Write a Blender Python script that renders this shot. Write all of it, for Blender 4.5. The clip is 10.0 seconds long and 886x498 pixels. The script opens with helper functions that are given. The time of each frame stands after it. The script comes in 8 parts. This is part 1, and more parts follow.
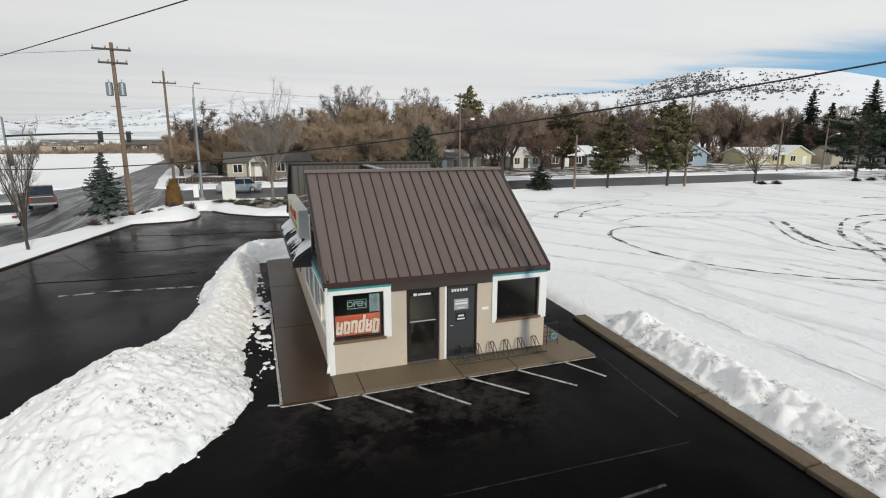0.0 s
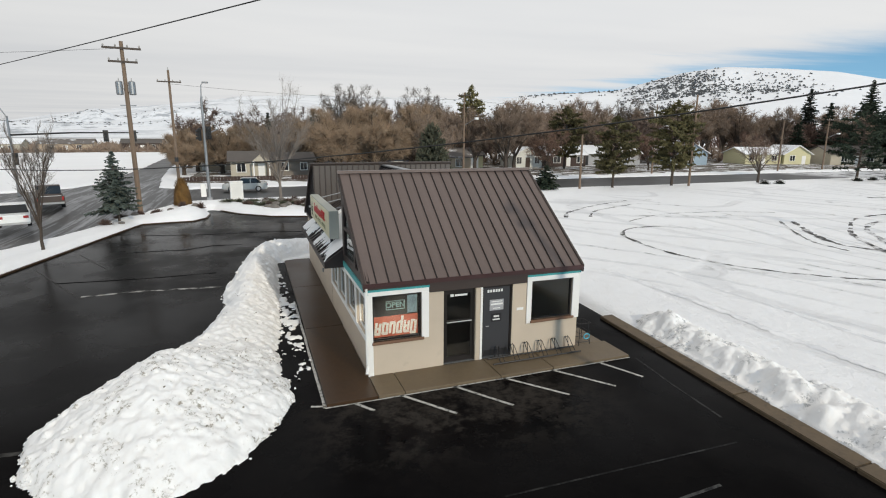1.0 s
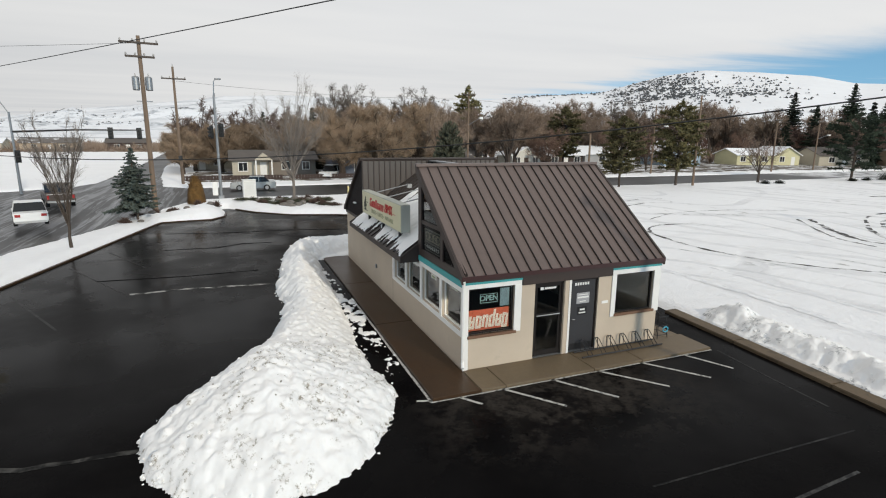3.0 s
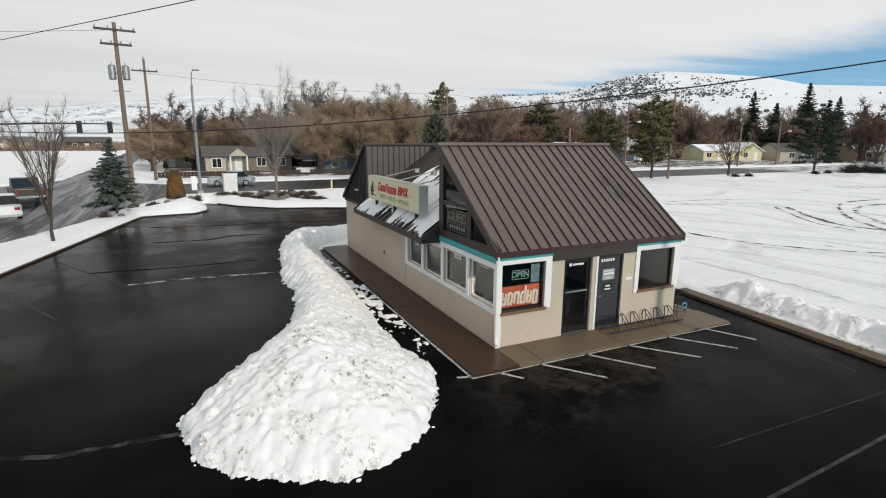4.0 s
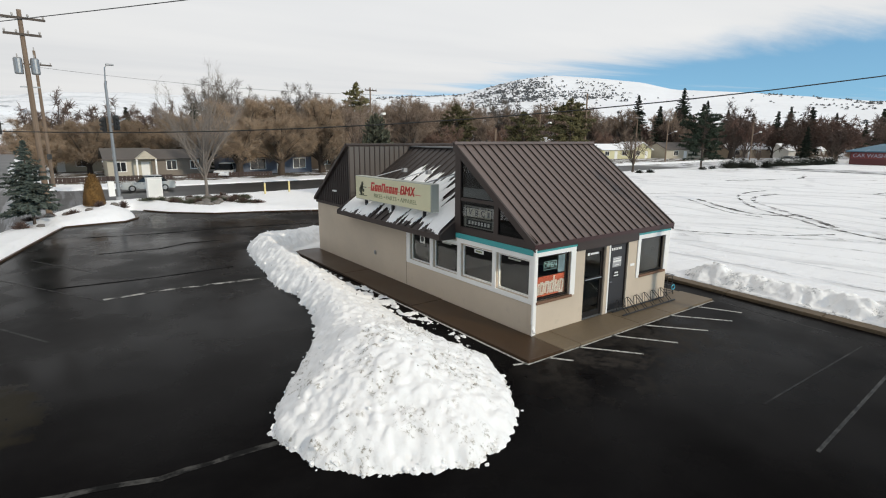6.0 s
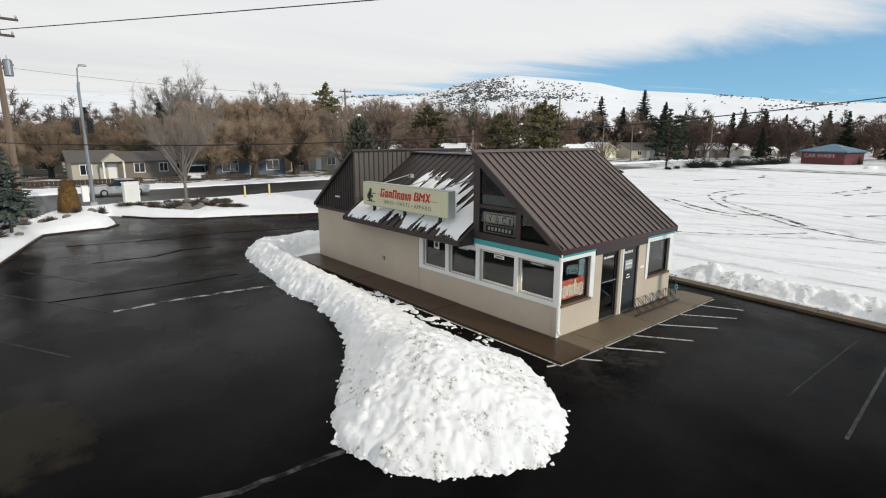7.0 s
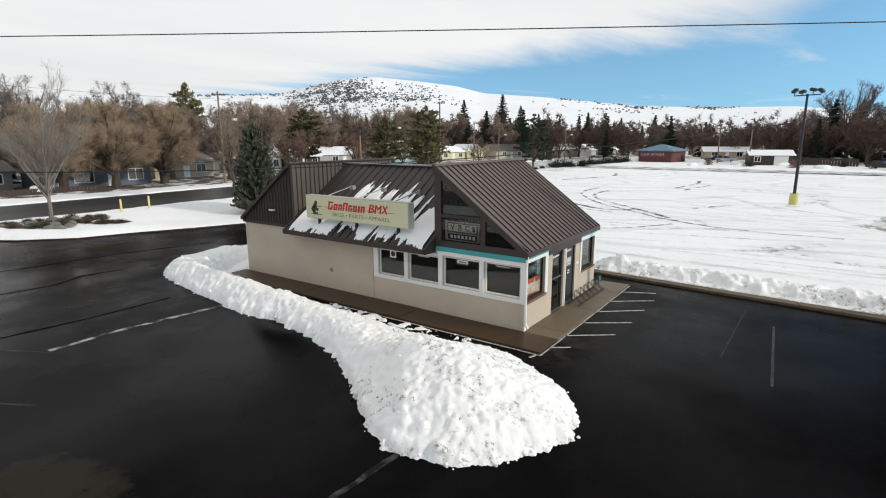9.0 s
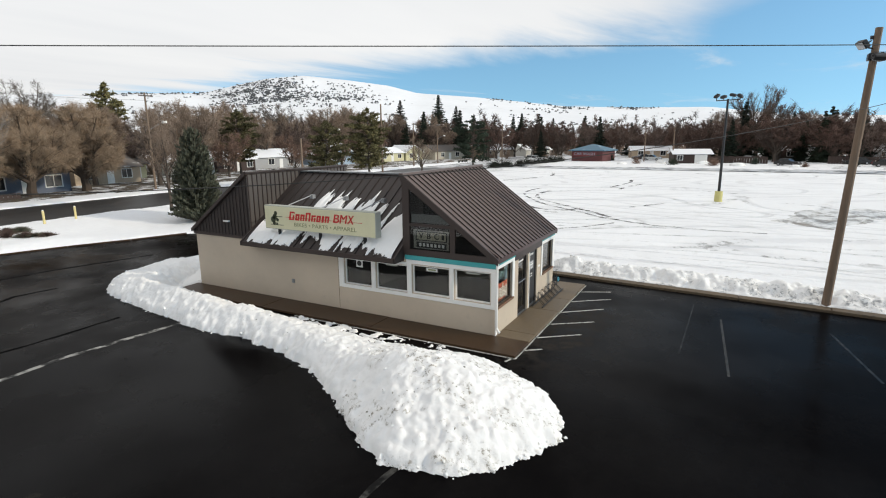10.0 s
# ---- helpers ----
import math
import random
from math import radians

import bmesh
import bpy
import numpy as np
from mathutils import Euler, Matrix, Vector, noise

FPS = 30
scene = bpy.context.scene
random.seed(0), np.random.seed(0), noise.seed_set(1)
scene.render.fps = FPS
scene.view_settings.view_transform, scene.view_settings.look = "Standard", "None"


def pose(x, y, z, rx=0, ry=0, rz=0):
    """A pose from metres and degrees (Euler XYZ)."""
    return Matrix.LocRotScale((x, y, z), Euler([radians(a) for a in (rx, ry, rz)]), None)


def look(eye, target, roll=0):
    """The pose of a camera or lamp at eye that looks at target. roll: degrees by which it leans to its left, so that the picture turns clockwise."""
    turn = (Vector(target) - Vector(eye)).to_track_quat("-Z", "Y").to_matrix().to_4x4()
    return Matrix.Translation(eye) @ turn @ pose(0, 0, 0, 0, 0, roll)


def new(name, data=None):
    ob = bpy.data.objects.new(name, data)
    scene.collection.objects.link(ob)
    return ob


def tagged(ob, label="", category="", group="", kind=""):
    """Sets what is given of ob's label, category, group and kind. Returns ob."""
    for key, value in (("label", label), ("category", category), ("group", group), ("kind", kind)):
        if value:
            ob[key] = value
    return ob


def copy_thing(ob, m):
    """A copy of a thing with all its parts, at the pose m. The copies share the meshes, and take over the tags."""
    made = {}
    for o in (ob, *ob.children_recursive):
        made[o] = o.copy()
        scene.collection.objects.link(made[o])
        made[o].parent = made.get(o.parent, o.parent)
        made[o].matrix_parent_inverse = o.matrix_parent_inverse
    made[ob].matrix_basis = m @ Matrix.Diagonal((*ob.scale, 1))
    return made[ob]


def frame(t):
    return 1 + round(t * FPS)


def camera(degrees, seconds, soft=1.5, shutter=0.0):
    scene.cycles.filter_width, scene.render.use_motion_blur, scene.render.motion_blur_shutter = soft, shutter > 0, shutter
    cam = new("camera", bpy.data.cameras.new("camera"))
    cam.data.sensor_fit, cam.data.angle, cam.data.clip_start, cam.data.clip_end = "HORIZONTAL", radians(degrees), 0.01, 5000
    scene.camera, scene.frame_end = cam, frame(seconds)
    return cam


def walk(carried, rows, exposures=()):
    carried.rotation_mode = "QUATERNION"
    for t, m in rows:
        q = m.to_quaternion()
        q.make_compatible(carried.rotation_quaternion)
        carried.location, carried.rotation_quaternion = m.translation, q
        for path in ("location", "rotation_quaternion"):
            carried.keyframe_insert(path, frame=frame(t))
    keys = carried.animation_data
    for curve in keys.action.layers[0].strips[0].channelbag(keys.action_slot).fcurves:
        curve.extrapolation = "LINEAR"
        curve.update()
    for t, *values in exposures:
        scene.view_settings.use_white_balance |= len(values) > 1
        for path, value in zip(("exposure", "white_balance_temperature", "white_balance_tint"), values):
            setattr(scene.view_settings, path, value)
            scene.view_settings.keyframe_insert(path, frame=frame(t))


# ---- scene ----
cam = camera(80.4, 10.0, soft=1.1)
PATH = [
    (0, (-1.601, -13.38, 6.285), (-0.941, -11.539, 5.866), 0.2),
    (0.5, (-2.119, -13.213, 6.311), (-1.452, -11.374, 5.891), 0.3),
    (1, (-2.678, -13.002, 6.33), (-2.004, -11.167, 5.908), 0.3),
    (1.5, (-3.272, -12.762, 6.345), (-2.591, -10.93, 5.924), 0.4),
    (2, (-3.936, -12.462, 6.335), (-3.248, -10.632, 5.913), 0.6),
    (2.5, (-4.657, -12.17, 6.259), (-3.958, -10.343, 5.84), 0.6),
    (4, (-6.873, -11.151, 5.409), (-6.032, -9.385, 4.992), 0.4),
    (4.5, (-7.634, -10.758, 5.128), (-6.733, -9.022, 4.712), 0.4),
    (5, (-8.522, -10.382, 5.063), (-7.542, -8.689, 4.649), 0.4),
    (5.5, (-9.344, -10.034, 5.157), (-8.281, -8.391, 4.746), 0.3),
    (6, (-10.158, -9.707, 5.342), (-9.003, -8.126, 4.93), 0.2),
    (7.5, (-12.473, -8.378, 5.701), (-11.191, -6.9, 5.286), 0.2),
    (8, (-13.194, -7.912, 5.786), (-11.875, -6.467, 5.37), 0.2),
    (8.5, (-14.05, -7.521, 5.925), (-12.599, -6.207, 5.514), 0.1),
    (9, (-14.647, -7.15, 6.07), (-13.047, -6.021, 5.66), -0.2),
    (9.5, (-15.091, -6.834, 6.241), (-13.397, -5.854, 5.829), -0.5),
    (10, (-15.317, -6.307, 6.397), (-13.594, -5.38, 5.985), -0.5),
]
walk(cam, [(t, look(eye, target, roll)) for t, eye, target, roll in PATH],
     [(0, -0.42), (2.5, -0.42), (5, -0.38), (7.5, -0.29), (10, -0.22)])

# ---- world and sun ----
SUN_EL, SUN_AZ = 23.5, 165.0
world = bpy.data.worlds.new("World")
scene.world = world
world.use_nodes = True
wn, wl = world.node_tree.nodes, world.node_tree.links
wn.clear()


def wnode(kind, **props):
    n = wn.new(kind)
    for k, v in props.items():
        n.inputs[k].default_value = v
    return n


w_out = wn.new("ShaderNodeOutputWorld")
sky = wn.new("ShaderNodeTexSky")
sky.sky_type = "NISHITA"
sky.sun_disc = False
sky.sun_elevation, sky.sun_rotation = radians(SUN_EL), radians(SUN_AZ)
sky.air_density, sky.dust_density, sky.ozone_density = 1.3, 0.3, 2.5
tint = wn.new("ShaderNodeMix")
tint.data_type, tint.blend_type = "RGBA", "MULTIPLY"
tint.inputs[0].default_value = 1.0
wl.new(sky.outputs[0], tint.inputs[6])
tint.inputs[7].default_value = (0.88, 1.12, 1.14, 1)
lift = wn.new("ShaderNodeVectorMath")
lift.operation = "ADD"
lift.inputs[1].default_value = (0, 0, 0.20)
tcs = wn.new("ShaderNodeTexCoord")
wl.new(tcs.outputs["Generated"], lift.inputs[0])
wl.new(lift.outputs[0], sky.inputs[0])
bg_sky = wnode("ShaderNodeBackground", Strength=0.20)
wl.new(tint.outputs[2], bg_sky.inputs[0])
tc = wn.new("ShaderNodeTexCoord")
sep = wn.new("ShaderNodeSeparateXYZ")
wl.new(tc.outputs["Generated"], sep.inputs[0])


def wmath(op, a, b=None, clamp=False):
    n = wn.new("ShaderNodeMath")
    n.operation, n.use_clamp = op, clamp
    for i, v in enumerate((a, b)):
        if v is None:
            continue
        if isinstance(v, (int, float)):
            n.inputs[i].default_value = v
        else:
            wl.new(v, n.inputs[i])
    return n.outputs[0]


# a high cloud deck whose edge lies towards the east
zz = wmath("MAXIMUM", sep.outputs[2], 0.012)
px_, py_ = wmath("DIVIDE", sep.outputs[0], zz), wmath("DIVIDE", sep.outputs[1], zz)
comb = wn.new("ShaderNodeCombineXYZ")
wl.new(px_, comb.inputs[0])
wl.new(py_, comb.inputs[1])
streak = wn.new("ShaderNodeMapping")
streak.inputs["Rotation"].default_value = (0, 0, radians(28))
streak.inputs["Scale"].default_value = (0.16, 0.42, 1)
wl.new(comb.outputs[0], streak.inputs[0])
cn = wnode("ShaderNodeTexNoise", Scale=1.0, Detail=7.0, Roughness=0.62, Distortion=0.4)
wl.new(streak.outputs[0], cn.inputs["Vector"])
along = wmath("ADD", wmath("MULTIPLY", px_, 0.985), wmath("MULTIPLY", py_, -0.17))
edge = wmath("SUBTRACT", 6.4, along)
wob = wmath("MULTIPLY", wmath("SUBTRACT", cn.outputs[0], 0.5), 7.0)
cover = wmath("MULTIPLY", wmath("ADD", wmath("ADD", edge, wob), 0.5), 0.36, clamp=True)
# and whose southern edge lets the sun through
south = wmath("SUBTRACT", wmath("MULTIPLY", px_, 0.29), wmath("MULTIPLY", py_, 0.957))
cover2 = wmath("ADD", wmath("MULTIPLY", wmath("ADD", wmath("SUBTRACT", 1.1, south), wmath("MULTIPLY", wob, 0.3)), 0.8), 0.5, clamp=True)
cover = wmath("MINIMUM", cover, cover2)
wisp = wmath("MULTIPLY", wmath("SUBTRACT", cn.outputs[0], 0.54), 3.6, clamp=True)
cover = wmath("MAXIMUM", cover, wisp)
# thin haze towards the horizon
haze = wmath("MULTIPLY", wmath("SUBTRACT", 0.055, sep.outputs[2]), 10.0, clamp=True)
cover = wmath("MAXIMUM", cover, haze)
cmap = wn.new("ShaderNodeMapRange")
wl.new(cover, cmap.inputs[0])
cmap.interpolation_type = "SMOOTHSTEP"
cn2 = wnode("ShaderNodeTexNoise", Scale=0.5, Detail=5.0, Roughness=0.55)
wl.new(streak.outputs[0], cn2.inputs["Vector"])
shade = wn.new("ShaderNodeValToRGB")
shade.color_ramp.elements[0].position, shade.color_ramp.elements[0].color = 0.25, (0.765, 0.785, 0.81, 1)
shade.color_ramp.elements[1].position, shade.color_ramp.elements[1].color = 0.62, (0.95, 0.952, 0.945, 1)
wl.new(cn2.outputs[0], shade.inputs[0])
bg_cloud = wnode("ShaderNodeBackground", Strength=1.16)
wl.new(shade.outputs[0], bg_cloud.inputs[0])
# the deck is thicker, so greyer, towards the west and low down
thin = wmath("ADD", wmath("MULTIPLY", sep.outputs[0], 0.643), wmath("MULTIPLY", sep.outputs[1], 0.766))
low = wmath("MULTIPLY", wmath("MULTIPLY", wmath("SUBTRACT", 0.20, sep.outputs[2]), 6.0, clamp=True), 0.10)
wl.new(wmath("SUBTRACT", wmath("ADD", 0.97, wmath("MULTIPLY", wmath("MAXIMUM", thin, 0.0), 0.23)), low), bg_cloud.inputs[1])
wmix = wn.new("ShaderNodeMixShader")
wl.new(cmap.outputs[0], wmix.inputs[0])
wl.new(bg_sky.outputs[0], wmix.inputs[1])
wl.new(bg_cloud.outputs[0], wmix.inputs[2])
wl.new(wmix.outputs[0], w_out.inputs[0])

sun_data = bpy.data.lights.new("sun", "SUN")
sun_data.energy, sun_data.angle, sun_data.color = 2.85, radians(1.2), (1.0, 0.90, 0.745)
sun = new("sun", sun_data)
sa, se = radians(SUN_AZ), radians(SUN_EL)
sun.matrix_world = look((60 * math.sin(sa) * math.cos(se), 60 * math.cos(sa) * math.cos(se), 60 * math.sin(se)), (0, 0, 0))

# ---- materials ----


def rgb(c, k=1.0):
    return (min(1, c[0] * k), min(1, c[1] * k), min(1, c[2] * k), 1)


class Mat:
    """A node material with noise at two scales; base nodes are kept for additions."""

    def __init__(self, name, col, rough=0.8, metal=0.0, var=0.15, big=0.6, fine=25.0, bump=0.1, bdist=0.01, rvar=0.1, rnd=0.0, stretch=None):
        self.m = bpy.data.materials.new(name)
        self.m.use_nodes = True
        self.n, self.l = self.m.node_tree.nodes, self.m.node_tree.links
        self.p = self.n["Principled BSDF"]
        self.p.inputs["Metallic"].default_value = metal
        self.tc = self.n.new("ShaderNodeTexCoord")
        vec = self.tc.outputs["Object"]
        if stretch:
            mp = self.n.new("ShaderNodeMapping")
            mp.inputs["Scale"].default_value = stretch
            self.l.new(vec, mp.inputs[0])
            vec = mp.outputs[0]
        self.vec = vec
        a, b = self.noise(big, 4), self.noise(fine, 5)
        self.big, self.fine = a, b
        mixf = self.math("ADD", self.math("MULTIPLY", a, 0.6), self.math("MULTIPLY", b, 0.4))
        if rnd:
            oi = self.n.new("ShaderNodeObjectInfo")
            mixf = self.math("ADD", mixf, self.math("MULTIPLY", self.math("SUBTRACT", oi.outputs["Random"], 0.5), rnd))
        self.col = self.ramp(mixf, [(0.3, rgb(col, 1 - var)), (0.7, rgb(col, 1 + var))])
        self.set_col(self.col)
        self.rough = self.math("ADD", rough - rvar, self.math("MULTIPLY", a, 2 * rvar))
        self.l.new(self.rough, self.p.inputs["Roughness"])
        if bump:
            bn = self.n.new("ShaderNodeBump")
            bn.inputs["Strength"].default_value, bn.inputs["Distance"].default_value = bump, bdist
            self.l.new(b, bn.inputs["Height"])
            self.l.new(bn.outputs[0], self.p.inputs["Normal"])
            self.bump = bn

    def noise(self, scale, detail=4, rough=0.6, vec=None, dist=0.0):
        t = self.n.new("ShaderNodeTexNoise")
        t.inputs["Scale"].default_value, t.inputs["Detail"].default_value, t.inputs["Roughness"].default_value = scale, detail, rough
        t.inputs["Distortion"].default_value = dist
        self.l.new(vec or self.vec, t.inputs["Vector"])
        return t.outputs[0]

    def math(self, op, a, b=None, clamp=False):
        t = self.n.new("ShaderNodeMath")
        t.operation, t.use_clamp = op, clamp
        for i, v in enumerate((a, b)):
            if v is None:
                continue
            if isinstance(v, (int, float)):
                t.inputs[i].default_value = v
            else:
                self.l.new(v, t.inputs[i])
        return t.outputs[0]

    def ramp(self, fac, stops):
        t = self.n.new("ShaderNodeValToRGB")
        e = t.color_ramp.elements
        while len(e) < len(stops):
            e.new(0.5)
        for el, (p, c) in zip(e, stops):
            el.position, el.color = p, c
        self.l.new(fac, t.inputs[0])
        return t.outputs[0]

    def over(self, fac, col):
        """Lay a second colour over the base where fac is 1."""
        t = self.n.new("ShaderNodeMix")
        t.data_type = "RGBA"
        self.l.new(fac, t.inputs[0])
        self.l.new(self.col, t.inputs[6])
        if isinstance(col, tuple):
            t.inputs[7].default_value = rgb(col)
        else:
            self.l.new(col, t.inputs[7])
        self.col = t.outputs[2]
        self.set_col(self.col)

    def set_col(self, c):
        self.l.new(c, self.p.inputs["Base Color"])

    def step(self, v, lo, hi):
        t = self.n.new("ShaderNodeMapRange")
        t.interpolation_type = "SMOOTHSTEP"
        t.inputs[1].default_value, t.inputs[2].default_value = lo, hi
        self.l.new(v, t.inputs[0])
        return t.outputs[0]


def simple(name, col, rough=0.7, metal=0.0, **kw):
    return Mat(name, col, rough, metal, **kw).m


STUCCO = Mat("stucco", (0.53, 0.445, 0.35), 0.9, var=0.10, big=0.8, fine=60, bump=0.25, bdist=0.004)
STUCCO.over(STUCCO.math("MULTIPLY", STUCCO.step(STUCCO.noise(1.6, 6, 0.7), 0.56, 0.75), 0.35), (0.36, 0.31, 0.25))
STUCCO = STUCCO.m
WHITE = simple("white_trim_paint", (0.80, 0.79, 0.76), 0.55, var=0.06, fine=40, bump=0.05)
TEAL = simple("teal_paint", (0.05, 0.33, 0.34), 0.5, var=0.08, bump=0.05)
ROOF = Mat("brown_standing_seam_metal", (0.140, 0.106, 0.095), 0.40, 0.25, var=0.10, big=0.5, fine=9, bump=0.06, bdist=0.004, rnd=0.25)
ROOF = ROOF.m
# rib colour darkened to carry the thin shadow beside each seam
RIB = simple("shadowed_roof_seam", (0.024, 0.017, 0.015), 0.5, 0.2, var=0.15, bump=0)
# darker copy of the brown metal, with the shade of the west side in its colour
SIDING = simple("shaded_brown_metal_siding", (0.040, 0.030, 0.027), 0.6, 0.1, var=0.12, bump=0.05, rnd=0.2)
FASCIA = simple("dark_brown_paint", (0.040, 0.027, 0.023), 0.5, var=0.12, bump=0.08)
DRIP = simple("maroon_drip_edge", (0.055, 0.024, 0.024), 0.4, 0.2, var=0.15, bump=0.03)
SILL = simple("weathered_brown_wood", (0.16, 0.085, 0.05), 0.75, var=0.3, fine=18, bump=0.2, stretch=(1, 6, 6))
FRAME = simple("dark_bronze_aluminium", (0.03, 0.026, 0.025), 0.38, 0.6, var=0.1, bump=0.02)
DOORGREY = simple("charcoal_painted_steel", (0.032, 0.032, 0.036), 0.5, var=0.1, bump=0.05)
# near-black stands in for the dimness of the unlit rooms behind the glass
DARKROOM = simple("unlit_interior_black", (0.028, 0.025, 0.023), 0.9, var=0.2, bump=0.0)
GALV = simple("galvanised_steel", (0.30, 0.31, 0.32), 0.45, 0.7, var=0.15, bump=0.05)
BLACKSTEEL = simple("black_painted_steel", (0.025, 0.025, 0.027), 0.45, 0.4, var=0.2, bump=0.05)
BLUEPAINT = simple("light_blue_plastic", (0.05, 0.33, 0.45), 0.5, var=0.1)
SIGNFACE = simple("cream_acrylic_sign_face", (0.68, 0.65, 0.44), 0.35, var=0.07, big=0.9, bump=0.02)
SIGNBOX = simple("grey_sign_cabinet", (0.42, 0.43, 0.38), 0.5, 0.2, var=0.1)
RED = simple("red_vinyl", (0.55, 0.02, 0.02), 0.4, var=0.08, bump=0)
INK = simple("black_vinyl", (0.02, 0.02, 0.02), 0.4, var=0.08, bump=0)
OLIVE = simple("olive_vinyl", (0.22, 0.24, 0.12), 0.5, var=0.1, bump=0)
ORANGE = Mat("orange_banner", (0.42, 0.085, 0.04), 0.7, var=0.15, big=3, fine=30, bump=0.1).m
PAPER = simple("white_paper", (0.72, 0.72, 0.70), 0.8, var=0.06, bump=0)
NEON = simple("pale_neon_tube", (0.22, 0.34, 0.36), 0.3, var=0.05, bump=0)
WOODPOLE = Mat("weathered_pole_wood", (0.19, 0.135, 0.095), 0.85, var=0.35, big=0.7, fine=14, bump=0.4, bdist=0.01, stretch=(6, 6, 0.5)).m
ARMWOOD = Mat("dark_crossarm_timber", (0.075, 0.06, 0.05), 0.85, var=0.3, big=0.7, fine=14, bump=0.3, bdist=0.01).m
INSUL = simple("grey_porcelain", (0.40, 0.38, 0.36), 0.3, var=0.1, bump=0)
WIRE = simple("black_cable", (0.02, 0.02, 0.02), 0.6, var=0.1, bump=0)
SIGNAL = simple("black_signal_housing", (0.02, 0.02, 0.02), 0.45, var=0.1)
AMBER = simple("amber_lens", (0.45, 0.28, 0.03), 0.2, var=0.1, bump=0)
YELLOW = simple("yellow_painted_steel", (0.66, 0.56, 0.26), 0.55, var=0.15, bump=0.05)
POLEYEL = simple("yellow_concrete_base", (0.55, 0.50, 0.20), 0.7, var=0.2)
NEEDLED = Mat("dark_evergreen_sprays", (0.022, 0.026, 0.017), 0.9, var=0.4, big=0.8, fine=6, bump=0).m
NEEDLEG = Mat("grey_green_needles", (0.088, 0.092, 0.060), 0.85, var=0.5, big=1.2, fine=6, bump=0).m
BARK = Mat("bark", (0.075, 0.058, 0.046), 0.95, var=0.35, big=1.2, fine=14, bump=0.3, bdist=0.02, stretch=(3, 3, 0.8), rnd=0.2).m
TWIG = Mat("bare_twigs_grey_brown", (0.27, 0.20, 0.15), 0.95, var=0.25, big=0.3, fine=3, bump=0, rnd=0.35).m
TWIGW = Mat("willow_twigs_orange_brown", (0.29, 0.212, 0.145), 0.95, var=0.25, big=0.3, fine=3, bump=0, rnd=0.3).m
TWIGC = Mat("grey_cottonwood_wood", (0.15, 0.125, 0.105), 0.95, var=0.25, big=0.3, fine=3, bump=0, rnd=0.2).m
TWIGD = Mat("dark_red_brown_twigs", (0.135, 0.095, 0.078), 0.95, var=0.3, big=0.3, fine=3, bump=0, rnd=0.4).m
WILLOWBARK = Mat("brown_willow_bark", (0.07, 0.05, 0.036), 0.95, var=0.3, big=1.2, fine=14, bump=0.3, bdist=0.02, rnd=0.2).m
TWIGP = Mat("pale_twigs", (0.22, 0.19, 0.165), 0.95, var=0.2, big=0.3, fine=3, bump=0, rnd=0.2).m
NEEDLE = Mat("dark_conifer_needles", (0.022, 0.034, 0.019), 0.85, var=0.45, big=0.8, fine=5, bump=0, rnd=0.4).m
NEEDLEP = Mat("olive_pine_needles", (0.125, 0.110, 0.045), 0.85, var=0.4, big=0.8, fine=5, bump=0, rnd=0.3).m
NEEDLEB = Mat("blue_spruce_needles", (0.080, 0.100, 0.085), 0.85, var=0.4, big=1.0, fine=6, bump=0, rnd=0.3).m
ARBOR = Mat("bronze_winter_arborvitae", (0.14, 0.075, 0.02), 0.9, var=0.4, big=2, fine=10, bump=0.2, bdist=0.03).m
SHRUBD = Mat("dark_red_brown_brush", (0.12, 0.072, 0.056), 0.9, var=0.4, big=0.4, fine=5, bump=0, rnd=0.3).m
SHRUB = Mat("dry_red_brown_shrub", (0.20, 0.125, 0.092), 0.9, var=0.4, big=2, fine=8, bump=0).m
BEDSHRUB = Mat("dark_dormant_shrub", (0.095, 0.062, 0.05), 0.9, var=0.4, big=2, fine=8, bump=0).m
ROCK = simple("grey_boulder", (0.16, 0.145, 0.13), 0.9, var=0.4, big=2, fine=10, bump=0.4, bdist=0.03)
CONCRETE = Mat("damp_concrete_slab", (0.128, 0.094, 0.056), 0.55, var=0.22, big=0.5, fine=12, bump=0.12, bdist=0.004, rvar=0.2)
CONCRETE.over(CONCRETE.math("MULTIPLY", CONCRETE.step(CONCRETE.noise(1.3, 7, 0.7), 0.5, 0.7), 0.5), (0.12, 0.09, 0.06))
CONCRETE = CONCRETE.m
WETSLAB = Mat("wet_dark_concrete", (0.046, 0.025, 0.012), 0.34, var=0.3, big=0.5, fine=8, bump=0.08, bdist=0.004, rvar=0.12)
WETSLAB.p.inputs["Specular IOR Level"].default_value = 0.22
WETSLAB = WETSLAB.m
CURB = Mat("muddy_concrete_curb", (0.104, 0.074, 0.043), 0.7, var=0.35, big=0.6, fine=10, bump=0.45, bdist=0.012)
CURB.over(CURB.math("MULTIPLY", CURB.step(CURB.noise(2.2, 8, 0.72), 0.50, 0.64), 0.7), (0.045, 0.032, 0.020))
CURB = CURB.m
PAINT = Mat("worn_white_road_paint", (0.46, 0.45, 0.42), 0.6, var=0.15, big=2, fine=30, bump=0.1)
PAINT.over(PAINT.step(PAINT.noise(9, 7, 0.75), 0.5, 0.62), (0.05, 0.05, 0.05))
PAINT = PAINT.m
FADED = Mat("faded_white_road_paint", (0.06, 0.06, 0.058), 0.5, var=0.2, big=2, fine=30, bump=0.05)
FADED.over(FADED.step(FADED.noise(5, 7, 0.75), 0.42, 0.6), (0.012, 0.012, 0.013))
FADED.p.inputs["Specular IOR Level"].default_value = 0.08
FADED = FADED.m


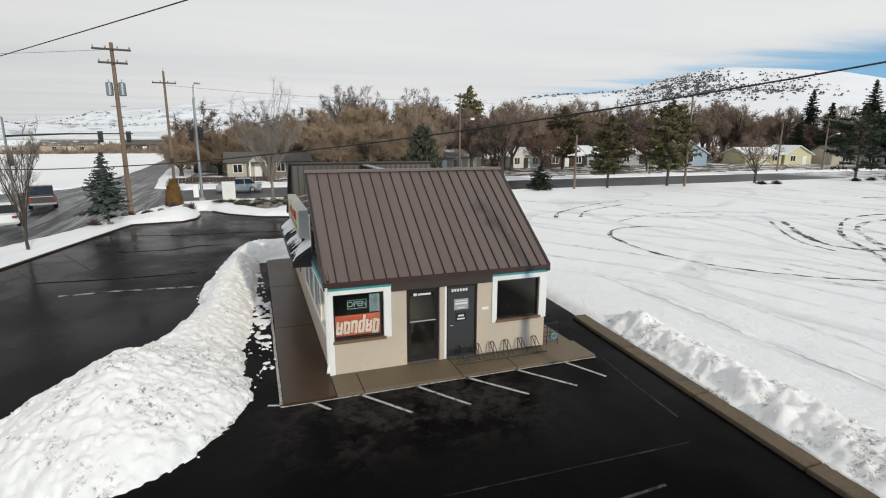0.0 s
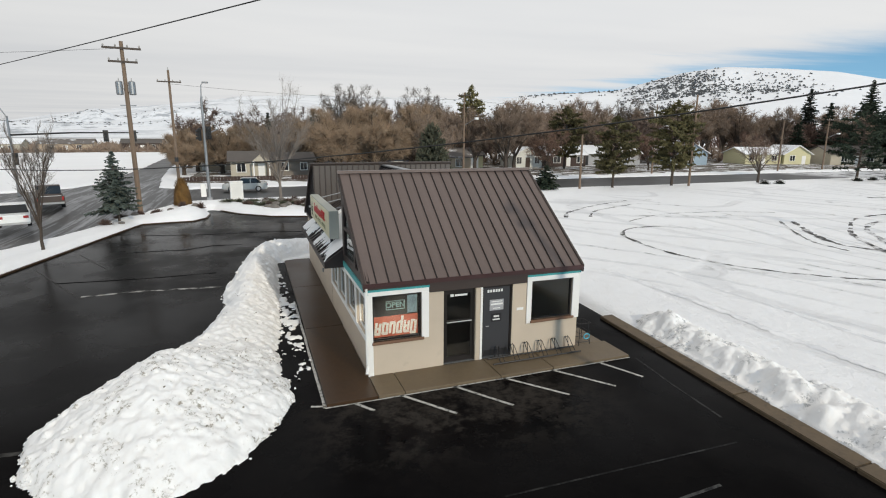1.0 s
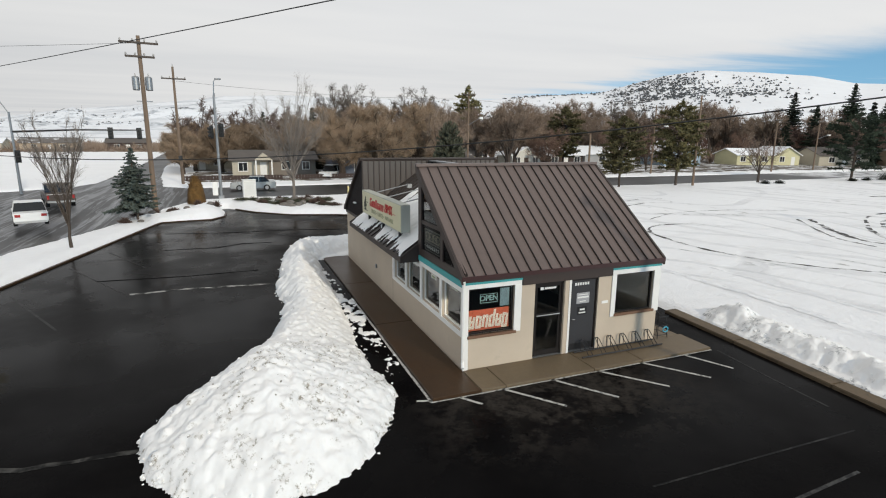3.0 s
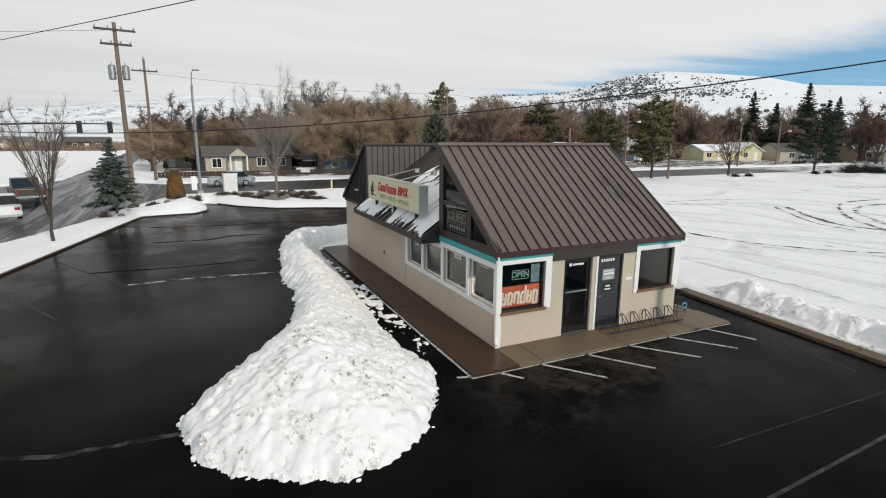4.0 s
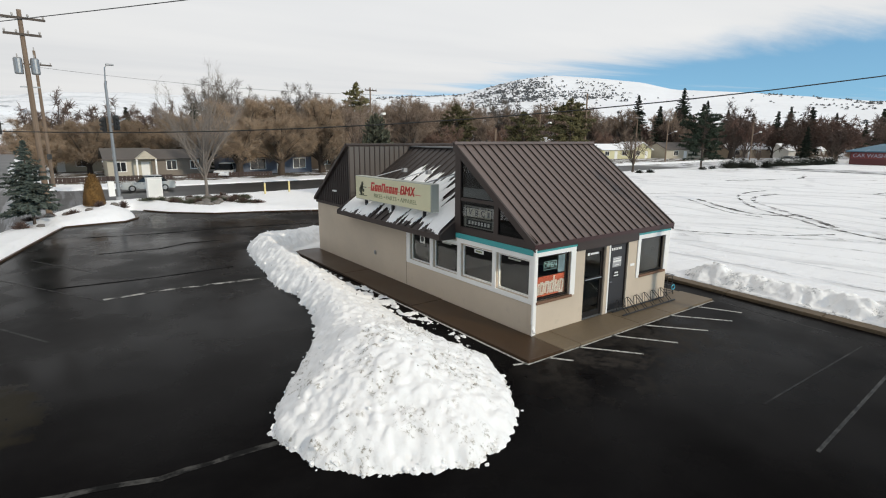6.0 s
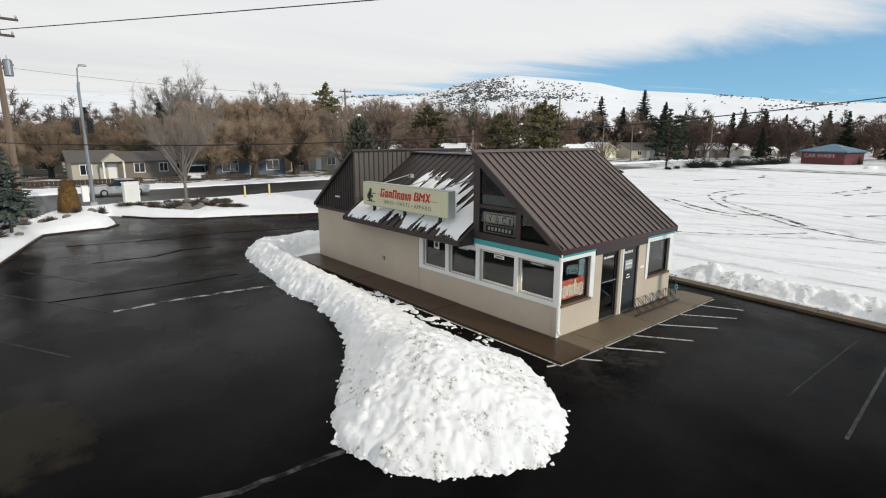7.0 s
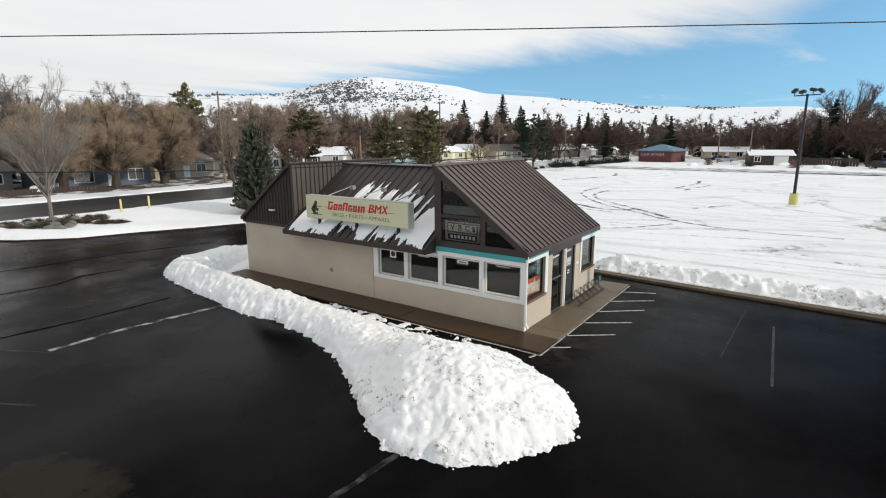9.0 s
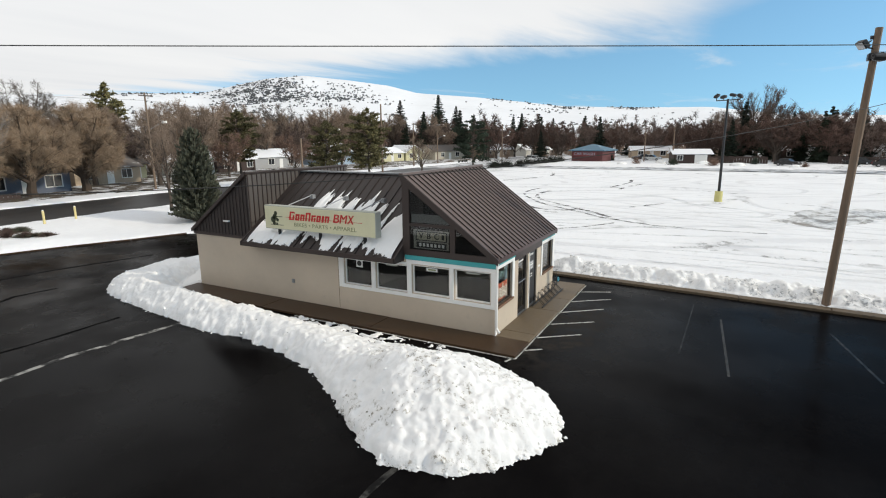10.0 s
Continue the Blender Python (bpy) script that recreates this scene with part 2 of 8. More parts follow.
SILT = (-12.3, 3.1, 1.3, 1.9)


def asphalt():
    a = Mat("wet_black_asphalt", (0.0027, 0.0023, 0.0025), 0.3, var=0.3, big=0.25, fine=90, bump=0.12, bdist=0.003)
    # dry scuffed areas near the shop, and a patchy wet film
    sp_ = a.n.new("ShaderNodeSeparateXYZ")
    a.l.new(a.tc.outputs["Object"], sp_.inputs[0])
    near = a.math("MULTIPLY", a.math("MULTIPLY", a.step(sp_.outputs[1], -4.8, -2.2), a.step(sp_.outputs[1], 0.0, -1.3)), a.math("MULTIPLY", a.step(sp_.outputs[0], -2.6, 0.0), a.step(sp_.outputs[0], 6.6, 3.6)))
    dry = a.step(a.noise(0.45, 9, 0.74), 0.44, 0.53)
    speck = a.step(a.noise(3.2, 9, 0.8), 0.40, 0.56)
    patch = a.math("MULTIPLY", a.math("MULTIPLY", dry, speck), a.math("ADD", a.math("MULTIPLY", near, 0.8), 0.03))
    a.over(a.math("MULTIPLY", patch, 0.75), (0.050, 0.044, 0.038))
    north = a.step(sp_.outputs[1], 9, 22)
    worn = a.math("MULTIPLY", a.step(a.noise(0.3, 6, 0.65), 0.42, 0.68), a.math("ADD", a.math("MULTIPLY", north, 0.7), 0.04))
    a.over(a.math("MULTIPLY", worn, 0.6), (0.055, 0.054, 0.053))
    # a tan film of silt dried on at the west side
    ox, oy = a.math("DIVIDE", a.math("SUBTRACT", sp_.outputs[0], SILT[0]), SILT[2]), a.math("DIVIDE", a.math("SUBTRACT", sp_.outputs[1], SILT[1]), SILT[3])
    rad = a.math("SQRT", a.math("ADD", a.math("MULTIPLY", ox, ox), a.math("MULTIPLY", oy, oy)))
    rad = a.math("ADD", rad, a.math("MULTIPLY", a.math("SUBTRACT", a.noise(0.7, 5, 0.6), 0.5), 2.4))
    silt = a.math("MULTIPLY", a.step(rad, 1.05, 0.75), a.step(a.noise(3.0, 7, 0.7), 0.30, 0.5))
    a.over(a.math("MULTIPLY", silt, 0.20), (0.10, 0.088, 0.060))
    wet = a.step(a.noise(0.22, 5, 0.6), 0.35, 0.65)
    r = a.math("ADD", 0.14, a.math("MULTIPLY", wet, 0.22))
    r = a.math("ADD", r, a.math("MULTIPLY", a.math("MAXIMUM", patch, silt), 0.4))
    a.l.new(r, a.p.inputs["Roughness"])
    film = a.step(a.noise(0.13, 4, 0.55), 0.36, 0.66)
    soak = a.math("MULTIPLY", a.math("MULTIPLY", a.step(sp_.outputs[0], -3.0, -6.5), a.step(sp_.outputs[1], 1.0, 6.0)), 0.012)
    a.l.new(a.math("ADD", a.math("ADD", 0.006, soak), a.math("MULTIPLY", a.math("MULTIPLY", film, a.step(sp_.outputs[1], -14.0, -4.0)), 0.022)), a.p.inputs["Specular IOR Level"])
    return a.m


ASPHALT = asphalt()


def road_mat():
    a = Mat("wet_road_with_slush", (0.016, 0.0155, 0.0155), 0.42, var=0.25, big=0.2, fine=40, bump=0.15, bdist=0.006)
    mp = a.n.new("ShaderNodeMapping")
    mp.inputs["Rotation"].default_value = (0, 0, radians(-17))
    mp.inputs["Scale"].default_value = (1.0, 0.05, 1.0)
    a.l.new(a.tc.outputs["Object"], mp.inputs[0])
    sep_ = a.n.new("ShaderNodeSeparateXYZ")
    a.l.new(a.tc.outputs["Object"], sep_.inputs[0])
    west = a.math("MULTIPLY", a.step(sep_.outputs[1], 95, 60), a.step(sep_.outputs[0], -5, -13))
    for sc, lo, hi, k in ((1.1, 0.50, 0.58, 0.42), (2.6, 0.52, 0.58, 0.5)):
        st = a.step(a.noise(sc, 5, 0.65, vec=mp.outputs[0], dist=0.3), lo, hi)
        a.over(a.math("MULTIPLY", a.math("MULTIPLY", st, west), k), (0.34, 0.35, 0.37))
    east = a.math("MULTIPLY", a.step(sep_.outputs[0], 80, 88), a.step(a.noise(0.35, 6, 0.7), 0.40, 0.52))
    a.over(a.math("MULTIPLY", east, 0.85), (0.74, 0.75, 0.77))
    a.p.inputs["Specular IOR Level"].default_value = 0.3
    return a.m


ROAD = road_mat()


def snow_mat(name, dirt_shade, lumps, reach=None, grit=(0.22, 0.19, 0.14), more=0.0):
    s = Mat(name, (0.87, 0.868, 0.86), 0.7, var=0.04, big=0.5, fine=7, bump=0.5, bdist=0.03, rvar=0.05)
    h = s.math("ADD", s.math("MULTIPLY", s.noise(lumps, 9, 0.72), 1.0), s.math("MULTIPLY", s.noise(30, 6, 0.7), 0.25))
    s.l.new(h, s.bump.inputs["Height"])
    s.bump.inputs["Strength"].default_value, s.bump.inputs["Distance"].default_value = 0.45, 0.08
    if dirt_shade:
        where = s.step(s.noise(1.1, 4, 0.62), 0.47, 0.58)
        if reach is not None:
            py = s.n.new("ShaderNodeSeparateXYZ")
            s.l.new(s.tc.outputs["Object"], py.inputs[0])
            where = s.math("MULTIPLY", where, s.math("ADD", s.math("MULTIPLY", s.step(py.outputs[1], reach, reach - 1.5), 0.9), 0.1))
        film = s.math("MULTIPLY", s.step(s.noise(2.4, 7, 0.7), 0.46, 0.66), where)
        s.over(s.math("MULTIPLY", film, 0.22 * dirt_shade), (0.55, 0.50, 0.42))
        d = s.math("MULTIPLY", s.step(s.noise(7.0, 8, 0.76), 0.515 - more, 0.61 - more), where)
        s.over(s.math("MULTIPLY", d, dirt_shade), grit)
    return s.m


SNOW = snow_mat("fresh_snow", 0.0, 1.2)
PILE = snow_mat("plowed_snow", 0.85, 3.4, 2.8)
# the bank's blue-grey flecks are grit plus painted shade of its torn gaps
BANK = snow_mat("dirty_shadowed_snow_bank", 0.8, 4.0, None, (0.22, 0.23, 0.24), 0.03)


def field_snow():
    s = Mat("snow_covered_ground", (0.89, 0.895, 0.905), 0.7, var=0.05, big=0.08, fine=2.0, bump=0.72, bdist=0.13, rvar=0.05)
    hsum = s.math("ADD", s.noise(0.5, 8, 0.65), s.math("MULTIPLY", s.noise(4, 7, 0.75), 0.6))
    sp_ = s.n.new("ShaderNodeSeparateXYZ")
    s.l.new(s.tc.outputs["Object"], sp_.inputs[0])
    lot = s.math("MULTIPLY", s.step(sp_.outputs[0], 10.5, 14.0), s.step(sp_.outputs[1], 36, 33))
    # vehicle ruts that wind and turn like contour lines, broken where fresh snow has filled them
    for ang, sc, kk, wd, seed_ in ((40, 0.020, 42.0, 0.13, 0.0), (62, 0.030, 26.0, 0.09, 31.0), (25, 0.045, 14.0, 0.07, 57.0)):
        w = s.n.new("ShaderNodeMapping")
        w.inputs["Rotation"].default_value = (0, 0, radians(ang))
        w.inputs["Location"].default_value = (seed_, seed_ * 0.7, 0)
        w.inputs["Scale"].default_value = (1.0, 0.42, 1)
        s.l.new(s.tc.outputs["Object"], w.inputs[0])
        field = s.math("ADD", s.noise(sc, 1, 0.4, vec=w.outputs[0], dist=0.2), s.math("MULTIPLY", s.noise(1.3, 3), 0.0025))
        ln_ = s.math("ABSOLUTE", s.math("SUBTRACT", s.math("FRACT", s.math("MULTIPLY", field, kk)), 0.5))
        rut = s.step(ln_, wd, wd * 0.45)
        gap = s.step(s.noise(0.11, 5, 0.65, vec=w.outputs[0]), 0.40, 0.54)
        both = s.math("MULTIPLY", s.math("MULTIPLY", rut, gap), lot)
        s.over(s.math("MULTIPLY", both, 0.30), (0.52, 0.525, 0.545))
        dash = s.math("MULTIPLY", s.math("MULTIPLY", s.step(ln_, wd * 0.6, wd * 0.25), lot), s.math("MULTIPLY", s.step(s.noise(0.07, 4), 0.50, 0.60), s.step(s.noise(0.8, 6, 0.75), 0.52, 0.60)))
        s.over(s.math("MULTIPLY", dash, 0.65), (0.14, 0.13, 0.12))
        hsum = s.math("SUBTRACT", hsum, s.math("MULTIPLY", both, 0.7))
    # scuffed, half-thawed patches
    sc_ = s.math("MULTIPLY", s.step(s.noise(0.9, 8, 0.75), 0.54, 0.68), s.math("MULTIPLY", s.step(s.noise(0.09, 4), 0.50, 0.66), lot))
    s.over(s.math("MULTIPLY", sc_, 0.30), (0.36, 0.33, 0.29))
    s.l.new(hsum, s.bump.inputs["Height"])
    return s.m


FIELD = field_snow()
TRACK = Mat("tyre_track_bare_ground", (0.032, 0.029, 0.026), 0.8, var=0.3, big=0.8, fine=12, bump=0.2, bdist=0.02)
TRACK.over(TRACK.step(TRACK.noise(0.6, 8, 0.78), 0.47, 0.58), (0.74, 0.74, 0.75))
TRACK = TRACK.m
PRESSED = Mat("pressed_grey_snow", (0.70, 0.71, 0.73), 0.6, var=0.1, big=0.5, fine=6, bump=0.5, bdist=0.03)
PRESSED.over(PRESSED.step(PRESSED.noise(0.9, 8, 0.75), 0.42, 0.60), (0.87, 0.875, 0.885))
PRESSED = PRESSED.m


def hill_mat():
    s = Mat("snowy_hillside", (0.82, 0.835, 0.86), 0.9, var=0.06, big=0.004, fine=0.05, bump=0.0)
    brush = s.math("MULTIPLY", s.step(s.noise(0.022, 9, 0.75), 0.53, 0.64), s.step(s.noise(0.0022, 4), 0.48, 0.62))
    s.over(s.math("MULTIPLY", brush, 0.55), (0.30, 0.31, 0.33))
    sx = s.n.new("ShaderNodeSeparateXYZ")
    s.l.new(s.tc.outputs["Object"], sx.inputs[0])
    scrub = s.math("MULTIPLY", s.step(s.noise(0.007, 9, 0.74), 0.47, 0.57), s.step(sx.outputs[0], 520, -50))
    s.over(s.math("MULTIPLY", scrub, 0.40), (0.32, 0.35, 0.39))
    return s.m


HILL = hill_mat()
JUNIPER = simple("distant_juniper", (0.075, 0.08, 0.085), 0.95, var=0.3, bump=0)


def glass_mat(name, tint_c, rough):
    m = bpy.data.materials.new(name)
    m.use_nodes = True
    p = m.node_tree.nodes["Principled BSDF"]
    p.inputs["Base Color"].default_value = rgb(tint_c)
    p.inputs["Transmission Weight"].default_value = 1.0
    p.inputs["Roughness"].default_value = rough
    p.inputs["IOR"].default_value = 1.42
    return m


GLASS = glass_mat("window_glass", (0.62, 0.64, 0.63), 0.01)
DARKGLASS = simple("dark_house_glass", (0.02, 0.022, 0.025), 0.08, var=0.2, bump=0)
CARGLASS = simple("tinted_car_glass", (0.012, 0.014, 0.016), 0.06, var=0.1, bump=0)
TYRE = simple("tyre_rubber", (0.015, 0.015, 0.015), 0.85, var=0.1)
RIM = simple("alloy_rim", (0.35, 0.35, 0.36), 0.35, 0.8, var=0.1, bump=0)
SILVER = simple("silver_car_paint", (0.50, 0.51, 0.50), 0.28, 0.3, var=0.05, bump=0)
CARWHITE = simple("white_car_paint", (0.74, 0.74, 0.73), 0.3, var=0.05, bump=0)
LENSRED = simple("red_tail_lens", (0.35, 0.02, 0.02), 0.25, var=0.05, bump=0)
LENSCLR = simple("clear_headlight", (0.55, 0.56, 0.58), 0.15, var=0.05, bump=0)

# ---- mesh helpers ----


def obj(name, bm, mat, parent=None, label="", smooth=False):
    me = bpy.data.meshes.new(name)
    bm.normal_update()
    bm.to_mesh(me)
    bm.free()
    for m in (mat if isinstance(mat, (list, tuple)) else [mat]):
        me.materials.append(m)
    if smooth:
        me.shade_smooth()
    ob = new(name, me)
    if parent is not None:
        ob.parent = parent
    return tagged(ob, label)


def part(name, bm, mat, parent, label="", smooth=False):
    return obj(name, bm, mat, parent, label, smooth)


def pydata(name, verts, faces, mat, parent=None, smooth=False):
    me = bpy.data.meshes.new(name)
    me.from_pydata([tuple(v) for v in verts], [], [tuple(f) for f in faces])
    me.update()
    me.materials.append(mat)
    if smooth:
        me.shade_smooth()
    ob = new(name, me)
    if parent is not None:
        ob.parent = parent
    return ob


def thing(name, label, category, at=(0, 0, 0), rz=0.0, group="", kind=""):
    e = new(name)
    e.empty_display_size = 0.2
    e.matrix_world = pose(*at, 0, 0, rz)
    return tagged(e, label, category, group, kind)


def box(bm, x0, y0, z0, x1, y1, z1, bev=0.0):
    r = bmesh.ops.create_cube(bm, size=1)
    vs = r["verts"]
    bmesh.ops.scale(bm, vec=(abs(x1 - x0), abs(y1 - y0), abs(z1 - z0)), verts=vs)
    bmesh.ops.translate(bm, vec=((x0 + x1) / 2, (y0 + y1) / 2, (z0 + z1) / 2), verts=vs)
    if bev:
        bmesh.ops.bevel(bm, geom=list({e for v in vs for e in v.link_edges}), offset=bev, segments=1, affect="EDGES")
    return bm


def B(*a, bev=0.0):
    return box(bmesh.new(), *a, bev=bev)


def tube(bm, pts, radii, sides=6, cap=True):
    """A tapered tube along points."""
    pts = [Vector(p) for p in pts]
    rings = []
    for i, p in enumerate(pts):
        d = (pts[min(i + 1, len(pts) - 1)] - pts[max(i - 1, 0)]).normalized()
        u = d.cross(Vector((0, 0, 1)) if abs(d.z) < 0.95 else Vector((1, 0, 0))).normalized()
        v = d.cross(u)
        r = radii[i] if isinstance(radii, (list, tuple)) else radii
        rings.append([bm.verts.new(p + (u * math.cos(2 * math.pi * k / sides) + v * math.sin(2 * math.pi * k / sides)) * r) for k in range(sides)])
    for a, b in zip(rings, rings[1:]):
        for k in range(sides):
            bm.faces.new((a[k], a[(k + 1) % sides], b[(k + 1) % sides], b[k]))
    if cap:
        bm.faces.new(rings[0][::-1])
        bm.faces.new(rings[-1])
    return bm


def T(pts, radii, sides=6):
    return tube(bmesh.new(), pts, radii, sides)


def prism(bm, poly, lo, hi, axis):
    """Extrude a polygon given in the two other axes along one axis."""
    def at(p, c):
        return {"x": (c, p[0], p[1]), "y": (p[0], c, p[1]), "z": (p[0], p[1], c)}[axis]
    a = [bm.verts.new(at(p, lo)) for p in poly]
    b = [bm.verts.new(at(p, hi)) for p in poly]
    bm.faces.new(a)
    bm.faces.new(b[::-1])
    n = len(poly)
    for i in range(n):
        bm.faces.new((a[i], b[i], b[(i + 1) % n], a[(i + 1) % n]))
    bmesh.ops.recalc_face_normals(bm, faces=bm.faces[:])
    return bm


def P(poly, lo, hi, axis):
    return prism(bmesh.new(), poly, lo, hi, axis)


def letters(txt, size, mat, parent, m, name="lettering", depth=0.004, shear=0.0, bold=0.0, width=None):
    cu = bpy.data.curves.new(name, "FONT")
    cu.body, cu.size, cu.extrude, cu.shear, cu.offset = txt, size, depth, shear, bold
    cu.align_x, cu.align_y = "CENTER", "CENTER"
    tmp = new("tmp", cu)
    dg = bpy.context.evaluated_depsgraph_get()
    me = bpy.data.meshes.new_from_object(tmp.evaluated_get(dg))
    bpy.data.objects.remove(tmp)
    me.name = name
    if width:
        xs = [v.co.x for v in me.vertices]
        k = width / (max(xs) - min(xs))
        for v in me.vertices:
            v.co.x *= k
    bm_ = bmesh.new()
    bm_.from_mesh(me)
    bmesh.ops.remove_doubles(bm_, verts=bm_.verts[:], dist=1e-6)
    bm_.verts.ensure_lookup_table()
    seen, out = set(), []
    for v0 in bm_.verts:
        if v0.index in seen:
            continue
        todo, isl = [v0], []
        seen.add(v0.index)
        while todo:
            v = todo.pop()
            isl.append(v)
            for e in v.link_edges:
                w = e.other_vert(v)
                if w.index not in seen:
                    seen.add(w.index)
                    todo.append(w)
        idx = {v.index: k for k, v in enumerate(isl)}
        fs = {f for v in isl for f in v.link_faces}
        g_ = pydata(name, [v.co for v in isl], [[idx[v.index] for v in f.verts] for f in sorted(fs, key=lambda f: f.index)], mat, parent)
        g_.matrix_local = m
        out.append(g_)
    bm_.free()
    return out


# ---- plan: signed distances to polygons ----


def sdf(poly, X, Y):
    """Distance to a polygon, negative inside; X, Y arrays."""
    n = len(poly)
    d = np.full(X.shape, 1e18)
    ins = np.zeros(X.shape, bool)
    for i in range(n):
        (ax, ay), (bx, by) = poly[i], poly[(i + 1) % n]
        ex, ey = bx - ax, by - ay
        wx, wy = X - ax, Y - ay
        t = np.clip((wx * ex + wy * ey) / (ex * ex + ey * ey), 0, 1)
        d = np.minimum(d, (wx - t * ex) ** 2 + (wy - t * ey) ** 2)
        c = (ay <= Y) != (by <= Y)
        if abs(ey) > 1e-9:
            ins ^= c & (X < ax + (Y - ay) * ex / ey)
    d = np.sqrt(d)
    return np.where(ins, -d, d)


def sstep(v, a, b):
    t = np.clip((v - a) / (b - a), 0, 1)
    return t * t * (3 - 2 * t)


def vnoise(X, Y, f, seed=0, octaves=3):
    """Smooth value noise in -1..1 from a hashed lattice."""
    out, amp, tot = np.zeros(X.shape), 1.0, 0.0
    for o in range(octaves):
        x, y = X * f + 13.7 * seed + 5.1 * o, Y * f + 7.3 * seed + 3.7 * o
        xi, yi = np.floor(x), np.floor(y)
        u, v = x - xi, y - yi
        u, v = u * u * (3 - 2 * u), v * v * (3 - 2 * v)

        def h(i, j):
            s = np.sin(i * 127.1 + j * 311.7 + seed * 17.0) * 43758.5453
            return (s - np.floor(s)) * 2 - 1
        out += amp * ((h(xi, yi) * (1 - u) + h(xi + 1, yi) * u) * (1 - v) + (h(xi, yi + 1) * (1 - u) + h(xi + 1, yi + 1) * u) * v)
        tot += amp
        amp *= 0.5
        f *= 2.03
    return out / tot


LOT = [(6.0, -45), (8.95, 0), (9.15, 2.4), (9.7, 12), (9.9, 25.6), (8.5, 27.3), (5.2, 28.5), (2.0, 29.9), (-1.2, 30.9), (-3.7, 33.2), (-5.2, 35.6), (-5.8, 36.6),
       (-6.3, 36.2), (-5.95, 33.5), (-6.05, 31.6), (-6.9, 30.2), (-8.6, 30.0), (-10.2, 29.7), (-10.6, 28.3), (-13.4, 17.2), (-29.0, -45)]
ROADS = [(-46, -60), (-24.5, -4), (-19.3, 13), (-15.7, 23), (-12.4, 31.4), (-10.6, 36.5), (-8.2, 40.3), (-4, 41.2), (260, 41.2), (260, 53.5), (20, 53.0), (-9.5, 52),
         (-12.6, 55), (-14.4, 70), (-16.4, 95), (-21, 260), (-28, 260), (-20.6, 95), (-20.2, 62), (-21.5, 57.2), (-26, 53), (-300, 51), (-300, 39), (-46, 38), (-38, 30), (-62, -60)]

EAST_ROAD = [(98, -160), (104.5, -160), (97.5, 42), (91, 42)]


def terrain(X, Y):
    return -0.1 + np.maximum(0.40 * sstep(Y, 30.5, 44), 0.40 * sstep(X, 11, 60))


def ground_top(X, Y):
    dl, dr = sdf(LOT, X, Y), np.minimum(sdf(ROADS, X, Y), sdf(EAST_ROAD, X, Y))
    edge_n = 0.22 * vnoise(X, Y, 0.9, 3)
    near = np.minimum(dl + 0.4 * edge_n - 0.14, dr + edge_n)
    snow = 0.13 + 0.05 * vnoise(X, Y, 0.25, 1) + 0.03 * vnoise(X, Y, 1.3, 2)
    snow += 0.16 * sstep(dl, 2.5, 0.6) * sstep(X, -3, -9) + 0.10 * sstep(np.abs(dr - 1.2), 1.2, 0) * sstep(X, -2, -10)
    snow += 0.25 * sstep(np.abs(dl - 1.6), 1.6, 0) * sstep(Y, 29, 31.5) * sstep(X, 6, 2)
    snow += 0.42 * np.exp(-((X + 8.0) / 1.7) ** 2 - ((Y - 32.6) / 1.9) ** 2) * (1 + 0.5 * vnoise(X, Y, 0.9, 14))
    # a shallow plain snow skin over the flat behind the shop
    return terrain(X, Y) + np.where(near < -0.3, -0.22, -0.22 + (snow + 0.22) * sstep(near, -0.25, 0.3))


def axis_steps(lo, hi, fine_lo, fine_hi, fine, grow=1.16):
    mid = list(np.arange(fine_lo, fine_hi + 1e-6, fine))
    up, v, s = [], fine_hi, fine
    while v < hi:
        s *= grow
        v += s
        up.append(min(v, hi))
    dn, v, s = [], fine_lo, fine
    while v > lo:
        s *= grow
        v -= s
        dn.append(max(v, lo))
    return np.array(dn[::-1] + mid + up)


def grid_faces(nx, ny, keep=None):
    i, j = np.meshgrid(np.arange(nx - 1), np.arange(ny - 1), indexing="ij")
    a = i * ny + j
    f = np.stack([a, a + ny, a + ny + 1, a + 1], -1).reshape(-1, 4)
    if keep is not None:
        f = f[keep[f].any(axis=1)]
    return f


def heightfield(name, xs, ys, fn, mat, keep_fn=None, smooth=True):
    X, Y = np.meshgrid(xs, ys, indexing="ij")
    Z = fn(X, Y)
    keep = keep_fn(X, Y, Z).reshape(-1) if keep_fn else None
    f = grid_faces(len(xs), len(ys), keep)
    v = np.stack([X, Y, Z], -1).reshape(-1, 3)
    if keep is not None:
        used = np.unique(f)
        idx = np.full(len(v), -1)
        idx[used] = np.arange(len(used))
        v, f = v[used], idx[f]
    return pydata(name, v.tolist(), f.tolist(), mat, smooth=smooth)


# ---- ground, lot, roads ----
gx = axis_steps(-2900, 2900, -30, 26, 0.28)
gy = axis_steps(-2900, 2900, -22, 56, 0.28)
tagged(heightfield("ground", gx, gy, ground_top, FIELD), "snow-covered open ground with faint vehicle ruts", "ground", kind="structure")


def flat_poly(name, poly, z, mat):
    bm = bmesh.new()
    vs = [bm.verts.new((x, y, z)) for x, y in poly]
    f = bm.faces.new(vs)
    if f.normal.z < 0:
        bmesh.ops.reverse_faces(bm, faces=[f])
    bmesh.ops.triangulate(bm, faces=bm.faces[:])
    return obj(name, bm, mat)


tagged(flat_poly("parking_lot", LOT, -0.1, ASPHALT), "wet black asphalt parking lot cleared of snow", "parking lot", kind="structure")


def road_keep(X, Y, Z):
    return np.minimum(sdf(ROADS, X, Y), sdf(EAST_ROAD, X, Y)) < 0.4


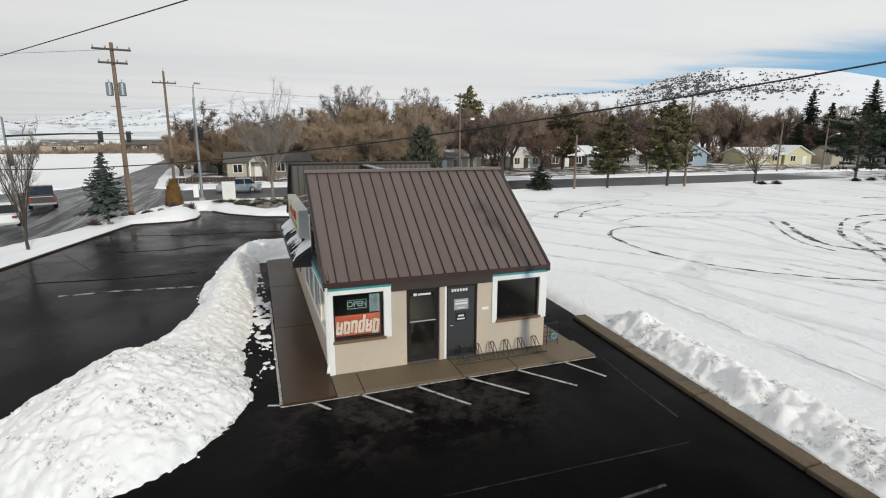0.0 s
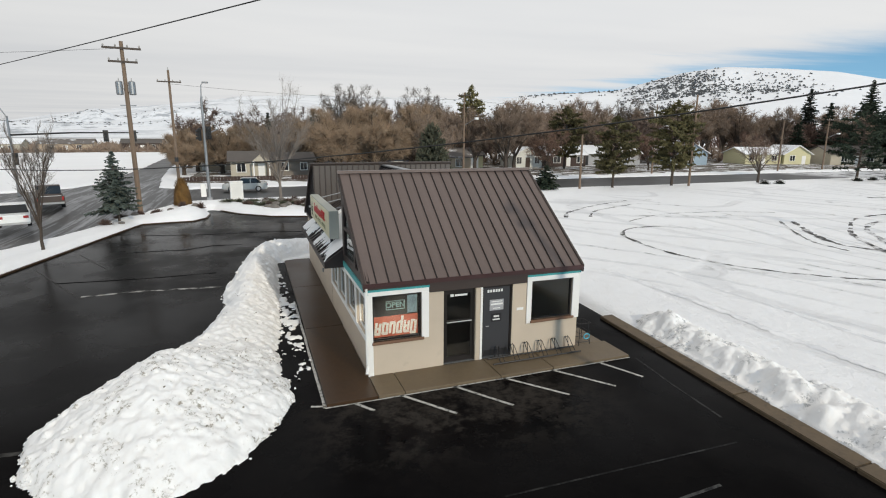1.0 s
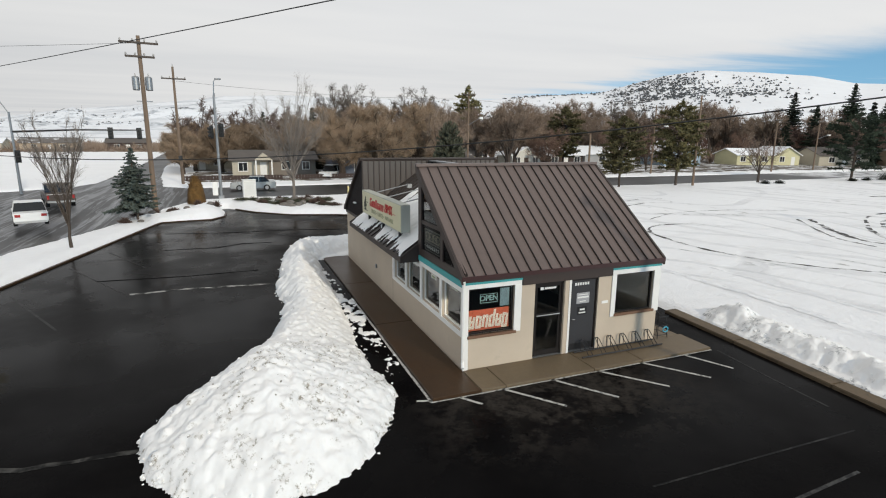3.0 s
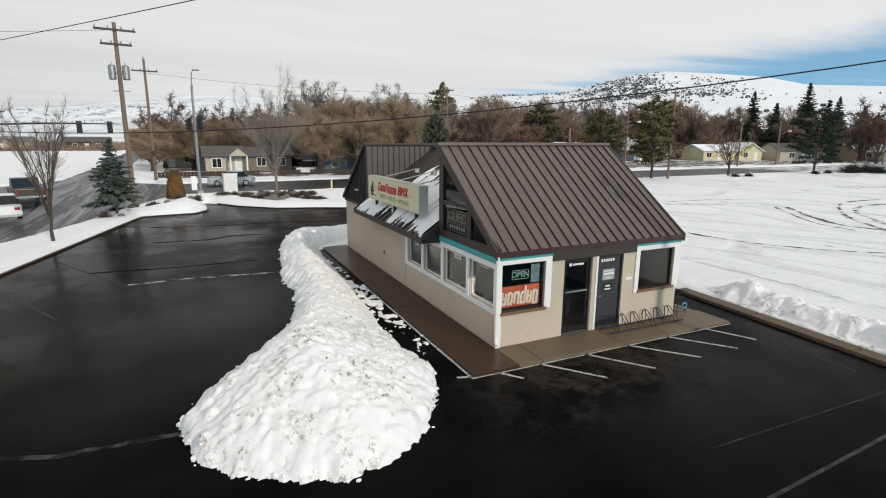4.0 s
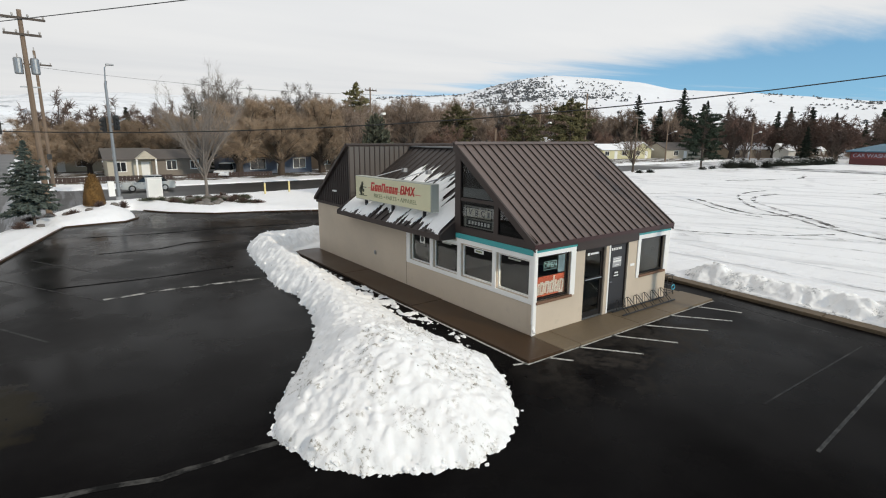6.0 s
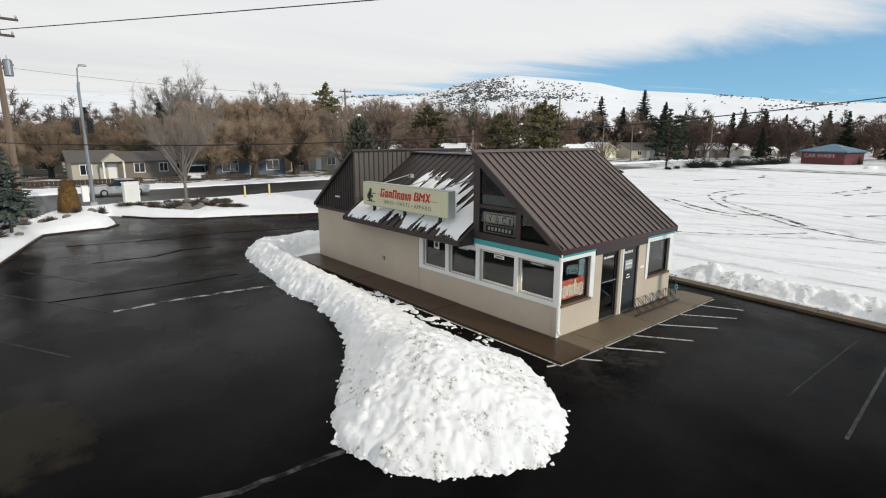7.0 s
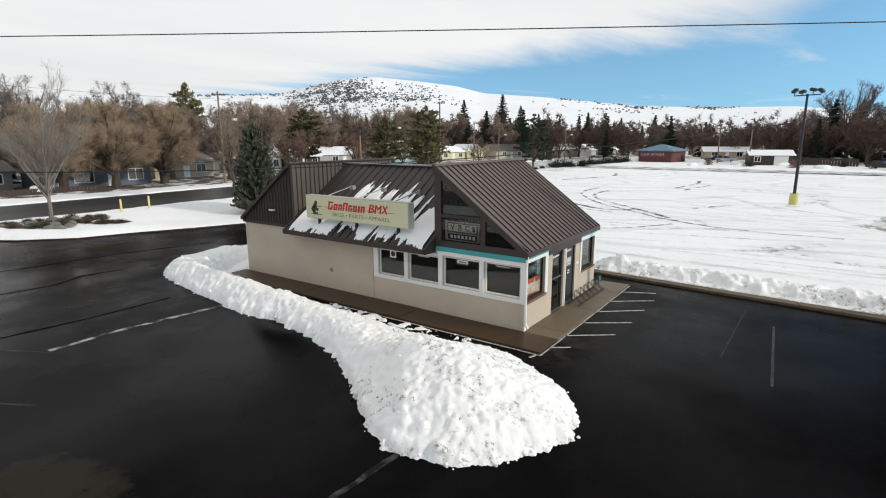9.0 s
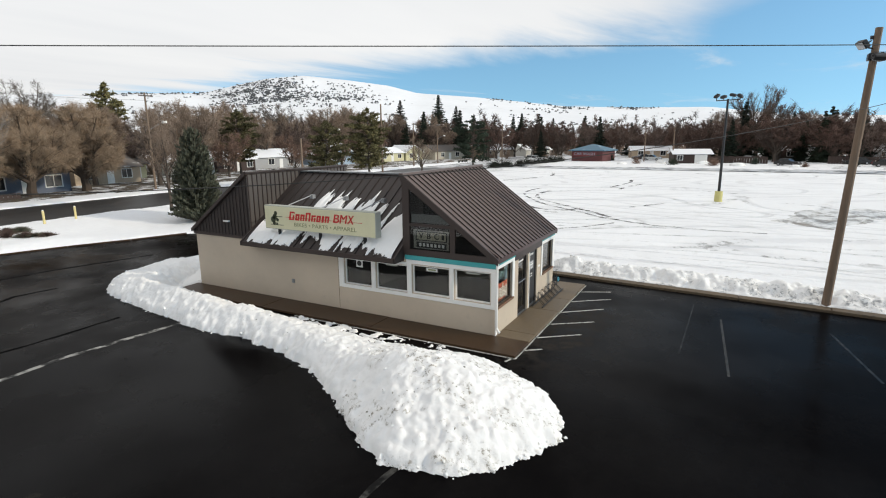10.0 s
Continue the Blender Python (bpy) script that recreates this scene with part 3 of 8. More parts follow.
tagged(heightfield("road", np.concatenate([axis_steps(-300, 88, -50, 30, 1.0, 1.1), np.arange(89, 108, 1.0), np.arange(110, 263, 8.0)]), axis_steps(-160, 262, -10, 60, 0.7, 1.1), lambda X, Y: terrain(X, Y) + 0.0 * X, ROAD, road_keep, False),
       "wet grey road streaked with slush and tyre lines", "road", kind="structure")

# ---- the shop ----
W, L = 6.5, 14.6
EAVE, RIDGE_Y, RIDGE_Z = 2.56, 3.5, 5.2
TOWER_Y, TOWER_Z, MID_Z = 11.1, 5.1, 4.98
shop = thing("shop_building", "small beige stucco shop with brown standing-seam metal roofs", "shop")


def wall_with_holes(name, u0, u1, z0, z1, holes, place, mat, label=""):
    """One wall slab with openings through it; place maps (u, depth, z) to the world; holes: (u0, u1, z0, z1)."""
    bm = bmesh.new()
    us = sorted({u0, u1, *[h[0] for h in holes], *[h[1] for h in holes]})
    zs = sorted({z0, z1, *[h[2] for h in holes], *[h[3] for h in holes]})
    cells = {}
    for i in range(len(us) - 1):
        for j in range(len(zs) - 1):
            cu, cz = (us[i] + us[i + 1]) / 2, (zs[j] + zs[j + 1]) / 2
            cells[i, j] = not any(h[0] < cu < h[1] and h[2] < cz < h[3] for h in holes)
    vert = {}

    def V(u, d, z):
        k = (round(u, 4), d, round(z, 4))
        if k not in vert:
            vert[k] = bm.verts.new(place(u, d, z))
        return vert[k]
    for (i, j), solid in cells.items():
        if not solid:
            continue
        a, b, c, d = us[i], us[i + 1], zs[j], zs[j + 1]
        for dep in (0, 1):
            bm.faces.new((V(a, dep, c), V(b, dep, c), V(b, dep, d), V(a, dep, d)))
        for (di, dj, p, q) in ((-1, 0, (a, c), (a, d)), (1, 0, (b, c), (b, d)), (0, -1, (a, c), (b, c)), (0, 1, (a, d), (b, d))):
            if not cells.get((i + di, j + dj), False):
                bm.faces.new((V(p[0], 0, p[1]), V(q[0], 0, q[1]), V(q[0], 1, q[1]), V(p[0], 1, p[1])))
    bmesh.ops.recalc_face_normals(bm, faces=bm.faces[:])
    return part(name, bm, mat, shop, label)


TH = 0.18
WL, WR = (0.12, 1.48, 0.92, 2.2), (4.88, 6.28, 0.98, 2.18)
D1, D2 = (2.13, 3.09, -0.02, 2.16), (3.31, 4.26, -0.02, 2.16)
wall_with_holes("front_wall", 0, W, -0.1, 2.5, [WL, WR, D1, D2], lambda u, d, z: (u, d * TH, z), STUCCO, "sunlit beige stucco front wall")
SIDEWIN = [(0.17, 1.5, 1.02, 2.08), (1.7, 3.18, 1.02, 2.06), (3.4, 4.74, 1.0, 2.0), (4.96, 6.2, 1.0, 2.0)]
wall_with_holes("side_wall", TH + 0.002, L - TH - 0.002, -0.1, 2.42, SIDEWIN, lambda u, d, z: (d * TH, u, z), STUCCO, "shaded beige stucco side wall")
part("rear_wall", B(0, L - TH, -0.1, W, L, 2.42), STUCCO, shop)
part("right_wall", B(W - TH, TH, -0.1, W, L - TH, 2.42), STUCCO, shop)
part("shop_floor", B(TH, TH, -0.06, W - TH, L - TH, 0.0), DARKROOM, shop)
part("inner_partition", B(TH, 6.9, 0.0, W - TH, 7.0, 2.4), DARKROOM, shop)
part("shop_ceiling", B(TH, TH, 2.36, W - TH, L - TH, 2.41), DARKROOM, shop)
part("wall_joint", B(-0.004, 6.50, 0.0, 0.004, 6.515, 2.3), CURB, shop, "vertical joint in the stucco")

# trim on the front
for nm, a in (("corner_board", (-0.03, -0.035, -0.05, 0.12, 0.0, 2.36)), ("window_trim", (0.12, -0.035, 2.2, 1.69, 0.0, 2.32)), ("window_trim", (1.48, -0.035, 0.88, 1.69, 0.0, 2.2)),
              ("window_trim", (4.72, -0.035, 2.18, W + 0.02, 0.0, 2.32)), ("window_trim", (4.72, -0.035, 0.9, 4.88, 0.0, 2.18)), ("corner_board", (6.28, -0.035, 0.9, W + 0.03, 0.0, 2.18))):
    part(nm, B(*a, bev=0.006), WHITE, shop, "white painted board")
for a in ((-0.03, -0.05, 2.325, 1.70, 0.0, 2.40), (4.71, -0.05, 2.325, W + 0.03, 0.0, 2.40)):
    part("teal_band", B(*a), TEAL, shop, "teal painted band under the eave")
for a in ((-0.03, -0.06, 2.41, 1.70, 0.0, 2.46), (4.71, -0.06, 2.41, W + 0.03, 0.0, 2.46)):
    part("teal_band", B(*a), simple("pale_teal_paint", (0.05, 0.35, 0.36), 0.5), shop, "teal painted band under the eave")
part("door_lintel", B(1.71, -0.055, 2.17, 4.70, 0.0, 2.48), FASCIA, shop, "dark brown board over the doors")
part("door_pilaster", B(3.10, -0.02, -0.02, 3.30, 0.0, 2.165), STUCCO, shop)
part("door_jamb", B(3.235, -0.035, -0.02, 3.30, -0.022, 2.165), WHITE, shop, "white painted jamb")
part("address_plate", B(4.40, -0.012, 1.34, 4.62, 0.0, 1.42), WHITE, shop, "small pale plate")

# side trim: white frame round four windows, teal band over the first half
for a in ((-0.04, -0.03, 2.10, 0.0, 3.40, 2.24), (-0.035, -0.03, 0.86, 0.0, 6.46, 1.0), (-0.035, 6.22, 1.0, 0.0, 6.46, 2.12), (-0.035, -0.03, 1.0, 0.0, 0.15, 2.10),
          (-0.035, 1.52, 1.0, 0.0, 1.68, 2.10), (-0.035, 3.2, 1.0, 0.0, 3.38, 2.10), (-0.035, 4.76, 1.0, 0.0, 4.94, 2.10), (-0.035, 3.40, 2.02, 0.0, 6.22, 2.12)):
    part("side_window_trim", B(*a, bev=0.006), WHITE, shop, "white painted board")
part("teal_band", B(-0.055, -0.05, 2.245, 0.0, 3.44, 2.40), TEAL, shop, "teal painted band above the side windows")


def window(name, axis, hole, panes=1):
    """A dark frame and a pane in an opening; axis 'y': front wall, 'x': side wall."""
    u0, u1, z0, z1 = hole
    f = 0.045

    def bx(a, b, c, d, d0, d1):
        return B(a, d0, c, b, d1, d) if axis == "y" else B(d0, a, c, d1, b, d)
    pane = part(name, bx(u0 + f, u1 - f, z0 + f, z1 - f, 0.085, 0.091), GLASS, shop, "shop window glass reflecting snow and sky")
    pane.visible_shadow = False
    for nm, q in (("frame_side", (u0, u0 + f, z0, z1)), ("frame_side", (u1 - f, u1, z0, z1)), ("frame_head", (u0 + f, u1 - f, z1 - f, z1)), ("frame_foot", (u0 + f, u1 - f, z0, z0 + f))):
        part(nm, bx(q[0], q[1], q[2], q[3], 0.06, 0.12), FRAME if axis == "y" else WHITE, pane)
    return pane


w1, w2 = window("window", "y", WL), window("window", "y", WR)
for w, h in ((w1, WL), (w2, WR)):
    part("window_sill", B(h[0] - 0.03, -0.075, h[2] - 0.075, h[1] + 0.06, 0.06, h[2] + 0.0, bev=0.008), SILL, w, "weathered brown wooden sill")
for h in SIDEWIN:
    window("side_window", "x", h)
# things shown in the windows
BANNERW = simple("off_white_banner_print", (0.60, 0.58, 0.54), 0.8, var=0.12, big=4, bump=0)
banner = part("banner", B(0.19, 0.15, 0.98, 1.42, 0.155, 1.56), ORANGE, w1, "orange banner with white lettering shapes")
for i in range(6):
    # slanted white letter-like marks, stroke by stroke
    x = 0.20 + i * 0.20
    hi = (1.40, 1.40, 1.40, 1.56, 1.40, 1.40)[i]
    lo = 1.04 if i < 5 else 0.985
    bm = bmesh.new()
    for k_, (xa, xb, za, zb) in enumerate(((0, 0.065, lo + 0.03, 1.40 if i != 3 else 1.37), (0.11, 0.175, lo, hi - 0.03), (0.02, 0.155, lo, lo + 0.075) if i != 2 else (0.02, 0.155, 1.325, 1.40), (0.03, 0.12, 1.20, 1.26) if i in (0, 4) else (0.04, 0.11, 1.33, 1.395))):
        prism(bm, [(x + xa + (za - 1.2) * 0.12, za), (x + xb + (za - 1.2) * 0.12, za), (x + xb + (zb - 1.2) * 0.12, zb), (x + xa + (zb - 1.2) * 0.12, zb)], 0.135 - 0.0015 * k_, 0.148, "y")
    part("banner_mark", bm, BANNERW, banner, "white block mark")
letters("OPEN", 0.21, NEON, w1, pose(0.78, 0.13, 1.86, 90), "open_sign_letter", 0.008, bold=0.004)
for a in ((0.52, 1.735, 1.04, 1.75), (0.52, 1.97, 1.04, 1.985), (0.52, 1.735, 0.535, 1.985), (1.025, 1.735, 1.04, 1.985)):
    part("sign_border", B(a[0], 0.125, a[1], a[2], 0.14, a[3]), NEON, w1, "pale neon tube")
part("poster", B(1.12, 0.14, 1.60, 1.40, 0.145, 2.1), simple("blue_poster", (0.14, 0.22, 0.27), 0.6, var=0.4, big=6), w1, "faded blue poster")
for (y, z, wd, ht, m) in ((5.55, 1.84, 0.30, 0.30, PAPER), (2.42, 1.93, 0.44, 0.12, PAPER), (4.1, 1.93, 0.5, 0.06, SIGNBOX), (0.85, 1.98, 0.5, 0.05, SIGNBOX)):
    s = part("window_notice", B(0.078, y - wd / 2, z - ht / 2, 0.082, y + wd / 2, z + ht / 2), m, shop, "small paper notice")
bm = bmesh.new()
bmesh.ops.create_cone(bm, cap_ends=True, segments=20, radius1=0.1, radius2=0.1, depth=0.004, matrix=pose(0.074, 5.55, 1.84, 0, 90, 0))
part("window_notice_mark", bm, INK, shop, "round black mark")
part("window_notice_mark", B(0.072, 2.27, 1.90, 0.077, 2.57, 1.955), OLIVE, shop)


def door(name, hole, glazed):
    u0, u1, z0, z1 = hole
    d = part(name, B(u0, 0.05, z1 - 0.06, u1, 0.14, z1), FRAME, shop, "dark door frame")
    part("door_post", B(u0, 0.05, z0, u0 + 0.05, 0.14, z1 - 0.06), FRAME, d)
    part("door_post", B(u1 - 0.05, 0.05, z0, u1, 0.14, z1 - 0.06), FRAME, d)
    a, b, c, e = u0 + 0.055, u1 - 0.055, z0 + 0.02, z1 - 0.065
    if glazed:
        for q in ((a, c, a + 0.07, e), (b - 0.07, c, b, e), (a + 0.07, c, b - 0.07, c + 0.16), (a + 0.07, e - 0.08, b - 0.07, e), (a + 0.07, 1.16, b - 0.07, 1.24)):
            part("door_rail", B(q[0], 0.07, q[1], q[2], 0.11, q[3]), FRAME, d)
        for q in ((c + 0.16, 1.16), (1.24, e - 0.08)):
            g = part("door_glass", B(a + 0.07, 0.087, q[0], b - 0.07, 0.093, q[1]), GLASS, d, "dark door glass")
            g.visible_shadow = False
        part("push_bar", T([(a + 0.05, 0.03, 1.2), (b - 0.05, 0.03, 1.2)], 0.018), GALV, d, "bright metal push bar")
        part("door_decal", B(a + 0.17, 0.08, 1.93, a + 0.27, 0.084, 2.01), PAPER, d)
        part("door_decal", B(a + 0.30, 0.08, 1.94, a + 0.68, 0.084, 1.995), PAPER, d)
    else:
        part("door_leaf", B(a, 0.07, c, b, 0.11, e, bev=0.004), DOORGREY, d, "charcoal painted door")
        part("kick_plate", B(a + 0.04, 0.062, c + 0.02, b - 0.04, 0.07, c + 0.2), BLACKSTEEL, d)
        for i in range(6):
            part("door_decal", B(a + 0.12 + i * 0.085, 0.064, 1.95, a + 0.18 + i * 0.085, 0.068, 2.03), PAPER, d)
        part("notice", B(a + 0.2, 0.062, 1.40, a + 0.64, 0.069, 1.72), simple("grey_notice", (0.35, 0.35, 0.36), 0.6, var=0.15, big=8), d, "grey printed notice")
        for i, (wd, z) in enumerate(((0.34, 1.65), (0.38, 1.56), (0.22, 1.45))):
            part("notice_line", B(a + 0.42 - wd / 2, 0.058, z, a + 0.42 + wd / 2, 0.062, z + (0.05 if i == 1 else 0.025)), PAPER, d)
        part("notice", B(a + 0.25, 0.062, 1.05, a + 0.58, 0.069, 1.30), BLACKSTEEL, d, "black notice")
        part("notice_line", B(a + 0.3, 0.058, 1.10, a + 0.53, 0.062, 1.14), PAPER, d)
        part("notice_line", B(a + 0.33, 0.058, 1.19, a + 0.5, 0.062, 1.24), PAPER, d)
        part("door_handle", T([(a + 0.08, 0.065, 0.95), (a + 0.08, 0.02, 0.95), (a + 0.16, 0.02, 0.95)], 0.012), GALV, d, "metal lever handle")
    part("threshold", B(u0, 0.0, -0.045, u1, 0.17, -0.015), GALV, d)
    return d


door("door_glazed", D1, True)
door("door_solid", D2, False)

# downspout on the front corner
part("downspout", T([(-0.055, -0.09, 2.45), (-0.055, -0.075, 2.3), (-0.055, -0.07, 0.35), (-0.06, -0.09, 0.22), (-0.10, -0.2, 0.12)], 0.045, 8), WHITE, shop, "white metal downspout")
part("outlet_box", B(-0.06, 8.8, 0.70, 0.0, 8.92, 0.86, bev=0.01), GALV, shop, "small grey outlet box")

# ---- roofs ----


def seam_roof(name, o, u, v, n_panels, label, mat=None):
    """A roof slope: slab, then one panel with a raised seam for each strip. o: lower corner, u: along the eave, v: up the slope."""
    o, u, v = Vector(o), Vector(u), Vector(v)
    n = u.cross(v).normalized()
    if n.z < 0:
        n = -n
    bm = bmesh.new()
    c = [o, o + u, o + u + v, o + v]
    a = [bm.verts.new(p - n * 0.10) for p in c]
    b = [bm.verts.new(p - n * 0.004) for p in c]
    bm.faces.new(a)
    bm.faces.new(b)
    for i in range(4):
        bm.faces.new((a[i], a[(i + 1) % 4], b[(i + 1) % 4], b[i]))
    bmesh.ops.recalc_face_normals(bm, faces=bm.faces[:])
    slab = part(name, bm, FASCIA, shop, label)
    wd = u.length / n_panels
    bm = bmesh.new()
    uu = u.normalized()
    prof = [(0.0, -0.003), (0.0, 0.034), (0.022, 0.034), (0.022, 0.0), (0.030, -0.003), (wd * 0.5, 0.002), (wd - 0.015, -0.003), (wd, -0.003)]
    lo = [bm.verts.new(uu * p + n * h) for p, h in prof]
    hi = [bm.verts.new(uu * p + n * h + v) for p, h in prof]
    for i in range(len(prof) - 1):
        # rib faces take the shadow-dark slot, the pan takes the roof metal
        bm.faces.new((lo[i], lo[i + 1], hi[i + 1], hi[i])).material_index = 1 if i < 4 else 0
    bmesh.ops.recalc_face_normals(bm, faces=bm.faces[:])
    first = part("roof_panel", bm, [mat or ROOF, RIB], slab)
    first.matrix_local = Matrix.Translation(o)
    for i in range(1, n_panels):
        p = new("roof_panel", first.data)
        p.parent = slab
        p.matrix_local = Matrix.Translation(o + uu * wd * i)
    return slab


X0, X1 = -0.11, W + 0.05
front_lo = Vector((X0, -0.10, EAVE))
front_up = Vector((0, RIDGE_Y + 0.10, RIDGE_Z - EAVE))
seam_roof("front_roof", front_lo, (X1 - X0, 0, 0), front_up, 20, "brown standing-seam metal front roof")
part("drip_edge", B(X0 - 0.01, -0.135, EAVE - 0.10, X1 + 0.01, -0.095, EAVE + 0.012), DRIP, shop, "maroon metal drip edge")
part("eave_fascia", B(X0, -0.094, EAVE - 0.16, X1, -0.03, EAVE - 0.075), FASCIA, shop)
sl = front_up.normalized()
for xs in (X0 - 0.02, X1 - 0.05):
    bm = P([(-0.12, EAVE - 0.19), (-0.12, EAVE + 0.03), (RIDGE_Y + 0.02, RIDGE_Z + 0.04), (RIDGE_Y + 0.02, RIDGE_Z - 0.2)], xs, xs + 0.07, "x")
    part("rake_board", bm, FASCIA, shop, "dark brown sloping rake board")
part("ridge_cap", B(X0 - 0.02, RIDGE_Y - 0.10, RIDGE_Z - 0.03, X1 + 0.02, RIDGE_Y + 0.06, RIDGE_Z + 0.055), ROOF, shop)
part("front_gable_back", B(0.0, RIDGE_Y - 0.04, 2.3, W, RIDGE_Y + 0.04, RIDGE_Z - 0.04), SIDING, shop)

# glazed gable over the side wall


def gz(y):
    return EAVE + (RIDGE_Z - EAVE) * (y + 0.1) / (RIDGE_Y + 0.1) - 0.16


part("gable_sill_board", B(-0.02, -0.08, 2.40, 0.05, 3.52, 2.62), FASCIA, shop)
part("gable_post", P([(3.24, 2.62), (3.52, 2.62), (3.52, RIDGE_Z), (3.24, gz(3.24) + 0.1)], -0.03, 0.06, "x"), FASCIA, shop)
part("gable_post", P([(1.47, 2.62), (1.66, 2.62), (1.66, gz(1.66)), (1.47, gz(1.47))], -0.025, 0.05, "x"), FASCIA, shop)
part("gable_rail", B(-0.02, 1.66, 3.44, 0.04, 3.24, 3.54), FASCIA, shop)
part("gable_head", P([(-0.08, 2.62), (0.30, 2.62), (3.24, gz(3.24) - 0.14), (3.24, gz(3.24) + 0.1), (-0.08, gz(-0.08) + 0.1)], -0.022, 0.05, "x"), FASCIA, shop)
g = part("gable_pane", P([(1.66, 2.62), (3.24, 2.62), (3.24, gz(3.24) - 0.13), (1.66, gz(1.66) - 0.13)], 0.018, 0.024, "x"), GLASS, shop, "dark upper window glass")
g.visible_shadow = False
vb = part("window_board", B(0.05, 1.74, 2.66, 0.07, 3.12, 3.32), simple("grey_window_board", (0.30, 0.29, 0.26), 0.6, var=0.15), g, "grey board with dark block marks")
part("board_mark", B(0.036, 1.80, 2.95, 0.046, 3.02, 3.28), INK, vb, "black panel on the board")
part("board_mark", B(0.031, 1.84, 2.98, 0.035, 2.98, 3.25), simple("tan_sign_panel", (0.42, 0.39, 0.31), 0.6, var=0.1), vb, "tan panel")
for ch, y in (("V", 2.80), ("B", 2.50), ("C", 2.20)):
    letters(ch, 0.27, INK, vb, pose(0.029, y, 3.115, 90, 0, -90), "sign_letter", 0.002, bold=0.006)
part("board_mark", B(0.027, 1.90, 3.03, 0.030, 2.0, 3.20), INK, vb)
part("board_mark", B(0.036, 1.82, 2.70, 0.046, 3.0, 2.90), INK, vb)
for i in range(7):
    part("board_mark", B(0.030, 1.90 + i * 0.15, 2.75, 0.034, 1.99 + i * 0.15, 2.86), PAPER, vb)
part("gable_blind", B(0.06, 1.70, 3.56, 0.08, 3.2, 3.86), simple("grey_blind", (0.24, 0.24, 0.24), 0.8), g, "grey blind")
g2 = part("gable_pane", P([(0.42, 2.62), (1.47, 2.62), (1.47, gz(1.47) - 0.13), (0.42, gz(0.42) - 0.08)], 0.018, 0.024, "x"), GLASS, shop, "dark triangular window glass")
g2.visible_shadow = False
# added dark sheet that stands for the dim loft behind the gable panes
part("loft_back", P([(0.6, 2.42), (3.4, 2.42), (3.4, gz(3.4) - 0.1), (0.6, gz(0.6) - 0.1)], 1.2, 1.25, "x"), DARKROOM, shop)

# middle roof, sloping to both sides
MX, MLO = -0.6, 2.34
# the side slope's shade is put in by the darker metal; the far slope keeps ROOF
seam_roof("side_roof", (MX, RIDGE_Y + 0.05, MLO), (0, TOWER_Y - RIDGE_Y - 0.05, 0), (3.25 - MX, 0, MID_Z - MLO), 18, "shaded brown standing-seam side roof", SIDING)
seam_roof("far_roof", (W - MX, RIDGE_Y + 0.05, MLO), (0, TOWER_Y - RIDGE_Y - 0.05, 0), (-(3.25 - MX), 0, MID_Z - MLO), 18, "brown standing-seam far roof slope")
part("mid_ridge_cap", B(3.10, RIDGE_Y + 0.05, MID_Z - 0.02, 3.40, TOWER_Y, MID_Z + 0.035), GALV, shop, "pale metal ridge flashing")
part("side_eave_fascia", B(MX - 0.03, RIDGE_Y + 0.02, MLO - 0.17, MX + 0.01, TOWER_Y - 0.02, MLO + 0.01), FASCIA, shop)
part("side_soffit", B(MX + 0.01, RIDGE_Y + 0.05, MLO - 0.16, -0.002, TOWER_Y - 0.02, MLO - 0.12), FASCIA, shop)
for y in (RIDGE_Y + 0.0, TOWER_Y - 0.12):
    part("eave_cheek", P([(MX - 0.03, MLO - 0.17), (MX - 0.03, MLO + 0.02), (0.6, MLO + 0.02 + 1.2 * (MID_Z - MLO) / (3.25 - MX)), (0.6, MLO - 0.17), (0.0, MLO - 0.17)], y, y + 0.06, "y"), FASCIA, shop)

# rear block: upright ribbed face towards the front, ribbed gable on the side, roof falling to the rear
rear = part("rear_block", P([(TOWER_Y, 2.40), (TOWER_Y, TOWER_Z - 0.06), (L + 0.12, 2.50), (L + 0.12, 2.40)], 0.0, W, "x"), SIDING, shop, "shaded ribbed metal rear gable")
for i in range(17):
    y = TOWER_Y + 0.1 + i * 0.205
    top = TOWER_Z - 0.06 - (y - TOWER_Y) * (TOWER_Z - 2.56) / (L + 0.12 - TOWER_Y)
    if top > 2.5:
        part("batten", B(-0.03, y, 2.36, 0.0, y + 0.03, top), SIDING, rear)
# lighter copy of the siding: the sun on this face is in the colour
RIBS = simple("sunlit_brown_metal_siding", (0.092, 0.08, 0.073), 0.5, 0.2, var=0.1, bump=0.05, rnd=0.15)
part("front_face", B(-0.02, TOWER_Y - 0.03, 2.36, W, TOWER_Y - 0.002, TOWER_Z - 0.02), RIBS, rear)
for i in range(26):
    x = 0.0 + i * 0.25
    part("batten", B(x, TOWER_Y - 0.065, 2.42, x + 0.035, TOWER_Y - 0.03, TOWER_Z - 0.06), FASCIA, rear)
part("side_face_edge", B(-0.04, TOWER_Y, 2.30, 0.02, L + 0.13, 2.42), FASCIA, rear)
seam_roof("rear_roof", (X1, L + 0.14, 2.5), (X0 - X1, 0, 0), (0, TOWER_Y - L - 0.14, TOWER_Z - 2.5), 16, "brown metal rear roof slope")
part("rear_ridge_cap", B(X0, TOWER_Y - 0.09, TOWER_Z - 0.03, X1, TOWER_Y + 0.08, TOWER_Z + 0.03), FASCIA, rear)
part("rear_rake", P([(L + 0.16, 2.40), (L + 0.16, 2.54), (TOWER_Y, TOWER_Z + 0.03), (TOWER_Y, TOWER_Z - 0.12)], -0.14, -0.03, "x"), FASCIA, rear)
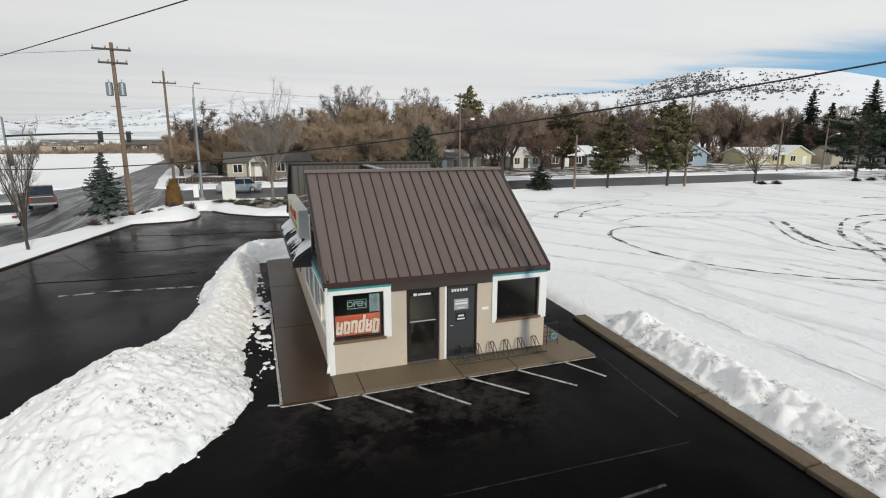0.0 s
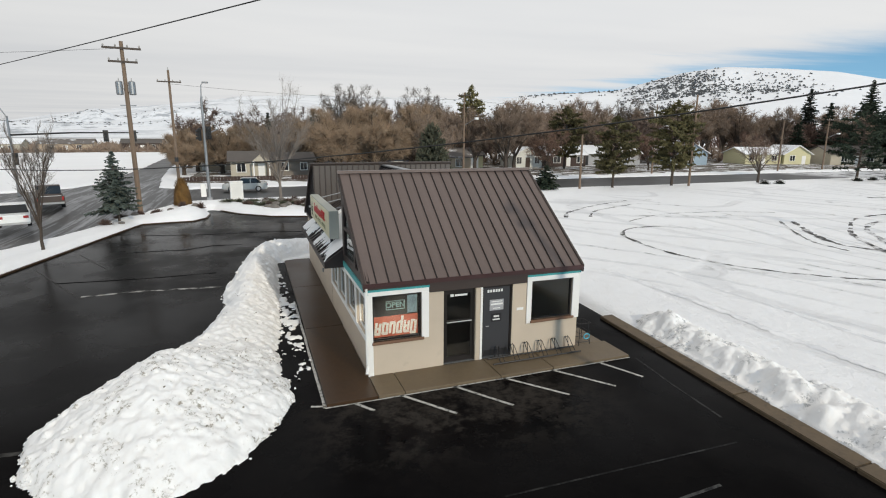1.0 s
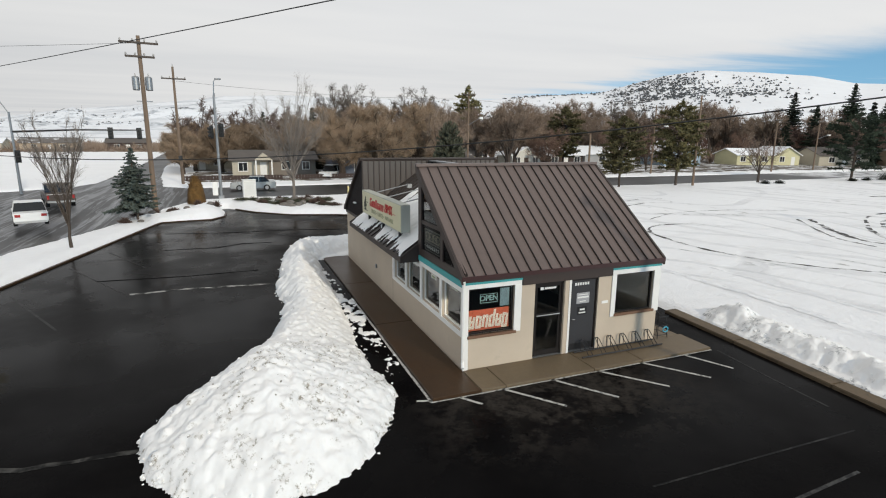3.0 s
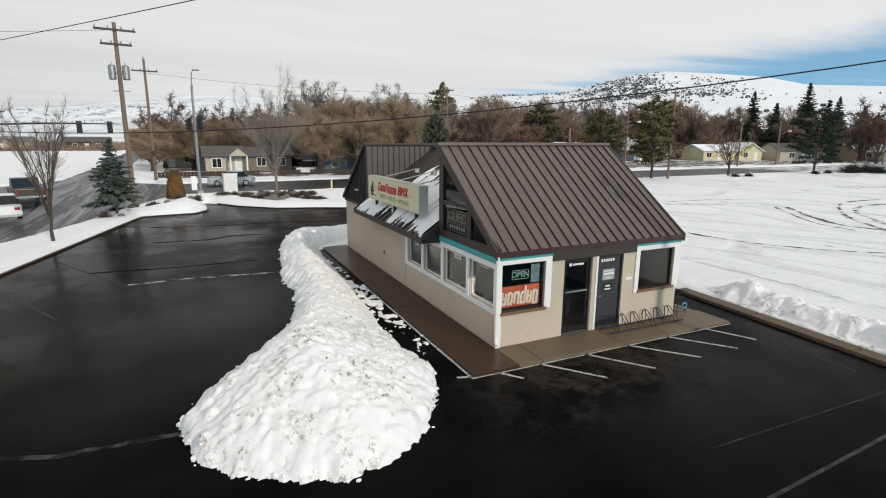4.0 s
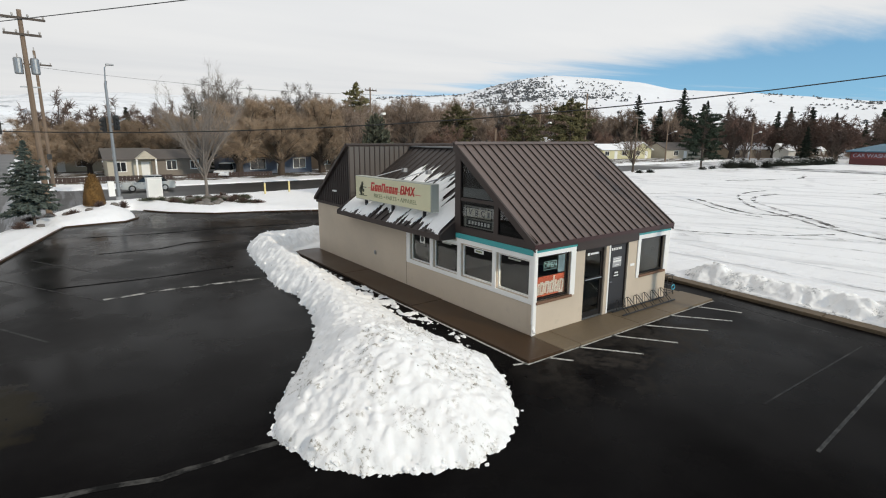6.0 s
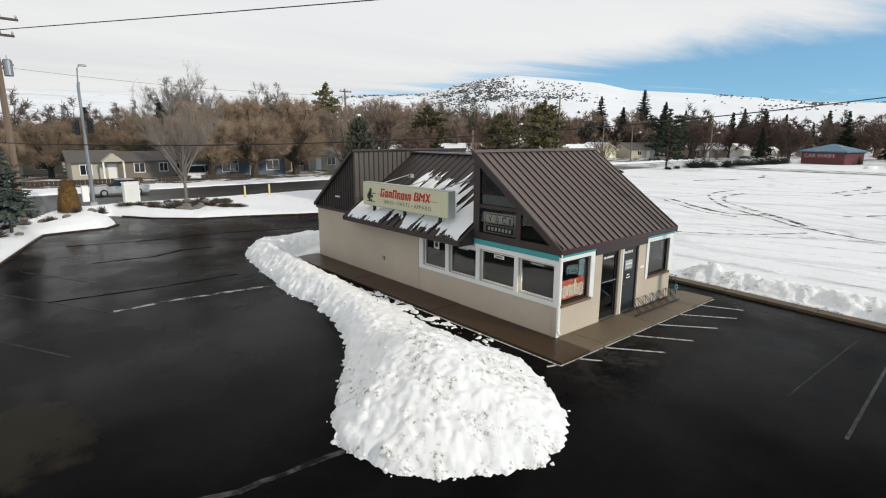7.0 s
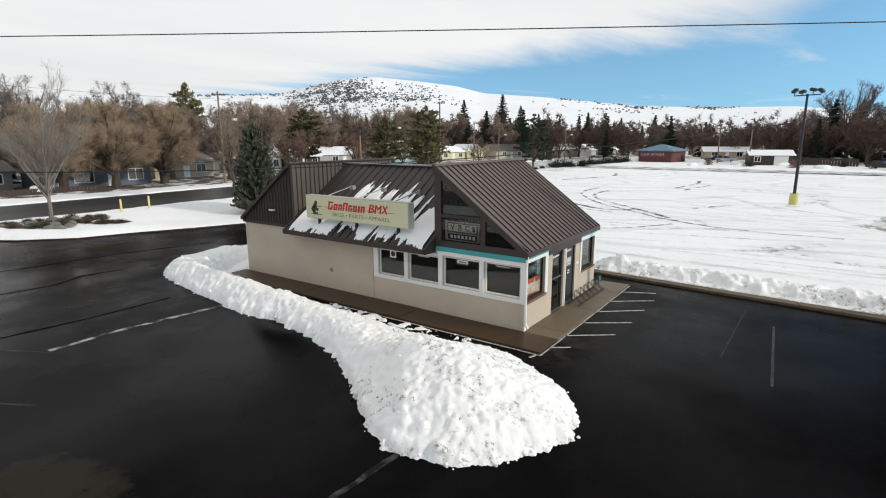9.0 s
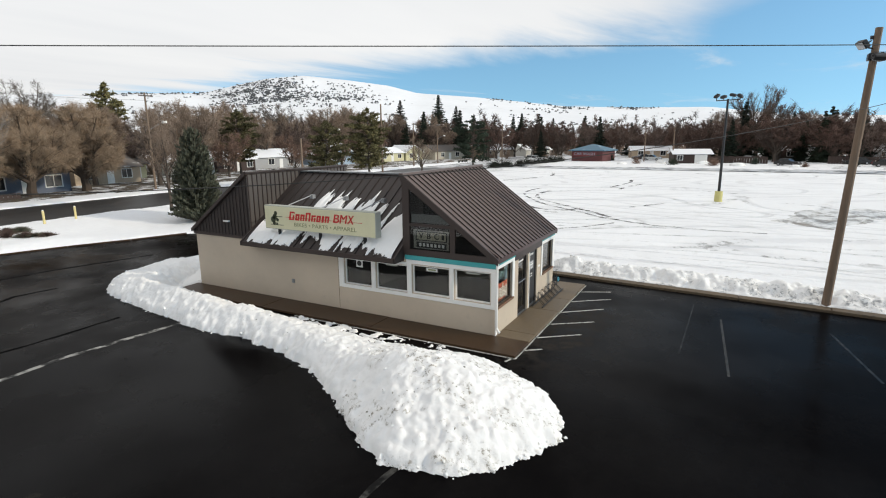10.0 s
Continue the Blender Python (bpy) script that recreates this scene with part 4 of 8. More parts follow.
part("wall_lamp", B(-0.12, 12.3, 2.98, -0.03, 12.62, 3.04), WHITE, rear, "small white wall lamp")

# snow tongues left on the side roof
slope_v = Vector((3.25 - MX, 0, MID_Z - MLO))
slope_n = Vector((-(MID_Z - MLO), 0, 3.25 - MX)).normalized()
ys_, ss_ = np.arange(3.66, 10.75, 0.028), np.arange(0.0, 0.80, 0.012)
YY, SS = np.meshgrid(ys_, ss_, indexing="ij")
top_edge = np.where(YY < 4.75, 0.56 - 0.10 * (YY - 3.7), np.where(YY < 5.2, 0.40, np.where(YY < 8.7, 0.60, 0.32)))
low_edge = 0.0 + 0.03 * vnoise(YY, SS * 0, 0.7, 61)
streak_n = vnoise(YY + SS * 0.5, SS * 0.45, 5.6, 62, 2)
cov = np.minimum(np.minimum((top_edge - SS) * 3.0, (SS - low_edge) * 4.5), 0.55) + 0.85 * streak_n
cov += 0.55 * np.exp(-((YY - 4.15) / 0.5) ** 2) * np.clip((top_edge - SS) * 6, 0, 1) * np.clip((SS - low_edge) * 8, 0, 1)
cov -= 0.75 * np.exp(-((YY - 9.6) / 0.7) ** 2) * (SS > 0.22)
cov -= 0.9 * np.exp(-((YY - 7.5) / 0.55) ** 2) * sstep(SS, 0.16, 0.10)
thick = np.clip(cov * 0.16, -0.02, 0.055)
pos = np.stack([MX + slope_v.x * SS + slope_n.x * (thick + 0.012), YY, MLO + slope_v.z * SS + slope_n.z * (thick + 0.012)], -1).reshape(-1, 3)
kp = (cov > -0.04).reshape(-1)
fs = grid_faces(len(ys_), len(ss_))
fs = fs[kp[fs].all(axis=1)]
used = np.unique(fs)
remap = np.full(len(pos), -1)
remap[used] = np.arange(len(used))
tagged(pydata("roof_snow", pos[used].tolist(), remap[fs][:, ::-1].tolist(), SNOW, smooth=True), "streaked remnant of sliding snow on the side roof", "snow", kind="stuff")

# ---- box sign standing on the side roof ----
sign = thing("roof_sign", "long cream box sign with red lettering above the side roof", "sign", (-0.30, 7.17, 2.93))
SW, SH = 5.42, 0.94
part("cabinet", B(0.0, -SW / 2, 0, 0.32, SW / 2, SH, bev=0.012), SIGNBOX, sign, "grey metal sign cabinet")
part("face", B(-0.012, -SW / 2 + 0.03, 0.03, -0.001, SW / 2 - 0.03, SH - 0.03), SIGNFACE, sign, "cream translucent sign face")
face_m = pose(-0.014, 0, 0, 90, 0, -90)
# the shop's name as slanted red blocks, then plain words
for i, (hh, ww) in enumerate(((0.33, 0.25), (0.25, 0.20), (0.25, 0.20), (0.33, 0.24), (0.25, 0.20), (0.25, 0.20), (0.25, 0.10), (0.25, 0.20))):
    yy = 1.40 - 1.08 * sum((0.29, 0.235, 0.235, 0.275, 0.235, 0.235, 0.14, 0.24)[:i])
    bm = bmesh.new()
    st = 0.075
    for k_, (ya, yb, za, zb) in enumerate(((0, st, 0, hh), (ww - st, ww, 0, hh * (0.6 if i in (0, 4) else 1.0)), (0, ww, hh - 0.065, hh), (0, ww, 0, 0.06 if i in (0, 1, 5) else 0.0))):
        if zb > za:
            prism(bm, [(yy - ya - za * 0.22, 0.42 + za), (yy - yb - za * 0.22, 0.42 + za), (yy - yb - zb * 0.22, 0.42 + zb), (yy - ya - zb * 0.22, 0.42 + zb)], -0.022 - 0.0012 * k_, -0.013, "x")
    part("name_mark", bm, RED, sign, "slanted red block mark")
for i, (ch, u, ww) in enumerate((("B", 0.91, 0.29), ("M", 1.25, 0.37), ("X", 1.59, 0.31))):
    letters(ch, 0.46, RED, sign, face_m @ pose(u, 0.59, 0.012), "sign_letter", 0.010, shear=0.22, width=ww)
part("red_rule", B(-0.0145, -2.12, 0.505, -0.0125, 1.62, 0.522), RED, sign)
letters("BIKES • PARTS • APPAREL", 0.215, OLIVE, sign, face_m @ pose(0.35, 0.24, 0), "sign_letter", 0.003, width=3.0)
bm = bmesh.new()
for (ya, za, r) in ((2.10, 0.64, 0.085), (2.16, 0.50, 0.11), (2.24, 0.38, 0.13), (2.02, 0.38, 0.07), (2.20, 0.24, 0.08), (2.05, 0.22, 0.05)):
    bmesh.ops.create_cone(bm, cap_ends=True, segments=14, radius1=r, radius2=r, depth=0.008, matrix=pose(-0.017, ya, za, 0, 90, 0))
box(bm, -0.021, 1.75, 0.50, -0.013, 2.2, 0.525)
box(bm, -0.021, 1.72, 0.17, -0.013, 2.4, 0.19)
part("emblem", bm, simple("dark_olive_vinyl", (0.05, 0.06, 0.03), 0.5, var=0.2, big=8, bump=0), sign, "dark olive emblem shape")
for y0 in (-1.75, 0.1, 1.85):
    part("strut", T([(0.30, y0, SH - 0.06), (1.72, y0 - 0.12, 1.20)], 0.022), GALV, sign, "thin steel strut back to the roof")
    part("strut_foot", B(1.66, y0 - 0.2, 1.06, 1.84, y0 - 0.04, 1.22), GALV, sign)
for y0 in (-2.1, 0, 2.1):
    part("post", B(0.1, y0 - 0.04, -0.52, 0.2, y0 + 0.04, 0.0), BLACKSTEEL, sign)

# ---- slab, lines, curb ----
pave = new("pavement")
tagged(pave, "damp concrete apron round the shop", "pavement", kind="structure")
for (a, b, c, d, m) in ((-1.3, -1.18, -0.03, 4.2, WETSLAB), (-1.28, 4.215, -0.005, 9.4, WETSLAB), (-1.28, 9.415, -0.005, L + 0.2, WETSLAB), (-0.015, -1.18, 0.66, -0.002, CONCRETE), (0.675, -1.18, 3.36, -0.002, CONCRETE),
                        (3.375, -1.18, 5.0, -0.002, CONCRETE), (5.015, -1.18, 7.6, -0.002, CONCRETE), (6.505, 0.013, 7.5, 1.6, CONCRETE)):
    part("concrete_slab", B(a, b, -0.24, c, d, -0.03, bev=0.012), m, pave, "wet dark concrete" if m is WETSLAB else "")


GHOST = Mat("almost_worn_off_road_paint", (0.028, 0.028, 0.027), 0.4, var=0.2, big=2, fine=30, bump=0.05)
GHOST.over(GHOST.step(GHOST.noise(2.5, 7, 0.75), 0.42, 0.56), (0.005, 0.005, 0.0052))
GHOST.p.inputs["Specular IOR Level"].default_value = 0.06
GHOST = GHOST.m


def line(pts, width, mat, z=-0.096, name="painted_line", label="worn white parking line", cat="parking line", group="parking lines", rough=0.0, seed=0):
    """A flat painted strip along points."""
    r_ = random.Random(seed)
    P_ = [Vector((p[0], p[1], 0)) for p in pts]
    dense = []
    for a, b in zip(P_, P_[1:]):
        n_ = max(1, int((b - a).length / 0.4))
        dense += [a.lerp(b, i / n_) for i in range(n_)]
    dense.append(P_[-1])
    bm_ = bmesh.new()
    rows = []
    for i, p in enumerate(dense):
        d = (dense[min(i + 1, len(dense) - 1)] - dense[max(i - 1, 0)]).normalized()
        s = Vector((-d.y, d.x, 0))
        w_ = width / 2 * (1 + rough * r_.uniform(-1, 1))
        o_ = s * rough * width * 0.5 * r_.uniform(-1, 1)
        rows.append((bm_.verts.new(p + o_ + s * w_ + Vector((0, 0, z))), bm_.verts.new(p + o_ - s * w_ + Vector((0, 0, z)))))
    for a, b in zip(rows, rows[1:]):
        bm_.faces.new((a[0], a[1], b[1], b[0]))
    bmesh.ops.recalc_face_normals(bm_, faces=bm_.faces[:])
    return tagged(obj(name, bm_, mat), label, cat, group, "structure")


for i, (a, b) in enumerate((((-0.62, -1.22), (-0.25, -1.72)), ((0.52, -1.15), (1.56, -2.5)), ((1.97, -1.15), (3.0, -2.6)), ((3.42, -1.15), (4.6, -2.6)), ((4.92, -1.15), (6.02, -2.6)), ((6.52, -1.22), (7.08, -2.4)))):
    line([a, b], 0.085, PAINT, seed=i)
line([(-1.35, -1.2), (-1.35, 7.6)], 0.07, PAINT, label="white painted edge line beside the apron", rough=0.2)
line([(-1.36, -1.22), (0.2, -1.22), (7.6, -1.21)], 0.05, PAINT, label="white painted edge line beside the apron", rough=0.3)
line([(-1.66, -1.02), (-1.30, -1.14)], 0.08, PAINT)
line([(5.3, -6.60), (0.2, -6.87)], 0.07, FADED, label="faded white line on the lot")
line([(7.74, -1.3), (7.5, -3.0), (7.34, -4.75)], 0.06, GHOST, label="faded white line on the lot")
line([(6.8, -5.64), (1.3, -5.52)], 0.045, GHOST, label="faded white line on the lot")
for a, b in (((-11.6, 19.8), (-9.3, 15.4)), ((-12.7, 16.7), (-9.4, 10.8)), ((-13.6, 12.3), (-10.9, 7.4)), ((-15.2, 8.4), (-12.4, 3.6)), ((5.4, -9.85), (1.6, -10.5))):
    line([a, b], 0.08, GHOST, label="faded white parking line on wet asphalt")
CRACK = Mat("snow_filled_crack", (0.34, 0.335, 0.32), 0.8, var=0.2, big=1, fine=9, bump=0.2)
CRACK.over(CRACK.step(CRACK.noise(2.4, 6, 0.7), 0.42, 0.58), (0.03, 0.03, 0.03))
CRACK.p.inputs["Specular IOR Level"].default_value = 0.1
CRACK = CRACK.m
GREYCRACK = Mat("silted_crack", (0.07, 0.068, 0.064), 0.8, var=0.3, big=1, fine=9, bump=0.2)
GREYCRACK.over(GREYCRACK.step(GREYCRACK.noise(2.0, 6, 0.7), 0.42, 0.6), (0.008, 0.008, 0.008))
GREYCRACK.p.inputs["Specular IOR Level"].default_value = 0.08
GREYCRACK = GREYCRACK.m
TAR = Mat("black_tar_seal", (0.0012, 0.0012, 0.0013), 0.6, var=0.2, bump=0.05)
TAR.p.inputs["Specular IOR Level"].default_value = 0.01
TAR = TAR.m
line([(-9.4, 11.0), (-7.6, 11.15), (-5.6, 10.9), (-3.9, 10.75)], 0.19, CRACK, name="asphalt_crack", label="snow-filled crack across the asphalt", cat="crack", group="cracks", rough=0.35)
line([(-13.6, -0.5), (-11.2, -0.3), (-9.4, -0.85), (-8.2, -0.9), (-7.4, -1.0)], 0.13, GREYCRACK, name="asphalt_crack", label="slushy crack across the asphalt", cat="crack", group="cracks", rough=0.4, seed=3)
line([(-11.0, 13.6), (-7.5, 13.3), (-4.5, 13.4)], 0.14, TAR, name="asphalt_crack", label="black tar-sealed crack", cat="crack", group="cracks", rough=0.3, seed=5)
line([(-9.0, 19.6), (-6.4, 19.4), (-5.0, 20.2), (-3.4, 20.0)], 0.16, TAR, name="asphalt_crack", label="black tar-sealed crack", cat="crack", group="cracks", rough=0.4, seed=6)
line([(-9.5, 25), (-6.0, 24.2), (-2.0, 24.0), (3.0, 22.8)], 0.20, TAR, name="asphalt_crack", label="black tar-sealed crack", cat="crack", group="cracks", rough=0.4, seed=7)

# the right-hand curb, cast in lengths
curb = new("curb")
tagged(curb, "muddy brown concrete curb along the lot", "curb", kind="structure")


def curb_x(y):
    return 8.72 + 0.08 * y


yy = 1.95
while yy > -34:
    ln = 3.05
    bm = bmesh.new()
    a, b = (curb_x(yy), yy), (curb_x(yy - ln + 0.008), yy - ln + 0.008)
    prism(bm, [(a[0], a[1]), (a[0] + 0.52, a[1]), (b[0] + 0.52, b[1]), (b[0], b[1])], -0.3, 0.0, "z")
    bmesh.ops.bevel(bm, geom=bm.edges[:], offset=0.022, segments=2, affect="EDGES")
    part("curb_length", bm, CURB, curb)
    yy -= ln

edge_curb = new("curb")
tagged(edge_curb, "dark wet concrete curb at the lot edge", "curb", kind="structure")
EDGE = [(8.5, 27.3), (5.2, 28.5), (2.0, 29.9), (-1.2, 30.9), (-3.7, 33.2), (-5.2, 35.6)], [(-5.95, 33.5), (-6.05, 31.6), (-6.9, 30.2), (-8.6, 30.0), (-10.2, 29.7), (-10.6, 28.3), (-13.4, 17.2), (-17.6, 0.6), (-22, -17)]
for run in EDGE:
    for a, b in zip(run, run[1:]):
        A_, B_ = Vector((*a, 0)), Vector((*b, 0))
        n_ = max(1, round((B_ - A_).length / 3.0))
        s = (B_ - A_).normalized()
        s = Vector((-s.y, s.x, 0)) * 0.055
        for k in range(n_):
            p, q = A_.lerp(B_, k / n_), A_.lerp(B_, (k + 0.99) / n_)
            bm = bmesh.new()
            prism(bm, [(p.x - s.x, p.y - s.y), (q.x - s.x, q.y - s.y), (q.x + s.x, q.y + s.y), (p.x + s.x, p.y + s.y)], -0.25, -0.02, "z")
            part("curb_length", bm, WETSLAB, edge_curb)

# ---- snow ----
PLOWED_FOOT = [(-1.6, 18.9), (-2.95, 17.2), (-3.3, 15.2), (-3.72, 12.0), (-4.1, 9.5), (-3.92, 7.3), (-4.3, 5.5), (-4.95, 3.5), (-6.1, 1.8), (-7.25, 0.1), (-7.65, -0.8)]
TUMBLED_FOOT = [(-7.65, -0.8), (-7.2, -2.25), (-6.4, -3.0), (-5.1, -3.7), (-4.2, -3.5), (-3.2, -2.9), (-2.5, -1.85), (-1.92, -0.65), (-2.1, 1.0), (-2.15, 2.8), (-1.98, 4.8), (-1.8, 8.0), (-1.68, 12.0), (-1.5, 14.5),
                (-0.2, 15.4), (2.2, 17.2), (3.4, 18.6), (2.4, 20.2), (0.2, 19.9), (-1.6, 18.9)]
CREST_Y = [-3.7, -2.2, -0.6, 0.5, 1.3, 2.6, 5.2, 8.7, 12.5, 15.4, 17.3, 19.5]
CREST_H = [1.1, 1.30, 1.36, 1.18, 0.84, 0.56, 0.50, 0.58, 0.72, 0.72, 0.5, 0.3]
TUMBLE = [2.8, 3.1, 3.3, 3.0, 2.2, 1.6, 1.2, 1.1, 1.0, 1.0, 1.1, 1.2]


def chain_dist(pts, X, Y):
    """Distance to an open chain of points."""
    d = np.full(X.shape, 1e18)
    for (ax, ay), (bx, by) in zip(pts, pts[1:]):
        ex, ey = bx - ax, by - ay
        t = np.clip(((X - ax) * ex + (Y - ay) * ey) / (ex * ex + ey * ey), 0, 1)
        d = np.minimum(d, np.hypot(X - ax - t * ex, Y - ay - t * ey))
    return d


def pile_h(X, Y):
    nx = X + 0.11 * vnoise(X, Y, 1.6, 5) + 0.10 * vnoise(X, Y, 5.0, 15) + 0.05 * vnoise(X, Y, 11.0, 17)
    ny = Y + 0.11 * vnoise(X, Y, 1.6, 6) + 0.10 * vnoise(X, Y, 5.0, 16) + 0.05 * vnoise(X, Y, 11.0, 18)
    inside = sdf(PLOWED_FOOT[:-1] + TUMBLED_FOOT[:-1], nx, ny) < -0.05
    dw, ds = np.maximum(chain_dist(PLOWED_FOOT, nx, ny) - 0.05, 0), np.maximum(chain_dist(TUMBLED_FOOT, nx, ny) - 0.05, 0)
    crest, reach = np.interp(Y, CREST_Y, CREST_H), np.interp(Y, CREST_Y, TUMBLE)
    # a plane scraped by the plow on one side, a tumbled slope on the other
    plane = 0.78 * dw + 0.10 * sstep(dw, 0, 0.2)
    slope = crest * (1 - (1 - np.clip(ds / reach, 0, 1)) ** 1.38) + 0.10 * sstep(ds, 0, 0.25)
    k = 0.14
    q = np.clip(0.5 + 0.5 * (slope - plane) / k, 0, 1)
    best = np.where(inside, slope * (1 - q) + plane * q - k * q * (1 - q), -0.1)
    chunk = np.abs(vnoise(X, Y, 2.6, 9, 2))
    fine = vnoise(X, Y, 6.5, 19, 3)
    chunk2 = np.abs(vnoise(X, Y, 4.6, 39, 2))
    lump = 0.10 * vnoise(X, Y, 0.9, 8) + 0.06 * (chunk - 0.25) + 0.05 * (chunk2 - 0.25) + 0.044 * fine + 0.040 * vnoise(X, Y, 13.0, 29, 2)
    lump = lump * (1 - 0.85 * q * sstep(Y, -1.2, 0.2) * sstep(dw, 0.05, 0.3))
    flat = 0.10 - 0.3 * sstep(sdf([(-1.6, 14.4), (-0.1, 14.9), (6.5, 15.0), (7.5, 20.0), (1.0, 20.2), (-1.8, 18.0)], X + 0.3 * vnoise(X, Y, 0.8, 12), Y), -0.2, 0.3)
    best = np.where(best > 0, best + lump * np.clip(best * 2.2, 0, 1), best)
    return np.maximum(best, flat) - 0.1


def patchy(X, Y):
    """Scattered thin snow left between the pile and the apron."""
    c = -1.75 - 0.02 * Y
    return vnoise(X, Y * 0.7, 4.6, 21, 4) * 0.46 + 0.06 - np.abs(X - c - 0.10) * 0.50 - 0.02 * np.abs(Y - 7.0)


tagged(heightfield("snow_pile", np.arange(-8.6, 5.2, 0.05), np.arange(-4.6, 21.6, 0.05), pile_h, PILE, lambda X, Y, Z: Z > -0.135), "long lumpy heap of plowed snow on the asphalt", "snow", kind="stuff")
tagged(heightfield("snow_scraps", np.arange(-3.2, -1.34, 0.045), np.arange(0.5, 14.4, 0.045), lambda X, Y: np.minimum(patchy(X, Y), 0.06) - 0.1, SNOW, lambda X, Y, Z: Z > -0.125), "thin broken snow scraps beside the apron", "snow", kind="stuff")


def bank_h(X, Y):
    """A plowed ridge just behind the curb: a broken crest, a torn face towards the lot, a soft back."""
    d = X - (8.72 + 0.08 * Y) - 0.50 + 0.10 * vnoise(X, Y, 1.1, 31) + 0.05 * vnoise(X, Y, 4.5, 32)
    ln_ = sstep(Y, 2.3, 0.2)
    hgt = 0.43 * ln_ * (1 + 0.35 * vnoise(X, Y, 0.45, 33))
    prof = sstep(d, -0.02, 0.95) * sstep(d, 2.3, 1.0)
    torn = 0.09 * (0.3 - np.abs(vnoise(X, Y, 1.5, 36, 2))) + 0.08 * (0.3 - np.abs(vnoise(X, Y, 3.6, 37, 2))) + 0.18 * vnoise(X, Y, 2.1, 34, 5) + 0.05 * np.round(2.2 * vnoise(X, Y, 4.0, 35, 2)) / 2.2
    return 0.02 + hgt * prof + torn * sstep(d, 0.0, 0.35) * sstep(d, 2.5, 1.2) * ln_ - 0.25 * (1 - sstep(d, -0.06, 0.03)) - 0.25 * sstep(d, 1.8, 2.6) - 0.3 * (1 - ln_)


tagged(heightfield("snow_bank", np.arange(5.4, 12.4, 0.055), np.arange(-32, 2.6, 0.055), bank_h, BANK, lambda X, Y, Z: Z > -0.06), "rough dirty snow bank heaped along the curb", "snow", kind="stuff")

# loose crumbs of snow broken off the heap and the bank
rs = random.Random(29)
ico = bmesh.new()
bmesh.ops.create_icosphere(ico, subdivisions=1, radius=1.0)
ico.verts.ensure_lookup_table()
IV, IF = [v.co.copy() for v in ico.verts], [[v.index for v in f.verts] for f in ico.faces]
ico.free()


def crumbs(name, spots, lo, hi, mat, label, sink=0.2):
    vs, fs = [], []
    for x, y, z in spots:
        r, o = lo + (hi - lo) * rs.random() ** 2.2, len(vs)
        m_ = pose(x, y, z - r * sink, rs.uniform(0, 180), rs.uniform(0, 180), rs.uniform(0, 180)) @ Matrix.Diagonal((r * rs.uniform(0.7, 1.3), r, r * rs.uniform(0.6, 1.0), 1))
        vs += [m_ @ (v * rs.uniform(0.75, 1.25)) for v in IV]
        fs += [[k + o for k in f] for f in IF]
    return tagged(pydata(name, vs, fs, mat), label, "snow", kind="stuff")


gx_, gy_ = np.meshgrid(np.arange(-8.4, 0.2, 0.11), np.arange(-4.4, 18.6, 0.11), indexing="ij")
gh_ = pile_h(gx_, gy_)
SP = []
for x, y, z in zip(gx_.ravel(), gy_.ravel(), gh_.ravel()):
    foot = -0.115 < z < 0.04
    if (z > 0.04 and rs.random() < 0.022) or (foot and rs.random() < 0.42):
        if not (x > -1.45 and y < 14.3):
            SP.append((x + rs.uniform(-0.08, 0.08), y + rs.uniform(-0.08, 0.08), max(z, -0.09)))
crumbs("snow_crumbs", SP, 0.016, 0.075, PILE, "loose crumbs of plowed snow on and round the heap", 0.45)
gx_, gy_ = np.meshgrid(np.arange(6.5, 12.5, 0.16), np.arange(-26, 3.4, 0.16), indexing="ij")
gh_ = bank_h(gx_, gy_)
SP = [(x + rs.uniform(-0.1, 0.1), y + rs.uniform(-0.1, 0.1), z) for x, y, z in zip(gx_.ravel(), gy_.ravel(), gh_.ravel()) if z > 0.10 and rs.random() < 0.10]
crumbs("snow_crumbs", SP, 0.02, 0.075, BANK, "loose crumbs of dirty snow on the bank")

# dark clods in the heap
rs = random.Random(9)
bm = bmesh.new()
CL = []
while len(CL) < 130:
    a = rs.random()
    x, y = rs.gauss(-4.6, 1.3), rs.gauss(-0.4, 1.5)
    if a < 0.25:
        y = rs.uniform(2, 12)
        x = -3.0 + rs.gauss(0, 0.5)
    CL.append((x, y))
hz = pile_h(np.array([c[0] for c in CL]), np.array([c[1] for c in CL]))
for (x, y), z in zip(CL, hz):
    if z < 0.15:
        continue
    r = 0.006 + 0.02 * rs.random() ** 2
    res = bmesh.ops.create_icosphere(bm, subdivisions=1, radius=r, matrix=pose(x, y, z + r * 0.1, rs.uniform(0, 90), rs.uniform(0, 90), 0))
    for v in res["verts"]:
        v.co += Vector((rs.uniform(-1, 1), rs.uniform(-1, 1), rs.uniform(-1, 1))) * r * 0.4
tagged(obj("snow_clods", bm, simple("grey_brown_clod", (0.20, 0.18, 0.15), 0.9, var=0.3)), "small dark clods of grit in the plowed snow", "grit", kind="stuff")

# tyre tracks on the field


